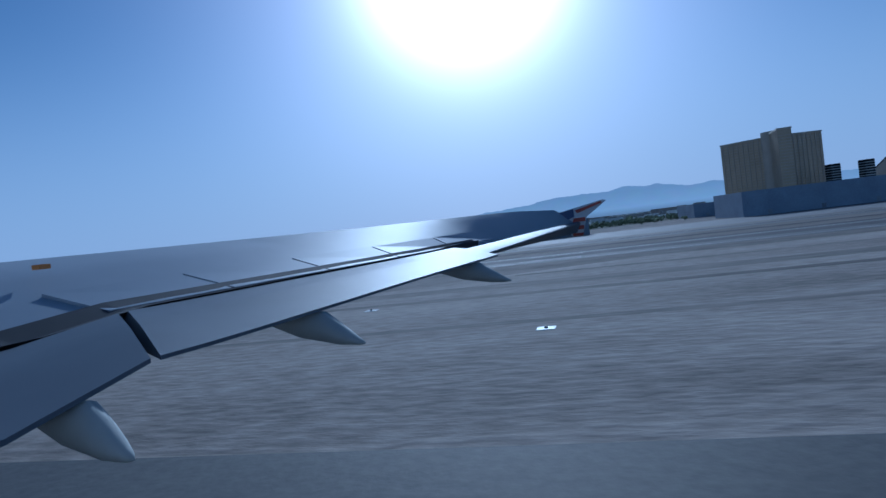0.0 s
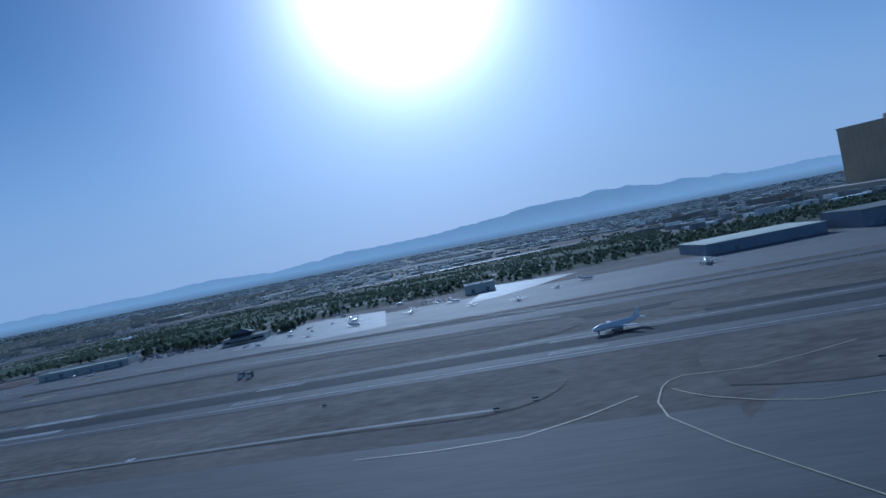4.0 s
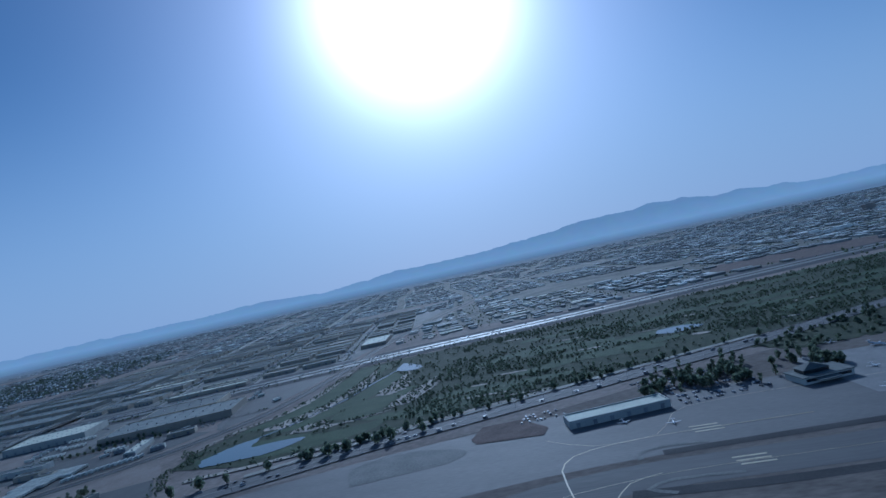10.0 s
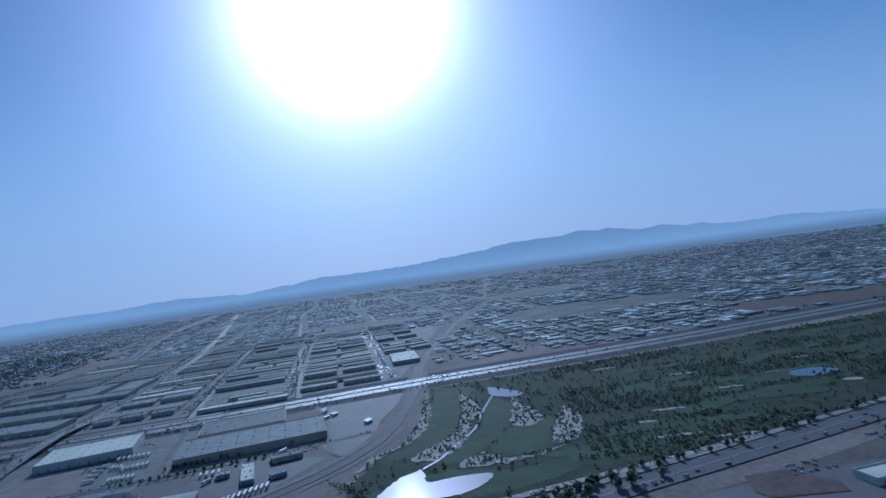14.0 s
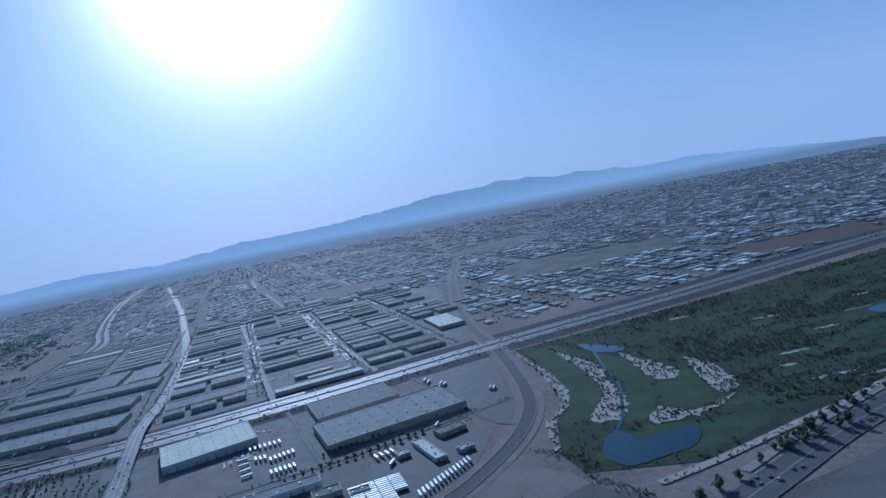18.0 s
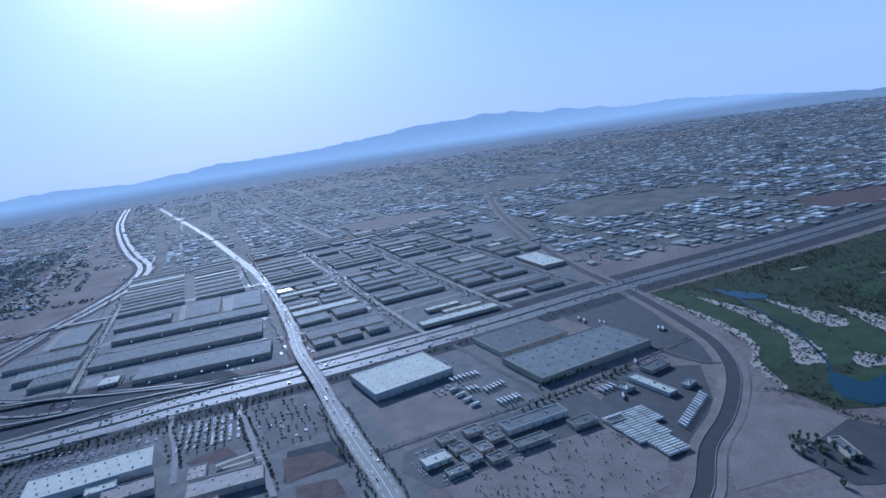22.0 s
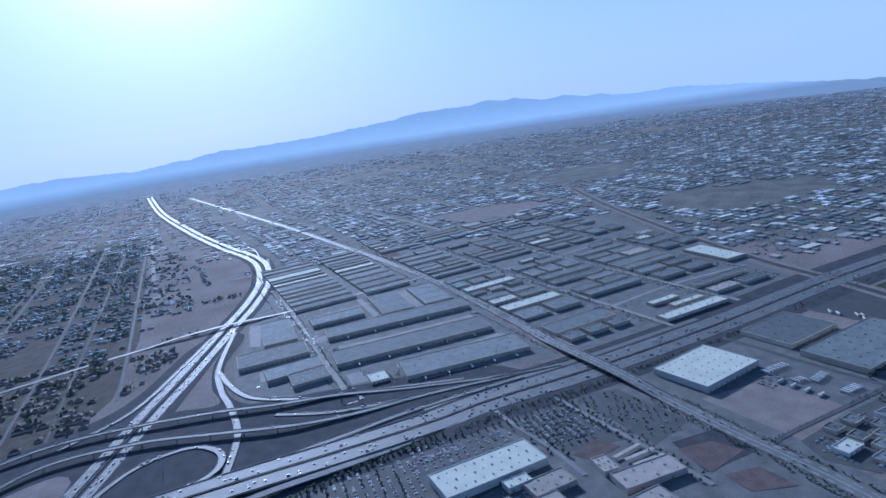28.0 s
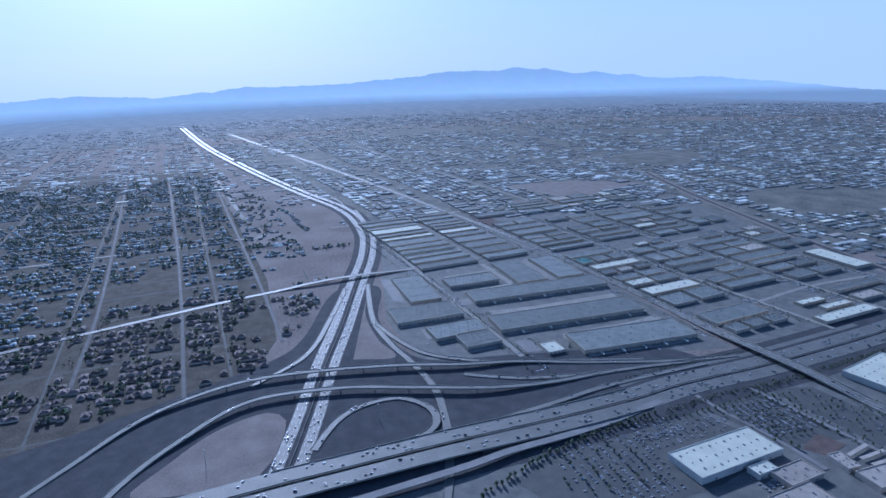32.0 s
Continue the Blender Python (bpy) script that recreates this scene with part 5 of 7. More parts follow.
# ---- trees ----
def crown_shape(bm, r, h, base, seed, lumps=7, per=13, big=1.0):
    """A ragged crown of tilted leaf clumps round the stem."""
    rr = random.Random(seed)
    heads = []
    for i in range(lumps):
        a, d = rr.uniform(0, math.tau), rr.uniform(0, 0.62) * r
        heads.append((Vector((d * math.cos(a), d * math.sin(a), base + h * rr.uniform(0.2, 0.8))), r * rr.uniform(0.38, 0.6)))
    for i in range(lumps * per):
        c, s = heads[i % lumps]
        d = Vector((rr.gauss(0, 1), rr.gauss(0, 1), rr.gauss(0, 0.8))).normalized()
        c = c + d * s * rr.uniform(0.45, 1.1)
        u = (d.orthogonal() + 0.6 * Vector((rr.uniform(-1, 1), rr.uniform(-1, 1), rr.uniform(-1, 1)))).normalized() * r * big * rr.uniform(0.22, 0.38)
        w = u.cross(d + 0.4 * Vector((rr.uniform(-1, 1), rr.uniform(-1, 1), rr.uniform(-1, 1)))).normalized() * r * big * rr.uniform(0.18, 0.32)
        bm.faces.new([bm.verts.new(c + q) for q in (u, w, -u * rr.uniform(0.6, 1), -w)])


def tree_model(name, r, h, stem, seed, label):
    t = thing(name, pose(0, -2000, 0), label, "tree", "roadside trees")
    bm = bmesh.new()
    bmesh.ops.create_cone(bm, cap_ends=True, segments=7, radius1=r * 0.11, radius2=r * 0.05, depth=stem + h * 0.5, matrix=Matrix.Translation((0, 0, (stem + h * 0.5) / 2)))
    for k in range(4):
        a = k * 1.6 + seed
        bmesh.ops.create_cone(bm, cap_ends=True, segments=5, radius1=r * 0.05, radius2=r * 0.02, depth=r * 0.9,
                              matrix=Matrix.Translation((0.3 * r * math.cos(a), 0.3 * r * math.sin(a), stem + h * 0.3)) @ Matrix.Rotation(a, 4, "Z") @ Matrix.Rotation(0.8, 4, "Y"))
    part("trunk", bm, "bark", t)
    bm = bmesh.new()
    crown_shape(bm, r, h, stem, seed)
    part("crown", bm, "leaf", t)
    return t


MODELS = [tree_model("shade_tree", 1.8, 2.7, 0.4, 3, "rounded dark green shade tree beside the road"), tree_model("pine_tree", 1.3, 4.2, 0.4, 5, "tall dark pine by the car park"), tree_model("young_tree", 1.0, 1.5, 0.7, 8, "small young tree in a planted row")]
spots = []
for i in range(30):
    spots.append((1 if rng.random() < 0.6 else 0, 224 + 50 * rng.random(), 268 + 44 * rng.random(), 1.0))
for i in range(70):
    spots.append((1 if rng.random() < 0.45 else 0, 231 + 28 * rng.random(), rng.choice((rng.uniform(270, 312), rng.uniform(244, 268), rng.uniform(276, 300))), 1.0))
for i in range(44):
    p = smooth_line(BLVD[3:8], 4)
    v = p[rng.randrange(len(p))]
    spots.append((0, v.x + rng.choice((11, 13, 15)) + rng.uniform(-2, 2), v.y + rng.uniform(-2, 2), 0.9))
for x, y in ((202, 483), (206, 474), (210, 465), (217, 452), (222, 438), (224, 430), (225, 423), (229, 412), (231, 407), (236, 395)):
    spots.append((0, x + rng.uniform(-1, 1), y, 1.35))
for i in range(22):
    spots.append((rng.choice((0, 0, 1)), rng.choice((rng.uniform(186, 214), rng.uniform(214, 226))), rng.uniform(538, 550) if i % 2 else rng.uniform(532, 546), 0.8))
for i in range(8):
    for j in range(9):
        if rng.random() < 0.75:
            spots.append((2, 318 + i * 7.6 + rng.uniform(-1, 1), 748 + j * 4.6 + i * 2.2 + rng.uniform(-1, 1), 0.8))
for v in smooth_line([(359, 908), (360, 886), (363, 859), (366, 840), (377, 801), (388, 770)], 4.2):
    spots.append((0, v.x + rng.uniform(-1, 1), v.y + rng.uniform(-1, 1), 0.6))
for v in smooth_line([(374, 800), (348, 791), (306, 778), (270, 767)], 4.5):
    for o in (-3, 3):
        if rng.random() < 0.75:
            spots.append((2, v.x + rng.uniform(-1, 1), v.y + o, 1.0))
for v in smooth_line([(362, 838), (334, 828), (316, 822)], 4.5):
    spots.append((2, v.x, v.y + rng.choice((-3, 3)), 1.1))
for i in range(6):
    for j in range(6):
        spots.append((2, 330 + j * 6.6 + rng.uniform(-1, 1), 800 + i * 4.7 + j * 1.0, 0.95))
for v in smooth_line([(300, 642), (309, 617), (324, 574)], 4):
    spots.append((0, v.x + rng.uniform(-2, 2), v.y, 0.7))
for i in range(8):
    for j in range(6):
        if rng.random() < 0.8:
            spots.append((2, 306 + i * 6 + rng.uniform(-1, 1), 909 + j * 9.6 + i * 0.6, 1.0))
for v in smooth_line([(372, 880), (362, 915), (350, 948), (330, 985), (318, 1004)], 3.4):
    spots.append((0, v.x + rng.uniform(-1.5, 1.5) - 4, v.y + rng.uniform(-1, 1), 0.8))
for i in range(24):
    t = i / 23
    spots.append((0, 336 + 26 * t + rng.uniform(-2, 2) - 14, 626 - 66 * t, 0.7))
first = [True, True, True]
for k, x, y, s in spots:
    m = pose(x, y, 0, 0, 0, rng.uniform(0, 360)) @ Matrix.Scale(s * rng.uniform(0.8, 1.25), 4)
    if first[k]:
        MODELS[k].matrix_world, first[k] = m, False
    else:
        c = copy_thing(MODELS[k], m)
        c.matrix_world = m


def woods(name, places, label, seed, leaf="leaf", per=5):
    """Many trees in one mesh: ragged crowns on short stems."""
    shapes = []
    for k in range(4):
        bm = bmesh.new()
        crown_shape(bm, 1.0, 1.5, 0.4, seed + k, 3, per, 1.75 if per < 6 else 1.4)
        bmesh.ops.create_cone(bm, cap_ends=False, segments=4, radius1=0.1, radius2=0.07, depth=0.9, matrix=Matrix.Translation((0, 0, 0.45)))
        bmesh.ops.triangulate(bm, faces=bm.faces[:])
        bm.verts.index_update()
        shapes.append((np.array([v.co[:] for v in bm.verts]), np.array([[v.index for v in f.verts] for f in bm.faces])))
        bm.free()
    r2 = random.Random(seed)
    V, F, n = [], [], 0
    for x, y, s in places:
        v, f = shapes[r2.randrange(4)]
        a = r2.uniform(0, math.tau)
        c, sn = math.cos(a), math.sin(a)
        hs = s * r2.uniform(0.6, 1.05)
        V.append(np.stack([x + s * (c * v[:, 0] - sn * v[:, 1]), y + s * (sn * v[:, 0] + c * v[:, 1]), hs * v[:, 2]], 1))
        F.append(f + n)
        n += len(v)
    me = bpy.data.meshes.new(name)
    me.from_pydata(np.concatenate(V).tolist(), [], np.concatenate(F).tolist())
    me.materials.append(M[leaf])
    return tagged(new(name, me), label, "trees", kind="stuff")


def inside(x, y, poly):
    hit = False
    for (x1, y1), (x2, y2) in zip(poly, poly[1:] + poly[:1]):
        if (y1 > y) != (y2 > y) and x < (x2 - x1) * (y - y1) / (y2 - y1) + x1:
            hit = not hit
    return hit


places = []
while len(places) < 6000:
    x, y = rng.uniform(225, 545), rng.uniform(60, 515)
    if not inside(x, y, GOLF):
        continue
    dense = noise.noise(Vector((x * 0.03, y * 0.012, 4)))
    south = y > 415
    if south and (any(inside(x, y, f) for f in FAIRWAYS[:5]) or rng.random() < 0.75):
        continue
    if any(inside(x, y, w) for w in ([(245, 505), (275, 495), (262, 450), (234, 480)], [(435, 462), (390, 434), (388, 446), (404, 460)])):
        continue
    if dense < -0.12 and rng.random() < 0.85:
        continue
    if not south and rng.random() < 0.8 and any(inside(x, y, f) for f in FAIRWAYS[5:]):
        continue
    places.append((x, y, rng.uniform(0.5, 1.15)))
woods("golf_trees", places, "dark mixed trees covering the golf course", 11, per=8)
places = []
for poly, n in ((SANDS[0], 260), (SANDS[1], 110), (SANDS[2], 130), (SANDS[3], 80), (SANDS[4], 130)):
    k = 0
    while k < n:
        x, y = rng.uniform(260, 455), rng.uniform(405, 520)
        if inside(x, y, poly):
            places.append((x, y, rng.uniform(0.4, 0.8)))
            k += 1
for v in smooth_line([(219, 490), (226, 465), (233, 445), (245, 412), (250, 395), (272, 345)], 1.0):
    if rng.random() < 0.7:
        places.append((v.x + rng.uniform(-2.5, 2.5), v.y, rng.uniform(0.3, 0.7)))
for v in smooth_line([(272, 524), (249, 506), (237, 510), (219, 500), (209, 494)], 0.5):
    places.append((v.x + rng.uniform(-3, 3), v.y + rng.uniform(-2, 4), rng.uniform(0.3, 0.8)))
for i in range(260):
    x, y = rng.uniform(195, 262), rng.uniform(605, 680)
    if inside(x, y, LOTS[8][2]):
        places.append((x, y, rng.uniform(0.25, 0.6)))
woods("desert_scrub", places, "low dark scrub dotted over sand and bare soil", 21)

# ---- suburb ----
def house_model(w, l, h, label):
    t = thing("house", pose(0, -2000, 0), label, "house", "houses of the suburb")
    bm = bmesh.new()
    box(bm, 0, 0, 0, w, l, h)
    box(bm, w * 0.45, l * 0.2, 0, w * 0.5, l * 0.4, h)
    part("wall", bm, "stucco", t)
    bm = bmesh.new()
    for x, y, a, b in ((0, 0, w + 0.4, l + 0.4), (w * 0.45, l * 0.2, w * 0.55, l * 0.45)):
        rise = min(a, b) * 0.22
        base = [bm.verts.new((x + u * a / 2, y + v * b / 2, h)) for u, v in ((-1, -1), (1, -1), (1, 1), (-1, 1))]
        k = (b - a) / 2 if b > a else 0
        j = (a - b) / 2 if a > b else 0
        top = [bm.verts.new((x - j, y - k, h + rise)), bm.verts.new((x + j, y + k, h + rise))]
        bm.faces.new(base[::-1])
        if b >= a:
            bm.faces.new((base[0], base[1], top[0])), bm.faces.new((base[2], base[3], top[1]))
            bm.faces.new((base[1], base[2], top[1], top[0])), bm.faces.new((base[3], base[0], top[0], top[1]))
        else:
            bm.faces.new((base[3], base[0], top[0])), bm.faces.new((base[1], base[2], top[1]))
            bm.faces.new((base[0], base[1], top[1], top[0])), bm.faces.new((base[2], base[3], top[0], top[1]))
    part("roof", bm, "roof_tile", t)
    return t


HOUSES = [house_model(4.4, 6.5, 1.3, "single-storey stucco house with a brown hipped roof"), house_model(4.2, 5.2, 2.1, "two-storey stucco house with a tiled roof")]
used = [False, False]
LANES = np.array([(v.x, v.y) for s in STREETS[6:11] + [CROSS[:5]] + RAMPS[:3] for v in smooth_line(s, 4)])
BELTWAY = np.array([(v.x, v.y) for v in smooth_line(F215[:10], 8)])


def off_roads(x, y, lane=4.5, verge=21):
    return np.hypot(LANES[:, 0] - x, LANES[:, 1] - y).min() > lane and np.hypot(BELTWAY[:, 0] - x, BELTWAY[:, 1] - y).min() > verge


lots = []
VACANT = [[(724, 1316), (712, 1235), (648, 1222), (655, 1295)], [(768, 1166), (772, 1093), (685, 1092), (673, 1136)], [(590, 1298), (560, 1270), (500, 1262), (520, 1300)]]
for row in range(98):
    for col in range(84):
        p, q = 20 + col * 12.5 + rng.uniform(-2.5, 2.5), 262 + row * 6.2 + rng.uniform(-1.5, 1.5)
        x, y = suburb(p, q)
        sparse = y < 1142 + (x - 560) * 0.24 and x < 700 or x > 700 and y < 1150 + (x - 700) * 0.22
        if sparse and (rng.random() < 0.6 or x < 545 or y < 1096 - 0.1 * (x - 560) + max(0, x - 850) * 0.5) or x < 438 + max(0, 1250 - y) * 0.45:
            continue
        if noise.noise(Vector((x * 0.025, y * 0.025, 9))) < -0.28 or rng.random() < 0.15 or row % 20 == 17 or col % 8 == 5 and rng.random() < 0.8 or any(inside(x, y, v) for v in VACANT):
            continue
        if off_roads(x, y):
            lots.append((x, y))
# short rows of houses on the half-built land beside the beltway
for a, b, n in (((832, 1169), (835, 1128), 7), ((838, 1166), (842, 1126), 6), ((806, 1092), (812, 1058), 5), ((980, 1128), (900, 1106), 9), ((1050, 1150), (960, 1118), 9), ((616, 1118), (642, 1096), 5), ((596, 1112), (628, 1090), 6), ((730, 1172), (736, 1140), 5)):
    for i in range(n):
        x, y = (a[j] + (b[j] - a[j]) * i / (n - 1) + rng.uniform(-1.5, 1.5) for j in (0, 1))
        if off_roads(x, y):
            lots.append((x, y))
lots.sort(key=lambda v: (v[0] - 500) ** 2 + (v[1] - 1200) ** 2)
for i, (x, y) in enumerate(lots[:290]):
    k = 0 if rng.random() < 0.7 else 1
    m = pose(x, y, 0.02, 0, 0, 12 + rng.choice((0, 90, 180, 270)) + rng.uniform(-4, 4)) @ Matrix.Scale(rng.uniform(0.8, 1.15), 4)
    if not used[k]:
        HOUSES[k].matrix_world, used[k] = m, True
    else:
        copy_thing(HOUSES[k], m)
V, F = [], []
for x, y in lots[290:]:
    k, w, l, h = len(V), rng.uniform(3.2, 5), rng.uniform(4, 6), rng.uniform(1.0, 1.6)
    for z, s in ((0, 1), (h, 1), (h + 0.9, 0.25)):
        for u, v in ((-1, -1), (1, -1), (1, 1), (-1, 1)):
            V.append((x + 0.978 * u * w * s / 2 - 0.208 * v * l * s / 2, y + 0.208 * u * w * s / 2 + 0.978 * v * l * s / 2, z))
    F += [tuple(k + i for i in f) for f in ((8, 9, 10, 11), (0, 1, 5, 4), (1, 2, 6, 5), (2, 3, 7, 6), (3, 0, 4, 7), (4, 5, 9, 8), (5, 6, 10, 9), (6, 7, 11, 10), (7, 4, 8, 11))]
me = bpy.data.meshes.new("suburb_homes")
me.from_pydata(V, [], F)
me.materials.append(M["far_roof"])
tagged(new("suburb_homes", me), "rows of small roofs in the farther suburb", "houses", kind="stuff")
places = []
for x, y in lots:
    lush = noise.noise(Vector((x * 0.045, y * 0.045, 21)))
    for _ in range(5 if lush > 0.1 else 3 if lush > -0.15 else 1):
        places.append((x + rng.gauss(0, 4), y + rng.gauss(0, 3), rng.choice((0.7, 1.0, 1.4, 1.8, 2.2) if lush > 0 else (0.5, 0.8, 1.2)) * rng.uniform(0.8, 1.2)))
for x, y in ((617, 1276), (538, 1271), (533, 1313), (590, 1298)):
    places += [(x + rng.gauss(0, 8), y + rng.gauss(0, 6), rng.uniform(0.6, 1.2)) for _ in range(30)]
for i in range(3600):
    p, q = rng.uniform(16, 560), rng.choice((rng.uniform(-300, 160), rng.uniform(-240, 0), -8, 8, -80, -84, -156, -160, -240, 155, 166))
    x, y = grid(p, q)
    places.append((x + rng.choice((-1, 1)) * 2, y + rng.uniform(-1, 1), rng.uniform(0.3, 0.7)))
for i in range(260):
    v = smooth_line(I15[3:10], 4)
    v = v[rng.randrange(len(v))]
    places.append((v.x - 22 + rng.uniform(-3, 3), v.y, rng.uniform(0.4, 0.9)))
for bx, by, bw, bl, bh, bt in SOUTH[:6]:
    for i in range(int(bl / 1.6)):
        u, v = -bw / 2 - rng.uniform(1.5, 4.5), rng.uniform(-0.5, 0.5) * bl
        if rng.random() < 0.5:
            places.append((bx + u * math.cos(radians(bt)) - v * math.sin(radians(bt)), by + u * math.sin(radians(bt)) + v * math.cos(radians(bt)), rng.uniform(0.3, 0.6)))
for x, y, n, sx, sy in ((470, 898, 40, 9, 6), (486, 920, 16, 5, 4), (452, 880, 14, 3, 8), (553, 940, 22, 2, 8), (480, 770, 26, 10, 3), (560, 790, 24, 18, 2.5)):
    places += [(x + rng.gauss(0, sx), y + rng.gauss(0, sy), rng.uniform(0.35, 0.75)) for _ in range(n)]
for line, o, share in ((OVER[1:5], 6.4, 0.9), (OVER[1:5], -6.4, 0.9), (OVER[1:5], 9, 0.7), (I15[5:9], 20.5, 0.8), (I15[5:9], 23, 0.6), (I15[6:9], -24, 0.8)):
    pts = smooth_line(line, 2)
    for a, b in zip(pts, pts[1:]):
        d = (b - a).normalized()
        if rng.random() < share:
            places.append((a.x - d.y * o + rng.uniform(-0.8, 0.8), a.y + d.x * o + rng.uniform(-0.8, 0.8), rng.uniform(0.5, 1.1)))
for line, o in ((OVER[4:10], 6.5), (OVER[6:10], -6.5), (STREETS[2], 3.2), (STREETS[2], -3.2), (STREETS[0], 3), (STREETS[1], 3), (STREETS[11], 3)):
    for v in smooth_line(line, 3):
        if rng.random() < 0.7 and v.x < 900 and v.z < 0.6:
            places.append((v.x + rng.uniform(-1, 1), v.y + o + rng.uniform(-0.8, 0.8), rng.uniform(0.4, 0.8)))
places = [p for p in places if p[1] < 1060 or off_roads(p[0], p[1], 3.2, 18)]
woods("suburb_trees", places, "dark trees and shrubs between houses and warehouses", 31)

# ---- the far city ----
TAKEN = set()


def far_blocks(name, n, x0, x1, y0, y1, seed, label, low, high, keep, roof="far_roof"):
    r2 = random.Random(seed)
    V, F = [], []
    apart = 90 if name == "city_buildings" else 0
    for attempt in range(n * 4):
        x, y = r2.uniform(x0, x1), r2.uniform(y0, y1)
        if not n or not keep(x, y):
            continue
        p, q = x * math.cos(GRID) + y * math.sin(GRID), -x * math.sin(GRID) + y * math.cos(GRID)
        slot = (int(p // 13), int((q + 9 * math.sin(p * 0.006)) // 14))
        if slot in TAKEN or slot[1] % 9 == 0 or (slot[0] + slot[1] // 9 * 5) % 13 == 0:
            continue
        TAKEN.add(slot)
        n -= 1
        l, w, h = r2.uniform(4, 12), r2.uniform(4, 10.5), r2.uniform(low, high)
        p, q = (slot[0] + 0.5) * 13 + r2.uniform(-1.8, 1.8), (slot[1] + 0.5) * 14 - 9 * math.sin(p * 0.006) + r2.uniform(-1.5, 1.5)
        nextdoor = (slot[0], slot[1] + 1)
        if r2.random() < 0.3 and nextdoor not in TAKEN and nextdoor[1] % 9:
            TAKEN.add(nextdoor)
            l, q = l + 14, q + 7
        x, y = p * math.cos(GRID) - q * math.sin(GRID), p * math.sin(GRID) + q * math.cos(GRID)
        if apart and x < 800 and y > 330:
            apart -= 1
            warehouse(x, y, w, l, h, 14, roof=r2.choice(("roof_grey", "roof_grey", "roof_grey", "roof_grey", "roof_white", "roof_tan")), wall="wall_grey", units=0, docks=0, parapet=-0.1, label="low flat-roofed building in the city west of the freeway", group="low city buildings", name="city_building")
            continue
        k = len(V)
        for z in (0, h):
            for u, v in ((-1, -1), (1, -1), (1, 1), (-1, 1)):
                V.append((x + (math.cos(GRID) * u * w - math.sin(GRID) * v * l) / 2, y + (math.sin(GRID) * u * w + math.cos(GRID) * v * l) / 2, z))
        F += [tuple(k + i for i in f) for f in ((4, 5, 6, 7), (0, 1, 5, 4), (1, 2, 6, 5), (2, 3, 7, 6), (3, 0, 4, 7))]
    me = bpy.data.meshes.new(name)
    me.from_pydata(V, [], F)
    me.materials.append(M[roof])
    return tagged(new(name, me), label, "buildings", kind="stuff")


BELT = smooth_line(F215, 40)
ARTERY = [p for p in smooth_line(OVER, 12) if p.x > 850]


def open_land(x, y):
    if any(inside(x, y, LOTS[k][2]) for k in (16, 17, 18, 19)):
        return False
    if noise.noise(Vector((x * 0.004, y * 0.004, 2))) < -0.42:
        return False
    if abs(y - np.interp(x, (372, 458, 561, 719, 969, 1180), (511, 511, 519, 516, 498, 470))) < 13:
        return False
    if min((Vector((x, y, 0)) - p).length for p in BELT) < 26 or min((Vector((x, y, 0)) - p).length for p in ARTERY) < 15:
        return False
    return True


def west_edge(y):
    if y < 505:
        return float(np.interp(y, (-300, 60, 230, 345, 510), (640, 600, 555, 522, 482))) + 30
    return 905 if y < 1060 else 1060


far_blocks("pale_buildings", 330, 700, 2300, -700, 1500, 16, "bright white flat roofs scattered over the far city", 1.2, 2.2, lambda x, y: x > west_edge(y) and open_land(x, y) and (y < 1060 or x > 1060), "roof_white")
far_blocks("far_buildings", 4200, 1250, 1950, -900, 2000, 5, "low pale and grey roofs of the city spreading west", 1.0, 2.0, lambda x, y: x > west_edge(y) and open_land(x, y) and (y < 1060 or x > 1060 or y > 1420))
far_blocks("city_buildings", 3000, 560, 1300, -500, 1150, 15, "dense low roofs and yards west of the freeway", 1.0, 2.2, lambda x, y: x > west_edge(y) and open_land(x, y) and (y < 1060 or x > 1060))
far_blocks("distant_buildings", 3400, 1900, 2800, -1400, 2400, 6, "tiny roofs of the city fading into the distance", 1.0, 2.0, lambda x, y: open_land(x, y) and math.hypot(x - 20, y - 535) < 2950)
# white boxes added in place of a pale lot and a bright car lot
far_blocks("depot_buildings", 46, 1262, 1320, 905, 1000, 17, "rows of white boxes standing in for a far pale lot", 1.0, 1.6, lambda x, y: True, "roof_white")
far_blocks("yard_buildings", 30, 1262, 1300, 1056, 1135, 18, "rows of white boxes standing in for a bright car lot beside the beltway", 1.0, 1.6, lambda x, y: True, "roof_white")
far_blocks("north_buildings", 700, 380, 900, -900, 60, 9, "low buildings beyond the airfield", 1.5, 5.0, lambda x, y: x > 420 and math.hypot(x - 545, y + 130) > 90 and math.hypot(x - 600, y + 243) > 90 and abs(x - 620 + (y - 0) * 0.1) > 35)
places = []
r3 = random.Random(77)
while len(places) < 11000:
    x, y = r3.uniform(560, 2300), r3.uniform(-900, 1900)
    if x > west_edge(y) - 10 and open_land(x, y):
        places.append((x, y, r3.uniform(0.4, 1.0)))
while len(places) < 14500:
    x, y = r3.uniform(560, 1150), r3.uniform(-500, 520)
    if x > west_edge(y) - 10 and open_land(x, y):
        places.append((x, y, r3.uniform(0.5, 1.3)))
woods("far_trees", places, "dark scattered trees across the far city", 41)
places = []
while len(places) < 1100:
    x, y = r3.uniform(262, 440), r3.uniform(-80, 262)
    if inside(x, y, [(268, 250), (292, 262), (330, 190), (372, 105), (420, 10), (440, -80), (360, -60), (320, 10), (292, 90), (276, 160)]):
        places.append((x, y, r3.uniform(0.9, 1.9)))
woods("boulevard_trees", places, "dense dark trees between the apron and the boulevard", 47, per=9)
places = []
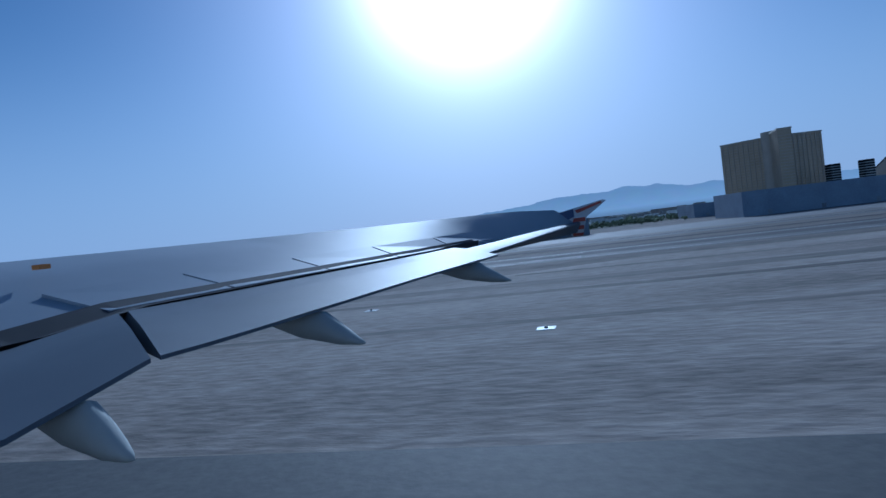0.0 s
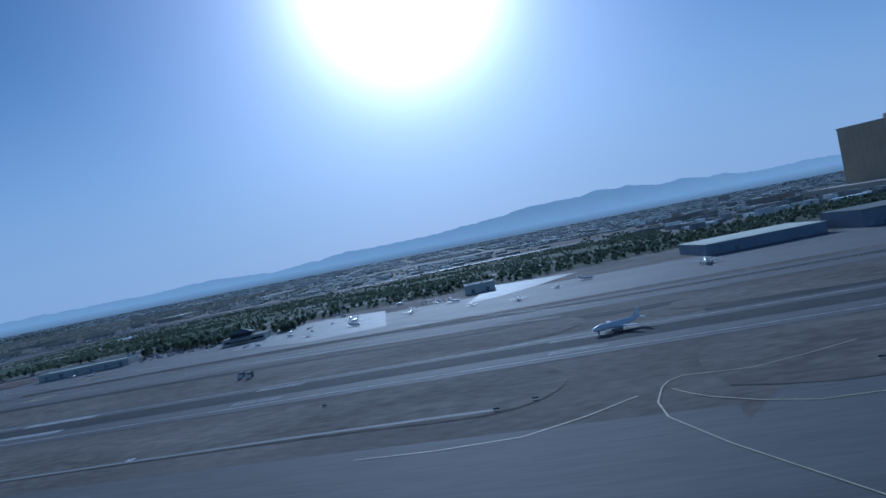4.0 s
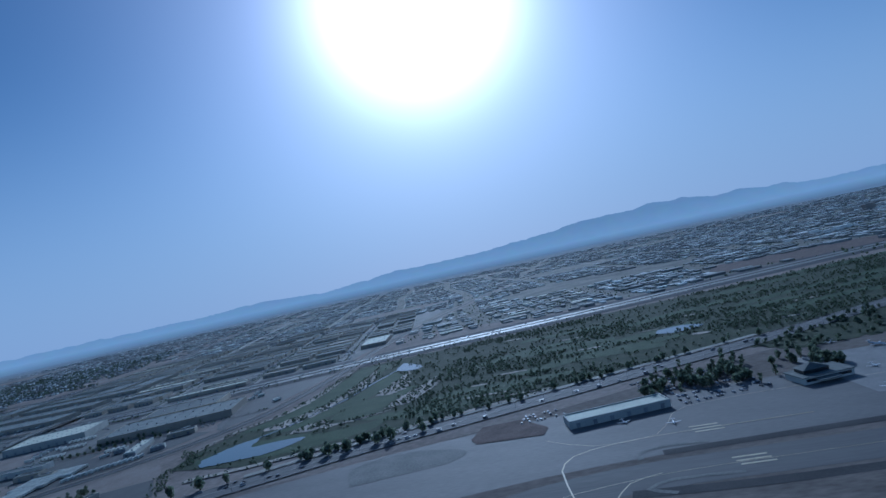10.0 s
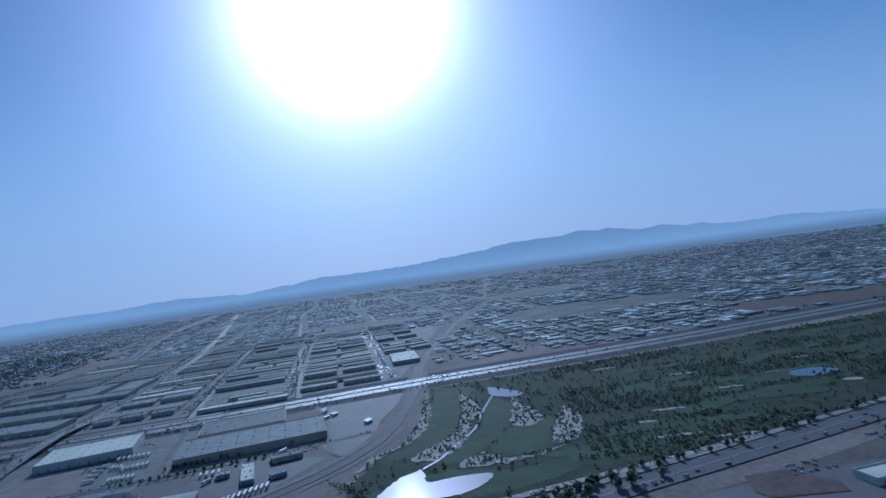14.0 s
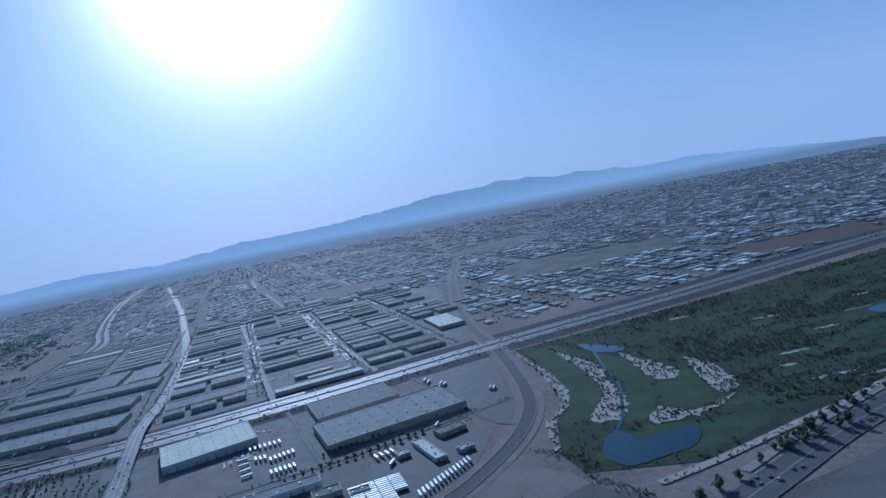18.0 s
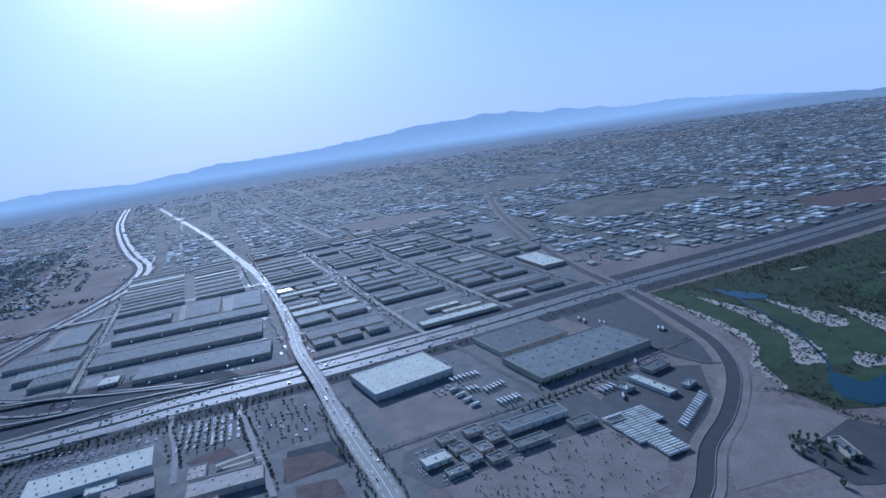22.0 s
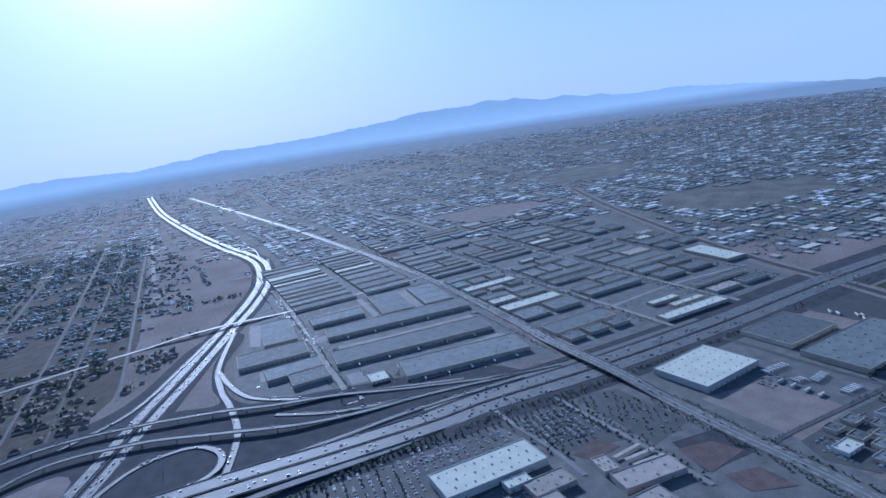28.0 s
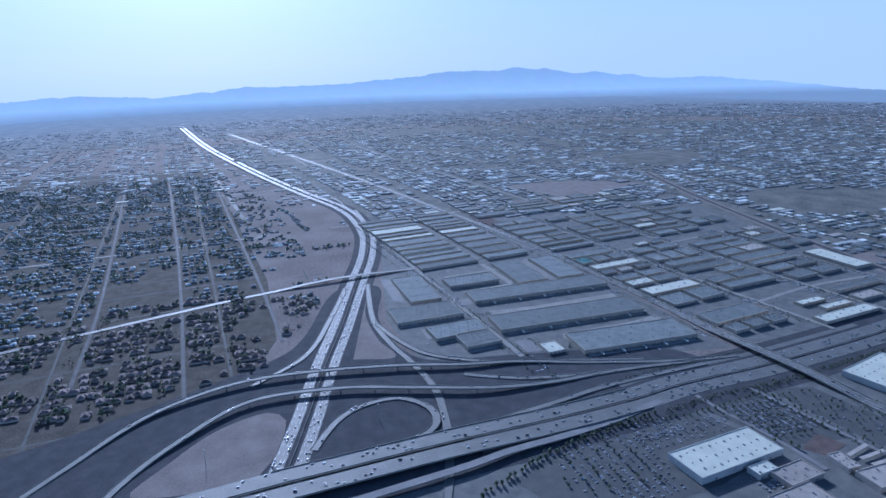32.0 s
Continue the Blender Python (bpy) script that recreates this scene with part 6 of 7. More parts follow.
while len(places) < 900:
    x, y = r3.uniform(280, 620), r3.uniform(-700, 120)
    if math.hypot(x - 545, y + 130) > 60 and noise.noise(Vector((x * 0.02, y * 0.02, 1))) > 0 and x > 300 + 0.1 * y:
        places.append((x, y, r3.uniform(0.9, 2.0)))
woods("north_trees", places, "dark trees along the boulevard north of the golf course", 43)
bm = bmesh.new()
for k in range(9):
    q = 300 - 190 * k
    a = (1000 + 60 * (k % 3), 900 + q)
    ribbon(bm, [a, (a[0] + 900, a[1] + 225), (a[0] + 2200, a[1] + 550)], 5, 0.05)
for k in range(7):
    x = 1000 + 330 * k
    ribbon(bm, [(x + 320, -600), (x, 700), (x - 250, 1700)], 5, 0.052)
setting("road_far_streets", bm, "concrete", "long pale streets across the far city", "road")

# ---- cars ----
def car_model(name, label, l=1.8, w=0.74, h=0.58, van=False):
    t = thing(name, pose(0, -2000, 0), label, "car", "cars on the roads")
    bm = bmesh.new()
    box(bm, 0, 0, 0.12, w, l, h * 0.45)
    for v in bm.verts:
        if v.co.z > 0.2:
            v.co.x *= 0.94
            v.co.y *= 0.97
    part("body", bm, "car_paint", t)
    bm = bmesh.new()
    box(bm, 0, -0.05 * l, 0.12 + h * 0.45, w * 0.9, l * (0.85 if van else 0.55), h * 0.4)
    for v in bm.verts:
        if v.co.z > 0.12 + h * 0.6:
            v.co.x *= 0.82
            v.co.y = (v.co.y + 0.05 * l) * 0.78 - 0.05 * l
    part("cabin", bm, "glass", t)
    bm = bmesh.new()
    box(bm, 0, -0.05 * l, 0.12 + h * 0.85, w * 0.72, l * (0.64 if van else 0.4), 0.03)
    part("roof", bm, "car_paint", t)
    return t


CARS = [car_model("car", "sedan driving along the road"), car_model("car", "tall van driving along the road", 2.1, 0.8, 0.85, True)]
fresh = [True, True]


def drop(k, m):
    if fresh[k]:
        CARS[k].matrix_world, fresh[k] = m, False
    else:
        copy_thing(CARS[k], m)


def traffic(line, n, offs, z, seed):
    r2 = random.Random(seed)
    pts = smooth_line(line, 3)
    for i in range(n):
        k = r2.randrange(1, len(pts) - 1)
        d = pts[k + 1] - pts[k - 1]
        nrm = Vector((-d.y, d.x, 0)).normalized()
        o = r2.choice(offs)
        p = pts[k] + nrm * o
        drop(0 if r2.random() < 0.75 else 1, pose(p.x, p.y, p.z + z, 0, 0, math.degrees(math.atan2(-d.x, d.y)) + (180 if o > 0 else 0)))


traffic(I15_DECK[5:14], 80, (-11.8, -9.8, -8.0, -6.1, -4.0, 4.0, 6.1, 8.0, 9.8, 11.8), 0.305, 1)
traffic(F215[1:7], 60, (-9.2, -7.4, -5.6, -3.8, 3.8, 5.6, 7.4, 9.2), 0.317, 2)
traffic(BLVD[3:9], 34, (-5, -3.2, -1.6, 1.6, 3.2, 5), 0.305, 3)
traffic(OVER[2:9], 30, (-4, -1.5, 1.5, 4), 0.275, 4)
for k, line in enumerate(RAMPS):
    traffic(line, 10, (-1.0, 1.0), 0.155 + 0.011 * k, 10 + k)


def car_rows(V, F, x, y, z, c, s):
    """Body and cabin of one small car, heading along c, s."""
    for w, l, za, zb, sh in ((1.75, 0.74, 0.12, 0.42, 1), (1.0, 0.64, 0.42, 0.62, 0.8)):
        k = len(V)
        for h, q in ((za, 1), (zb, sh)):
            for u, v in ((-1, -1), (1, -1), (1, 1), (-1, 1)):
                a, b = u * w / 2 * q, v * l / 2 * q
                V.append((x + c * a - s * b, y + s * a + c * b, z + h))
        F.extend(tuple(k + i2 for i2 in f) for f in ((4, 5, 6, 7), (0, 1, 5, 4), (1, 2, 6, 5), (2, 3, 7, 6), (3, 0, 4, 7)))


V, F = [], []
r4 = random.Random(99)
for line, n, offs, z in ((I15_DECK[2:14], 240, (-11.8, -9.8, -8.0, -6.1, -4.0, 4.0, 6.1, 8.0, 9.8, 11.8), 0.305), (F215[1:11], 320, (-9.2, -7.4, -5.6, -3.8, 3.8, 5.6, 7.4, 9.2), 0.317), (OVER[7:11], 60, (-4, -1.5, 1.5, 4), 0.275)):
    pts = smooth_line(line, 3)
    for i in range(n):
        k = r4.randrange(1, len(pts) - 1)
        d = (pts[k + 1] - pts[k - 1]).normalized()
        o = r4.choice(offs)
        car_rows(V, F, pts[k].x - d.y * o, pts[k].y + d.x * o, pts[k].z + z, d.x, d.y)
me = bpy.data.meshes.new("traffic_cars")
me.from_pydata(V, [], F)
me.materials.append(M["car_pale"])
tagged(new("traffic_cars", me), "dense small cars spread along the freeways", "cars", kind="stuff")


def parked(name, lots, seed, label, paint="car_stuff"):
    """Rows of parked cars: body and cabin each, joined."""
    r2 = random.Random(seed)
    V, F = [], []
    for x0, y0, turn, rows, cols, dx, dy, full in lots:
        c, s = math.cos(radians(turn)), math.sin(radians(turn))
        for i in range(rows):
            for j in range(cols):
                if r2.random() > full:
                    continue
                px_, py_ = i * dx + r2.uniform(-0.1, 0.1), j * dy
                for w, l, za, zb, sh in ((1.75, 0.74, 0.12, 0.42, 1), (1.0, 0.64, 0.42, 0.62, 0.8)):
                    k = len(V)
                    for z, q in ((za, 1), (zb, sh)):
                        for u, v in ((-1, -1), (1, -1), (1, 1), (-1, 1)):
                            a, b = px_ + u * w / 2 * q, py_ + v * l / 2 * q
                            V.append((x0 + c * a - s * b, y0 + s * a + c * b, z))
                    F.extend(tuple(k + i2 for i2 in f) for f in ((4, 5, 6, 7), (0, 1, 5, 4), (1, 2, 6, 5), (2, 3, 7, 6), (3, 0, 4, 7)))
    me = bpy.data.meshes.new(name)
    me.from_pydata(V, [], F)
    me.materials.append(M[paint])
    return tagged(new(name, me), label, "parked cars", kind="stuff")


parked("parked_cars", [(370, 799, 99, 8, 29, 4.6, 1.3, 0.85), (374, 762, 104, 6, 40, 5.6, 1.3, 0.07), (358, 843, 99, 13, 13, 5.0, 1.3, 0.55), (311, 902, 99, 8, 12, 4.8, 1.3, 0.6), (352, 905, 99, 12, 30, 4.8, 1.3, 0.45), (364, 868, 99, 8, 14, 4.8, 1.3, 0.5), (300, 848, 99, 4, 10, 4.6, 1.3, 0.6), (224, 272, 14, 9, 26, 5, 1.35, 0.5), (228, 340, 14, 3, 12, 4, 1.4, 0.6),
                       (250, 676, 18, 3, 12, 3, 1.3, 0.7), (258, 694, 18, 6, 5, 2.6, 1.3, 0.7), (274, 690, 18, 3, 8, 3, 1.3, 0.7), (292, 660, 100, 4, 8, 3, 1.3, 0.5), (352, 668, 108, 6, 9, 3.4, 1.4, 0.5), (390, 668, 108, 8, 6, 3.2, 1.4, 0.4), (208, 512, 120, 3, 9, 2.4, 1.3, 0.8), (262, 632, 12, 3, 20, 3.6, 1.3, 0.4), (330, 548, 25, 2, 16, 3.6, 1.3, 0.4)], 5, "rows of parked cars in the car parks")
lots = []
for k in range(420):
    p, q = rng.uniform(20, 480), rng.choice((-78, -10, -84, -156, -160, -236, -242, 8, 155)) + rng.uniform(-4, 4)
    x, y = grid(p, q)
    lots.append((x, y, 14 + rng.choice((0, 90)), 1, rng.randrange(3, 9), 3, 1.3, 0.8))
for k in range(150):
    x, y = rng.uniform(450, 690), rng.uniform(790, 1000)
    lots.append((x, y, 8, 1, rng.randrange(2, 6), 3, 1.6, 0.5))
for x, y, n in ((553, 905, 26), (560, 840, 20), (495, 850, 24), (506, 815, 12), (616, 915, 16), (447, 884, 14)):
    lots.append((x, y, 8, 1, n, 3, 1.35, 0.6))
parked("yard_cars", lots, 6, "cars and vans parked along the warehouses", "car_pale")


# ---- gantries and masts ----
def gantry(x, y, turn, span):
    t = thing("sign_gantry", pose(x, y, 0.3, 0, 0, turn), "steel gantry with green direction signs over the freeway", "sign gantry", "freeway gantries")
    for s in (-1, 1):
        bm = bmesh.new()
        bmesh.ops.create_cone(bm, cap_ends=True, segments=8, radius1=0.2, radius2=0.16, depth=3.2, matrix=Matrix.Translation((s * span / 2, 0, 1.6)))
        part("post", bm, "steel", t)
    bm = bmesh.new()
    for z in (2.6, 3.1):
        box(bm, 0, 0, z, span, 0.14, 0.12)
    for i in range(9):
        box(bm, -span / 2 + (i + 0.5) * span / 9, 0, 2.6, 0.1, 0.1, 0.5)
    part("truss", bm, "steel", t)
    for o in (-0.28, 0.05, 0.3):
        bm = bmesh.new()
        box(bm, o * span, -0.16, 2.2, 2.6, 0.1, 1.4)
        panel = part("sign_panel", bm, "green_roof", t, "green direction sign")
        for z in (2.5, 3.0):
            bm = bmesh.new()
            box(bm, o * span, -0.225, z, 1.7, 0.03, 0.18)
            part("bar", bm, "white", panel)


gantry(388, 832, 8, 14)
gantry(437, 643, 13, 30)
for x, y in ((457, 820), (400, 1050), (480, 1030), (372, 1150)):
    t = thing("high_mast_light", pose(x, y, 0.16), "tall slim light mast with a ring of lamps", "light mast", "light masts")
    bm = bmesh.new()
    bmesh.ops.create_cone(bm, cap_ends=True, segments=8, radius1=0.22, radius2=0.1, depth=11, matrix=Matrix.Translation((0, 0, 5.5)))
    part("mast", bm, "steel", t)
    for k in range(6):
        bm = bmesh.new()
        box(bm, 0.5 * math.cos(k * math.tau / 6), 0.5 * math.sin(k * math.tau / 6), 10.7, 0.3, 0.3, 0.16)
        part("lamp_head", bm, "steel", t)
for i, v in enumerate(smooth_line(BLVD[2:9], 11)):
    t = thing("street_lamp", pose(v.x - 7.4, v.y, 0.3, 0, 0, 20), "grey street lamp with one arm beside the boulevard", "street lamp", "street lamps")
    bm = bmesh.new()
    bmesh.ops.create_cone(bm, cap_ends=True, segments=6, radius1=0.08, radius2=0.05, depth=3.6, matrix=Matrix.Translation((0, 0, 1.8)))
    part("pole", bm, "steel", t)
    bm = bmesh.new()
    box(bm, 0.5, 0, 3.55, 1.0, 0.06, 0.06)
    part("arm", bm, "steel", t)
    bm = bmesh.new()
    box(bm, 1.05, 0, 3.5, 0.3, 0.14, 0.08)
    part("lamp_head", bm, "steel", t)


# ---- trailers ----
def trailer_model():
    t = thing("semi_trailer", pose(0, -2000, 0), "long white box semi-trailer parked in a yard", "trailer", "parked trailers")
    bm = bmesh.new()
    box(bm, 0, 0, 0.5, 1.05, 5.6, 1.15)
    part("box", bm, "trailer", t)
    bm = bmesh.new()
    box(bm, 0, 0, 0.38, 0.5, 5.2, 0.12)
    part("chassis", bm, "rubber", t)
    for y in (-2.2, -1.6):
        bm = bmesh.new()
        bmesh.ops.create_cone(bm, cap_ends=True, segments=10, radius1=0.2, radius2=0.2, depth=1.0, matrix=Matrix.Translation((0, y, 0.2)) @ Matrix.Rotation(math.pi / 2, 4, "Y"))
        part("wheel", bm, "rubber", t)
    bm = bmesh.new()
    box(bm, 0, 1.9, 0, 0.6, 0.1, 0.4)
    part("landing_leg", bm, "steel", t)
    return t


TR = trailer_model()
spots = []
for i in range(21):
    for j in range(4 if i < 8 else 3 if i < 14 else 2):
        a = Vector((272, 607)) + Vector((-2.05 * i, -0.5 * i)) + Vector((1.3, -5.9)) * (j + (0.55 if i > 13 else 0))
        spots.append((a.x, a.y, 12))
for a, b, n, turn in (((337, 664), (337, 659), 3, 108), ((332, 655), (337, 644), 6, 108), ((313, 651), (316, 640), 6, 108), ((340, 672), (316, 664), 4, 20), ((355, 671), (358, 655), 7, 108), ((306, 590), (303, 598), 4, 110), ((386, 636), (392, 622), 5, 108)):
    for i in range(n):
        u = i / max(1, n - 1)
        spots.append((a[0] + (b[0] - a[0]) * u, a[1] + (b[1] - a[1]) * u, turn))
for i in range(14):
    spots.append((276 - 1.8 * i, 555 + 1.8 * i, 100))
for x, y in ((402, 556), (405, 558), (396, 560), (420, 568), (414, 566), (372, 528), (374, 530), (330, 566), (292, 590)):
    spots.append((x, y, 70))
for b in SOUTH[:4]:
    for i in range(5):
        a = radians(b[5])
        o = Vector((-b[2] / 2 - 3.4, -b[3] / 2 + (i + 0.7) * b[3] / 5.4))
        spots.append((b[0] + o.x * math.cos(a) - o.y * math.sin(a), b[1] + o.x * math.sin(a) + o.y * math.cos(a), b[5] + 90))
for i, (x, y, a) in enumerate(spots):
    m = pose(x, y, 0.06, 0, 0, a)
    if i == 0:
        TR.matrix_world = m
    else:
        copy_thing(TR, m)


# ---- aircraft ----
def loft(bm, rings):
    """Rings of (centre, radius across, radius up) along y, capped."""
    loops = []
    for (x, y, z), rx, rz in rings:
        loops.append([bm.verts.new((x + rx * math.cos(a), y, z + rz * math.sin(a))) for a in (i * math.tau / 12 for i in range(12))])
    for a, b in zip(loops, loops[1:]):
        for i in range(12):
            bm.faces.new((a[i], a[(i + 1) % 12], b[(i + 1) % 12], b[i]))
    bm.faces.new(loops[0])
    bm.faces.new(loops[-1][::-1])


def slab(bm, pts, thick, axis):
    """A thin plate with the outline pts, thick along axis."""
    n = Vector(axis) * thick / 2
    a = [bm.verts.new(Vector(p) + n) for p in pts]
    b = [bm.verts.new(Vector(p) - n) for p in pts]
    bm.faces.new(a)
    bm.faces.new(b[::-1])
    for i in range(len(pts)):
        j = (i + 1) % len(pts)
        bm.faces.new((a[j], a[i], b[i], b[j]))


def jet_model(name, label, L, span, podded):
    t = thing(name, pose(0, -2000, 0), label, "airplane", "parked aircraft")
    r, z = L * 0.06, L * 0.11
    bm = bmesh.new()
    loft(bm, [((0, L * 0.5, z * 0.9), r * 0.1, r * 0.1), ((0, L * 0.44, z * 0.95), r * 0.65, r * 0.65), ((0, L * 0.34, z), r, r), ((0, -L * 0.2, z), r, r), ((0, -L * 0.4, z * 1.2), r * 0.55, r * 0.6), ((0, -L * 0.5, z * 1.35), r * 0.12, r * 0.15)])
    part("fuselage", bm, "plane_white", t, smooth=True)
    for s in (-1, 1):
        bm = bmesh.new()
        slab(bm, [(s * r * 0.6, L * 0.1, z * 0.75), (s * span / 2, -L * 0.09, z * 0.95), (s * span / 2, -L * 0.14, z * 0.95), (s * r * 0.6, -L * 0.1, z * 0.75)], L * 0.012, (0, 0, 1))
        part("wing", bm, "plane_white", t)
        bm = bmesh.new()
        ty = z * 1.3 if podded else z * 2.3
        slab(bm, [(0, -L * 0.4, ty), (s * span * 0.19, -L * 0.47, ty), (s * span * 0.19, -L * 0.5, ty), (0, -L * 0.49, ty)], L * 0.008, (0, 0, 1))
        part("tailplane", bm, "plane_white", t)
        bm = bmesh.new()
        if podded:
            loft(bm, [((s * span * 0.17, L * 0.14, z * 0.5), r * 0.45, r * 0.45), ((s * span * 0.17, L * 0.02, z * 0.5), r * 0.42, r * 0.42), ((s * span * 0.17, -L * 0.01, z * 0.5), r * 0.25, r * 0.25)])
        else:
            loft(bm, [((s * r * 1.45, -L * 0.2, z * 1.2), r * 0.42, r * 0.42), ((s * r * 1.45, -L * 0.32, z * 1.2), r * 0.42, r * 0.42), ((s * r * 1.45, -L * 0.36, z * 1.2), r * 0.25, r * 0.25)])
        part("engine", bm, "steel", t, smooth=True)
        bm = bmesh.new()
        box(bm, s * span * 0.09, -L * 0.04, 0, L * 0.02, L * 0.03, z * 0.8)
        part("main_gear", bm, "rubber", t)
    bm = bmesh.new()
    slab(bm, [(0, -L * 0.34, z * 1.4), (0, -L * 0.46, z * 2.7), (0, -L * 0.51, z * 2.7), (0, -L * 0.48, z * 1.4)], L * 0.01, (1, 0, 0))
    part("fin", bm, "plane_white", t)
    bm = bmesh.new()
    box(bm, 0, L * 0.38, 0, L * 0.015, L * 0.02, z * 0.7)
    part("nose_gear", bm, "rubber", t)
    bm = bmesh.new()
    slab(bm, [(-r * 0.5, L * 0.42, z * 1.15), (r * 0.5, L * 0.42, z * 1.15), (r * 0.6, L * 0.39, z * 1.35), (-r * 0.6, L * 0.39, z * 1.35)], 0.08, (0, 0.6, 0.8))
    part("windscreen", bm, "glass", t)
    return t


JETS = [jet_model("business_jet", "white business jet parked on the apron", 6.4, 6.2, False), jet_model("light_aircraft", "small white light aircraft parked on the apron", 3.8, 4.6, False)]
AT = [(268, 238, 1), (252, 228, 0), (235, 219, 0), (222, 213, 0), (207, 208, 0), (243, 247, 1), (225, 240, 1), (227, 233, 1), (211, 234, 1), (215, 227, 1), (199, 222, 1), (201, 246, 1), (198, 240, 1), (230, 225, 1), (217, 190, 0), (260, 205, 0), (241, 190, 1), (253, 192, 1), (247, 186, 1),
      (236, 184, 1), (228, 176, 0), (204, 166, 1), (196, 150, 0), (212, 138, 1), (224, 128, 0), (206, 320, 1), (198, 306, 1)]
seen = [True, True]
for i, (x, y, k) in enumerate(AT):
    m = pose(x, y, 0.08, 0, 0, 60 + (i * 67) % 90)
    if seen[k]:
        JETS[k].matrix_world, seen[k] = m, False
    else:
        copy_thing(JETS[k], m)
t = jet_model("twin_jet_airliner", "white twin-engined airliner taxiing on the far runway", 10.5, 9.6, True)
t.matrix_world = pose(117, 126.5, 0.1, 0, 0, 30)
t["group"] = "airliners"
t = copy_thing(t, pose(205, 92, 0.06, 0, 0, 80))
t["label"] = "white twin-engined airliner parked near the hangars"
for x, y in ((135, 212), (133.4, 209)):
    t = thing("service_truck", pose(x, y, 0.03, 0, 0, 100), "boxy dark airfield service truck on the dirt", "truck", "service trucks")
    for nm, a, mt in (("cargo_box", (0, -0.4, 0.35, 1.0, 2.0, 1.1), "door_dark"), ("cab", (0, 1.0, 0.3, 0.95, 0.7, 0.75), "plane_white")):
        bm = bmesh.new()
        box(bm, *a)
        part(nm, bm, mt, t)
    for wx in (-0.45, 0.45):
        for wy in (-0.9, 0.9):
            bm = bmesh.new()
            bmesh.ops.create_cone(bm, cap_ends=True, segments=10, radius1=0.2, radius2=0.2, depth=0.15, matrix=Matrix.Translation((wx, wy, 0.2)) @ Matrix.Rotation(math.pi / 2, 4, "Y"))
            part("wheel", bm, "rubber", t)


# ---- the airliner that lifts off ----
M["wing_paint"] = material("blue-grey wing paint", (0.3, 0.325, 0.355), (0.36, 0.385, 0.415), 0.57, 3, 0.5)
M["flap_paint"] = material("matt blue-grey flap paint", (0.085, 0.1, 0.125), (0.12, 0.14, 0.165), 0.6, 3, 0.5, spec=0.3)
M["fairing"] = material("pale matt fairing paint", (0.36, 0.37, 0.35), (0.44, 0.45, 0.42), 0.8, 2, 0.4)
M["wing_edge"] = material("bare metal leading edge", (0.5, 0.51, 0.53), (0.6, 0.61, 0.62), 0.3, 2, 0.3, metal=0.9)
M["slot_shade"] = material("dark tone for slot shade", (0.03, 0.032, 0.035), (0.05, 0.05, 0.055), 0.8, 1, 0.2)
M["flag_blue"] = material("dark blue paint", (0.03, 0.05, 0.14), (0.04, 0.07, 0.18), 0.4, 1, 0.2)
M["flag_white"] = material("white stripe paint", (0.6, 0.6, 0.6), (0.7, 0.7, 0.7), 0.4, 1, 0.2)
EYE0 = Vector((0, 0, 6.1))
LEAD = ((-0.9, 10.6, 0.30), (5.97, 6.95, 0.33), (10.39, 4.56, 0.32), (14.55, 2.31, 0.36), (15.3, 1.3, 0.27))
SLOT = ((-0.9, 5.4, -0.45), (4.0, 4.76, -0.39), (5.05, 4.54, -0.26), (8.66, 3.51, -0.21), (12.98, 2.24, -0.13), (15.3, 0.75, -0.04))
REAR = ((-0.9, 2.6, -0.78), (2.27, 2.78, -0.59), (3.36, 2.84, -0.44), (4.25, 2.89, -0.47), (7.92, 2.31, -0.38), (10.6, 1.85, -0.33), (10.7, 2.1, -0.3), (15.3, 0.62, 0.02))


def along(line, x):
    return Vector((x, *(float(np.interp(x, [p[0] for p in line], [p[i] for p in line])) for i in (1, 2))))


def skin(bm, rows):
    """A closed skin over rows of points, ends capped."""
    vs = [[bm.verts.new(EYE0 + p * K) for p in r] for r in rows]
    n = len(rows[0])
    for a, b in zip(vs, vs[1:]):
        for i in range(n):
            bm.faces.new((a[i], a[(i + 1) % n], b[(i + 1) % n], b[i]))
    bm.faces.new(vs[0][::-1])
    bm.faces.new(vs[-1])
    bmesh.ops.recalc_face_normals(bm, faces=bm.faces[:])


up = Vector((0, 0, 1))
plane = thing("departing_airliner", pose(0, 0, 0), "grey-winged airliner just lifting off the runway", "airplane")
xs = [-0.9 + i * 16.2 / 27 for i in range(28)]
bm = bmesh.new()
skin(bm, [[along(LEAD, x), along(LEAD, x).lerp(along(SLOT, x), 0.12) + up * 0.14, along(LEAD, x).lerp(along(SLOT, x), 0.5) + up * 0.13, along(SLOT, x), along(SLOT, x) - up * 0.1,
           along(LEAD, x).lerp(along(SLOT, x), 0.5) - up * 0.45 * (1 - x / 22), along(LEAD, x).lerp(along(SLOT, x), 0.08) - up * 0.2] for x in xs])
wing = part("wing", bm, "wing_paint", plane, "blue-grey painted wing with panel seams", smooth=True)
wing.data.set_sharp_from_angle(angle=radians(35))
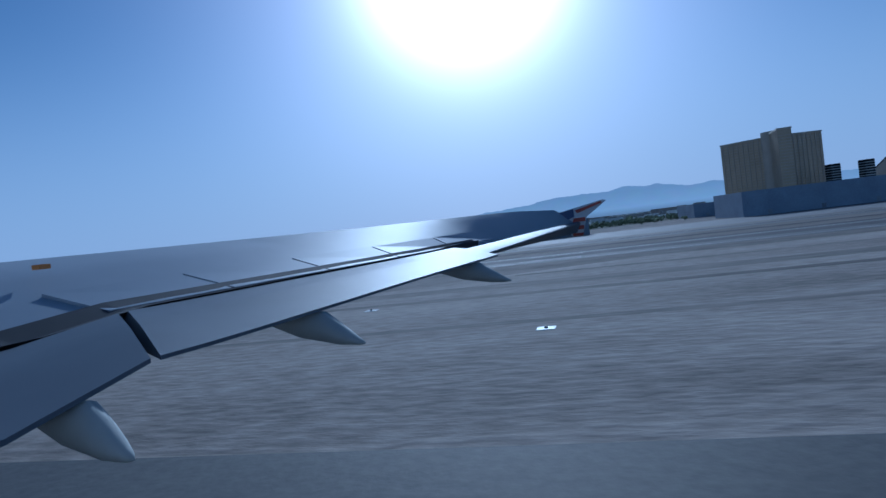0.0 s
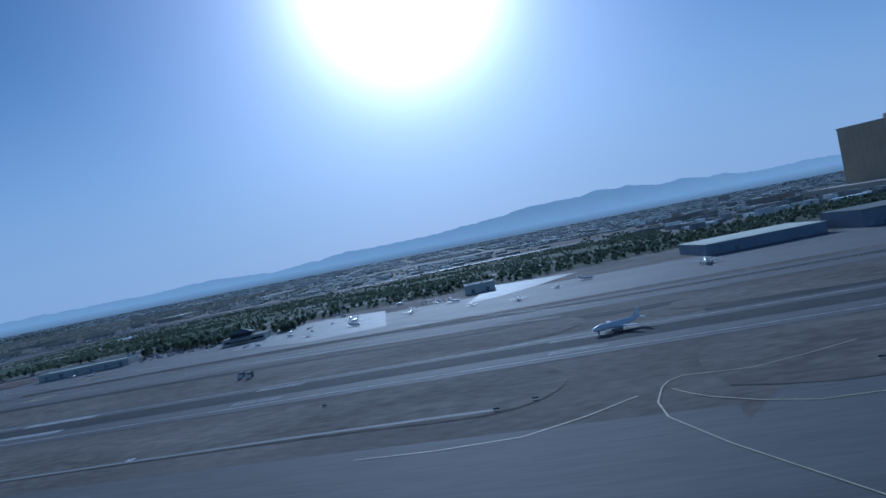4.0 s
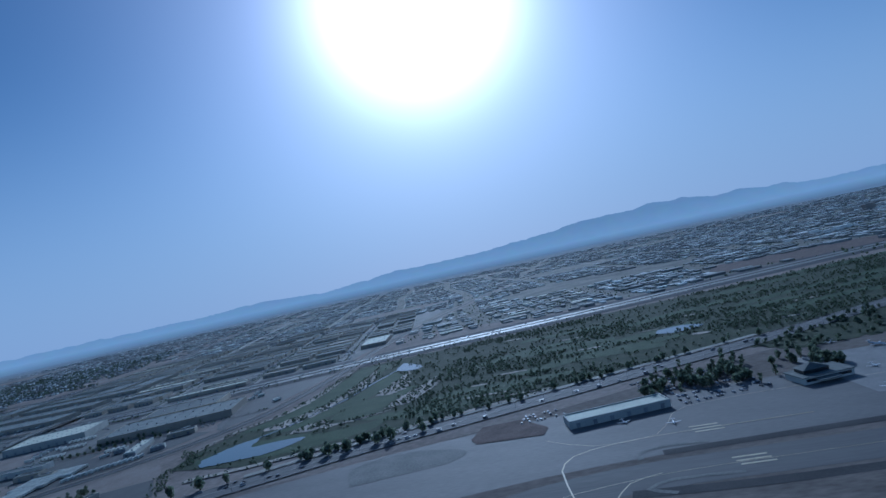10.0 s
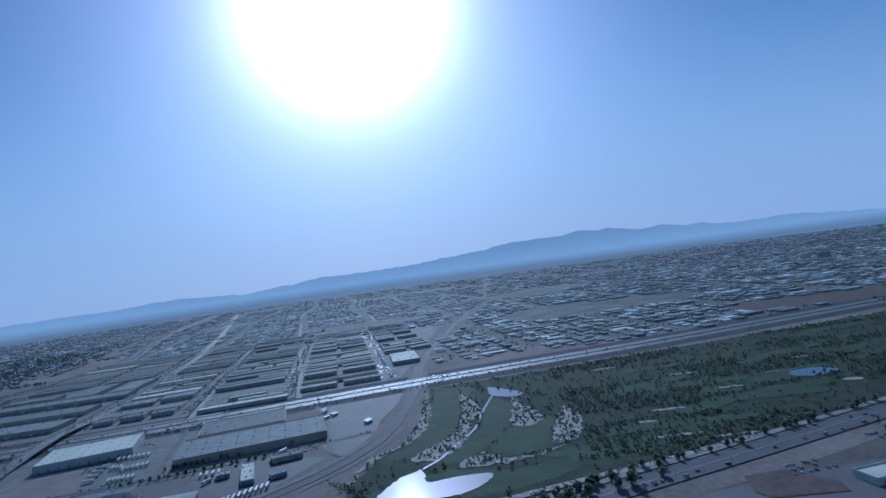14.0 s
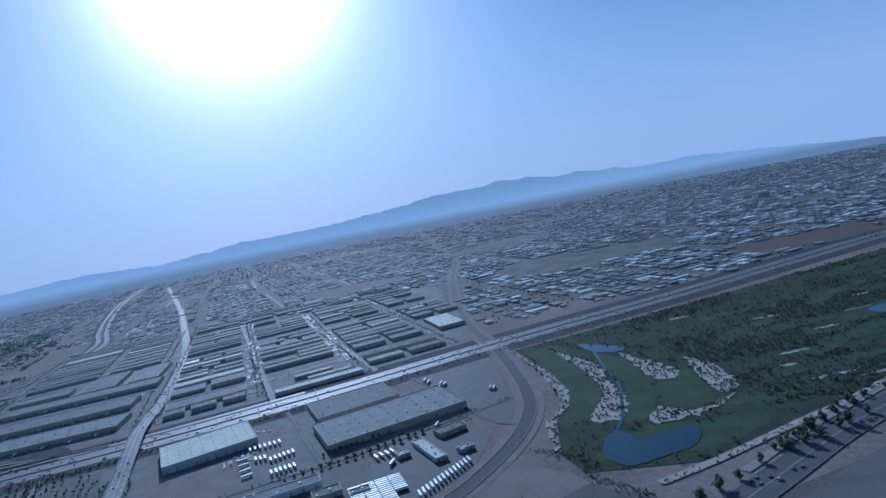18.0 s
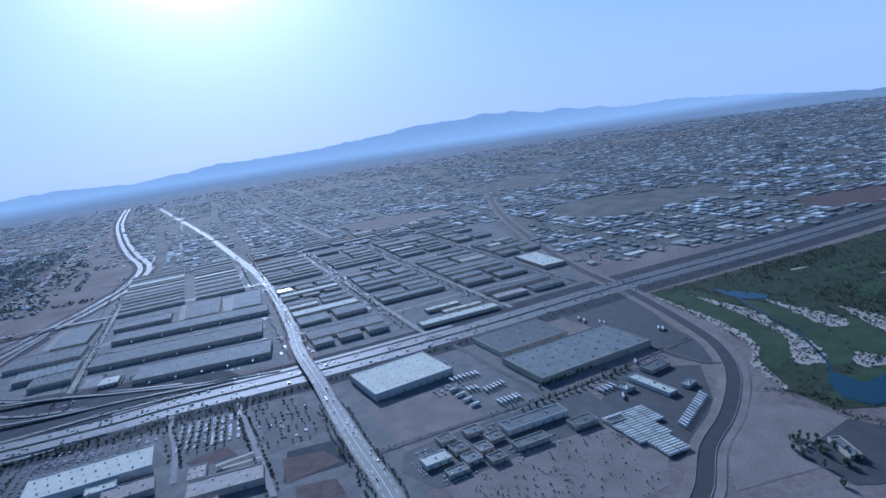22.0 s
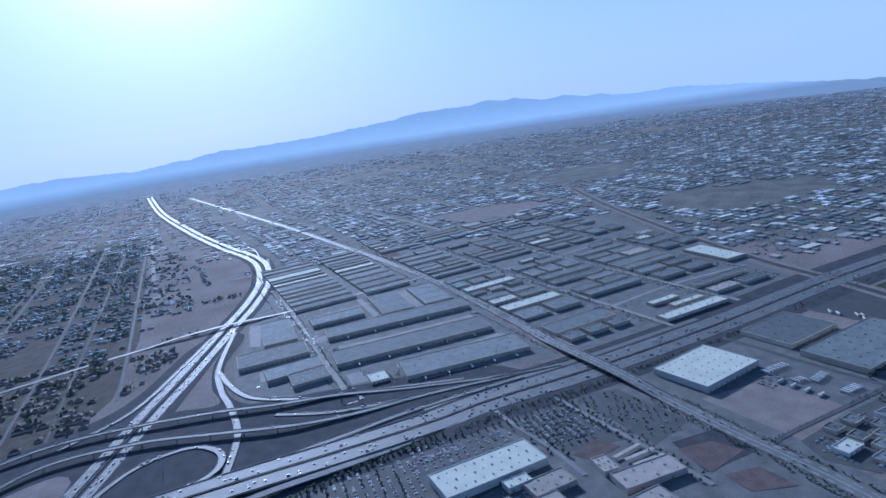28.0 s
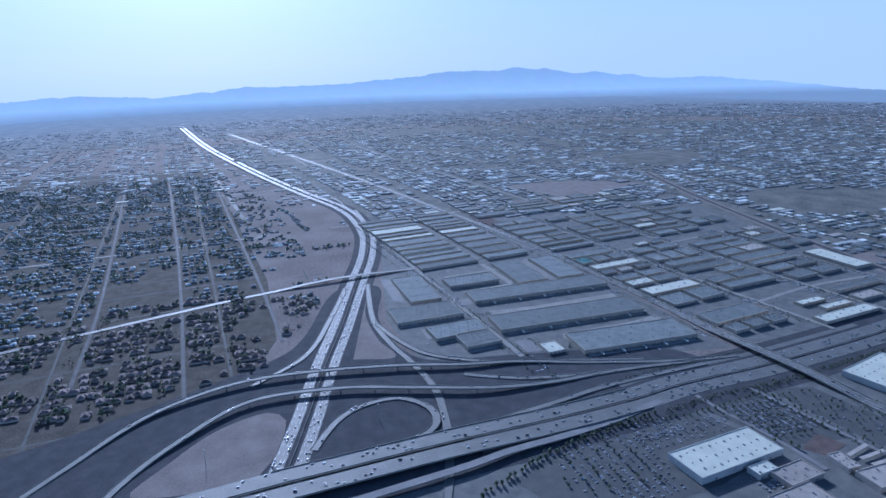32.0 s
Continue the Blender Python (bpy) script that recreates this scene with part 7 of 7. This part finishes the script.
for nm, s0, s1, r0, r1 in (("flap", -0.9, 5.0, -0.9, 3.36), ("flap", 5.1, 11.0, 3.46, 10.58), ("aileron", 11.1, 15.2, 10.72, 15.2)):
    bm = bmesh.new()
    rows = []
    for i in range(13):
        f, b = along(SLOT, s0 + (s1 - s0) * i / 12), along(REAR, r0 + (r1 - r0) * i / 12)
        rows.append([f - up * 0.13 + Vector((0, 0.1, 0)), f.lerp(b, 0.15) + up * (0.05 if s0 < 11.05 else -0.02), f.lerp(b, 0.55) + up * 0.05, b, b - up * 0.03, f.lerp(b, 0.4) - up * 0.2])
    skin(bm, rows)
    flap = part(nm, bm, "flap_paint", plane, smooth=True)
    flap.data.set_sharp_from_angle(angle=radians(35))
# dark sheet laid over the flap gap to paint its shade
bm = bmesh.new()
skin(bm, [[along(SLOT, x).lerp(along(LEAD, x), 0.085) + up * 0.06, along(SLOT, x) + up * 0.012, along(SLOT, x).lerp(along(REAR, x), 0.16 if x < 11 else 0.05) + up * 0.07, along(SLOT, x) - up * 0.08] for x in [-0.9 + i * 1.0 for i in range(14)]])
part("flap_slot", bm, "slot_shade", plane, "dark sheet painting the shade in the slot ahead of the flaps")
for x0, x1 in ((5.0, 6.4), (6.45, 8.0), (8.05, 9.6), (9.65, 11.2), (11.25, 12.8)):
    bm = bmesh.new()
    rows = []
    for x in (x0, x1):
        a, b = along(LEAD, x), along(SLOT, x)
        rows.append([a.lerp(b, 0.72) + up * 0.105, a.lerp(b, 0.98) + up * 0.03, a.lerp(b, 0.98) + up * 0.0, a.lerp(b, 0.72) + up * 0.06])
    skin(bm, rows)
    part("spoiler", bm, "wing_paint", wing)
# deep canoes that drop aft of the lowered flaps: place, half width, length factor
for x, w, long in ((2.82, 0.11, 1.0), (5.54, 0.14, 1.55), (9.72, 0.15, 1.9)):
    f, b = along(SLOT, x), along(REAR, x)
    rows = []
    bm = bmesh.new()
    for u, ww in ((0.55, 0.2), (0.34, 0.8), (0.16, 1.0), (0.0, 1.0), (-0.08, 0.9), (-0.16, 0.65), (-0.21, 0.4), (-0.24, 0.1)):
        roof = b.z - 0.04 + (f.z - b.z) * min(1, u * long / (f.y - b.y)) if u > 0 else b.z - 0.04 + 0.32 * u / 0.24
        keel = b.z + float(np.interp(u, (-0.24, -0.21, -0.08, 0.16, 0.34, 0.55), (-0.375, -0.385, -0.37, -0.28, -0.15, -0.06)))
        c, hh = (roof + keel) / 2, max(0.012, (roof - keel) / 2)
        rows.append([Vector((x + w * ww * math.cos(q), b.y + u * long, c + hh * math.sin(q))) for q in (i * math.tau / 12 for i in range(12))])
    skin(bm, rows)
    part("flap_track_fairing", bm, "fairing", plane, "pale canoe-shaped flap track fairing", smooth=True)
bm = bmesh.new()
FENCE = [(15.3, 1.25, 0.27), (15.35, 0.1, 0.48), (15.35, 0.02, 0.45), (15.33, 0.5, 0.12), (15.33, 0.62, -0.3), (15.33, 0.85, -0.32)]
slab(bm, [EYE0 + Vector(p) * K for p in FENCE], 0.02, (1, 0, 0))
fence = part("wingtip_fence", bm, "flag_white", plane, "wingtip fence painted with red and white stripes")
for nm, mt, pts in (("stripe", "red", [(0.75, 0.30), (0.15, 0.45), (0.12, 0.41), (0.7, 0.23)]), ("stripe", "red", [(0.8, 0.12), (0.53, 0.12), (0.53, 0.03), (0.82, 0.03)]), ("stripe", "red", [(0.84, -0.06), (0.57, -0.06), (0.58, -0.15), (0.85, -0.15)]),
                    ("stripe", "red", [(0.85, -0.23), (0.6, -0.23), (0.62, -0.3), (0.85, -0.3)]), ("blue_field", "flag_blue", [(1.2, 0.27), (0.78, 0.34), (0.78, 0.15), (0.95, 0.1)])):
    bm = bmesh.new()
    slab(bm, [EYE0 + Vector((15.29, y, z)) * K for y, z in pts], 0.026, (1, 0, 0))
    part(nm, bm, mt, fence)
bm = bmesh.new()
box(bm, *(EYE0 + Vector((5.35, 5.7, 0.25)) * K), 0.055, 0.04, 0.02)
part("rope_hook", bm, "orange", wing, "small orange mark on the wing")
bm = bmesh.new()
F0 = EYE0 + Vector((-3.1, 0, -0.3)) * K
loft(bm, [((F0.x, F0.y + y * K, F0.z + z * K), r * K, r * K) for y, z, r in ((22, 0.6, 0.15), (20.5, 0.7, 1.1), (18, 0.9, 1.75), (14, 0.8, 1.97), (-6, -0.6, 1.97), (-11, -0.6, 1.3), (-15, -0.2, 0.3))])
part("fuselage", bm, "plane_white", plane, smooth=True)
bm = bmesh.new()
slab(bm, [F0 + Vector(p) * K for p in ((0, -8, 1.2), (0, -13.5, 7), (0, -15.6, 7), (0, -14, 1))], 0.12, (1, 0, 0))
part("fin", bm, "flag_blue", plane)
for s in (-1, 1):
    bm = bmesh.new()
    slab(bm, [F0 + Vector(p) * K for p in ((0, -10.5, 0.7), (s * 6.2, -14, 1.2), (s * 6.2, -15.4, 1.2), (0, -14, 0.6))], 0.1, (0, 0, 1))
    part("tailplane", bm, "plane_white", plane)
bm = bmesh.new()
slab(bm, [F0 + Vector(p) * K for p in ((-1, 10.6, 0), (-14, 3, 0.9), (-14, 1.4, 0.7), (-6, 3, -0.2), (-1, 2.8, -0.5))], 0.12, (0, 0, 1))
part("far_wing", bm, "wing_paint", plane)
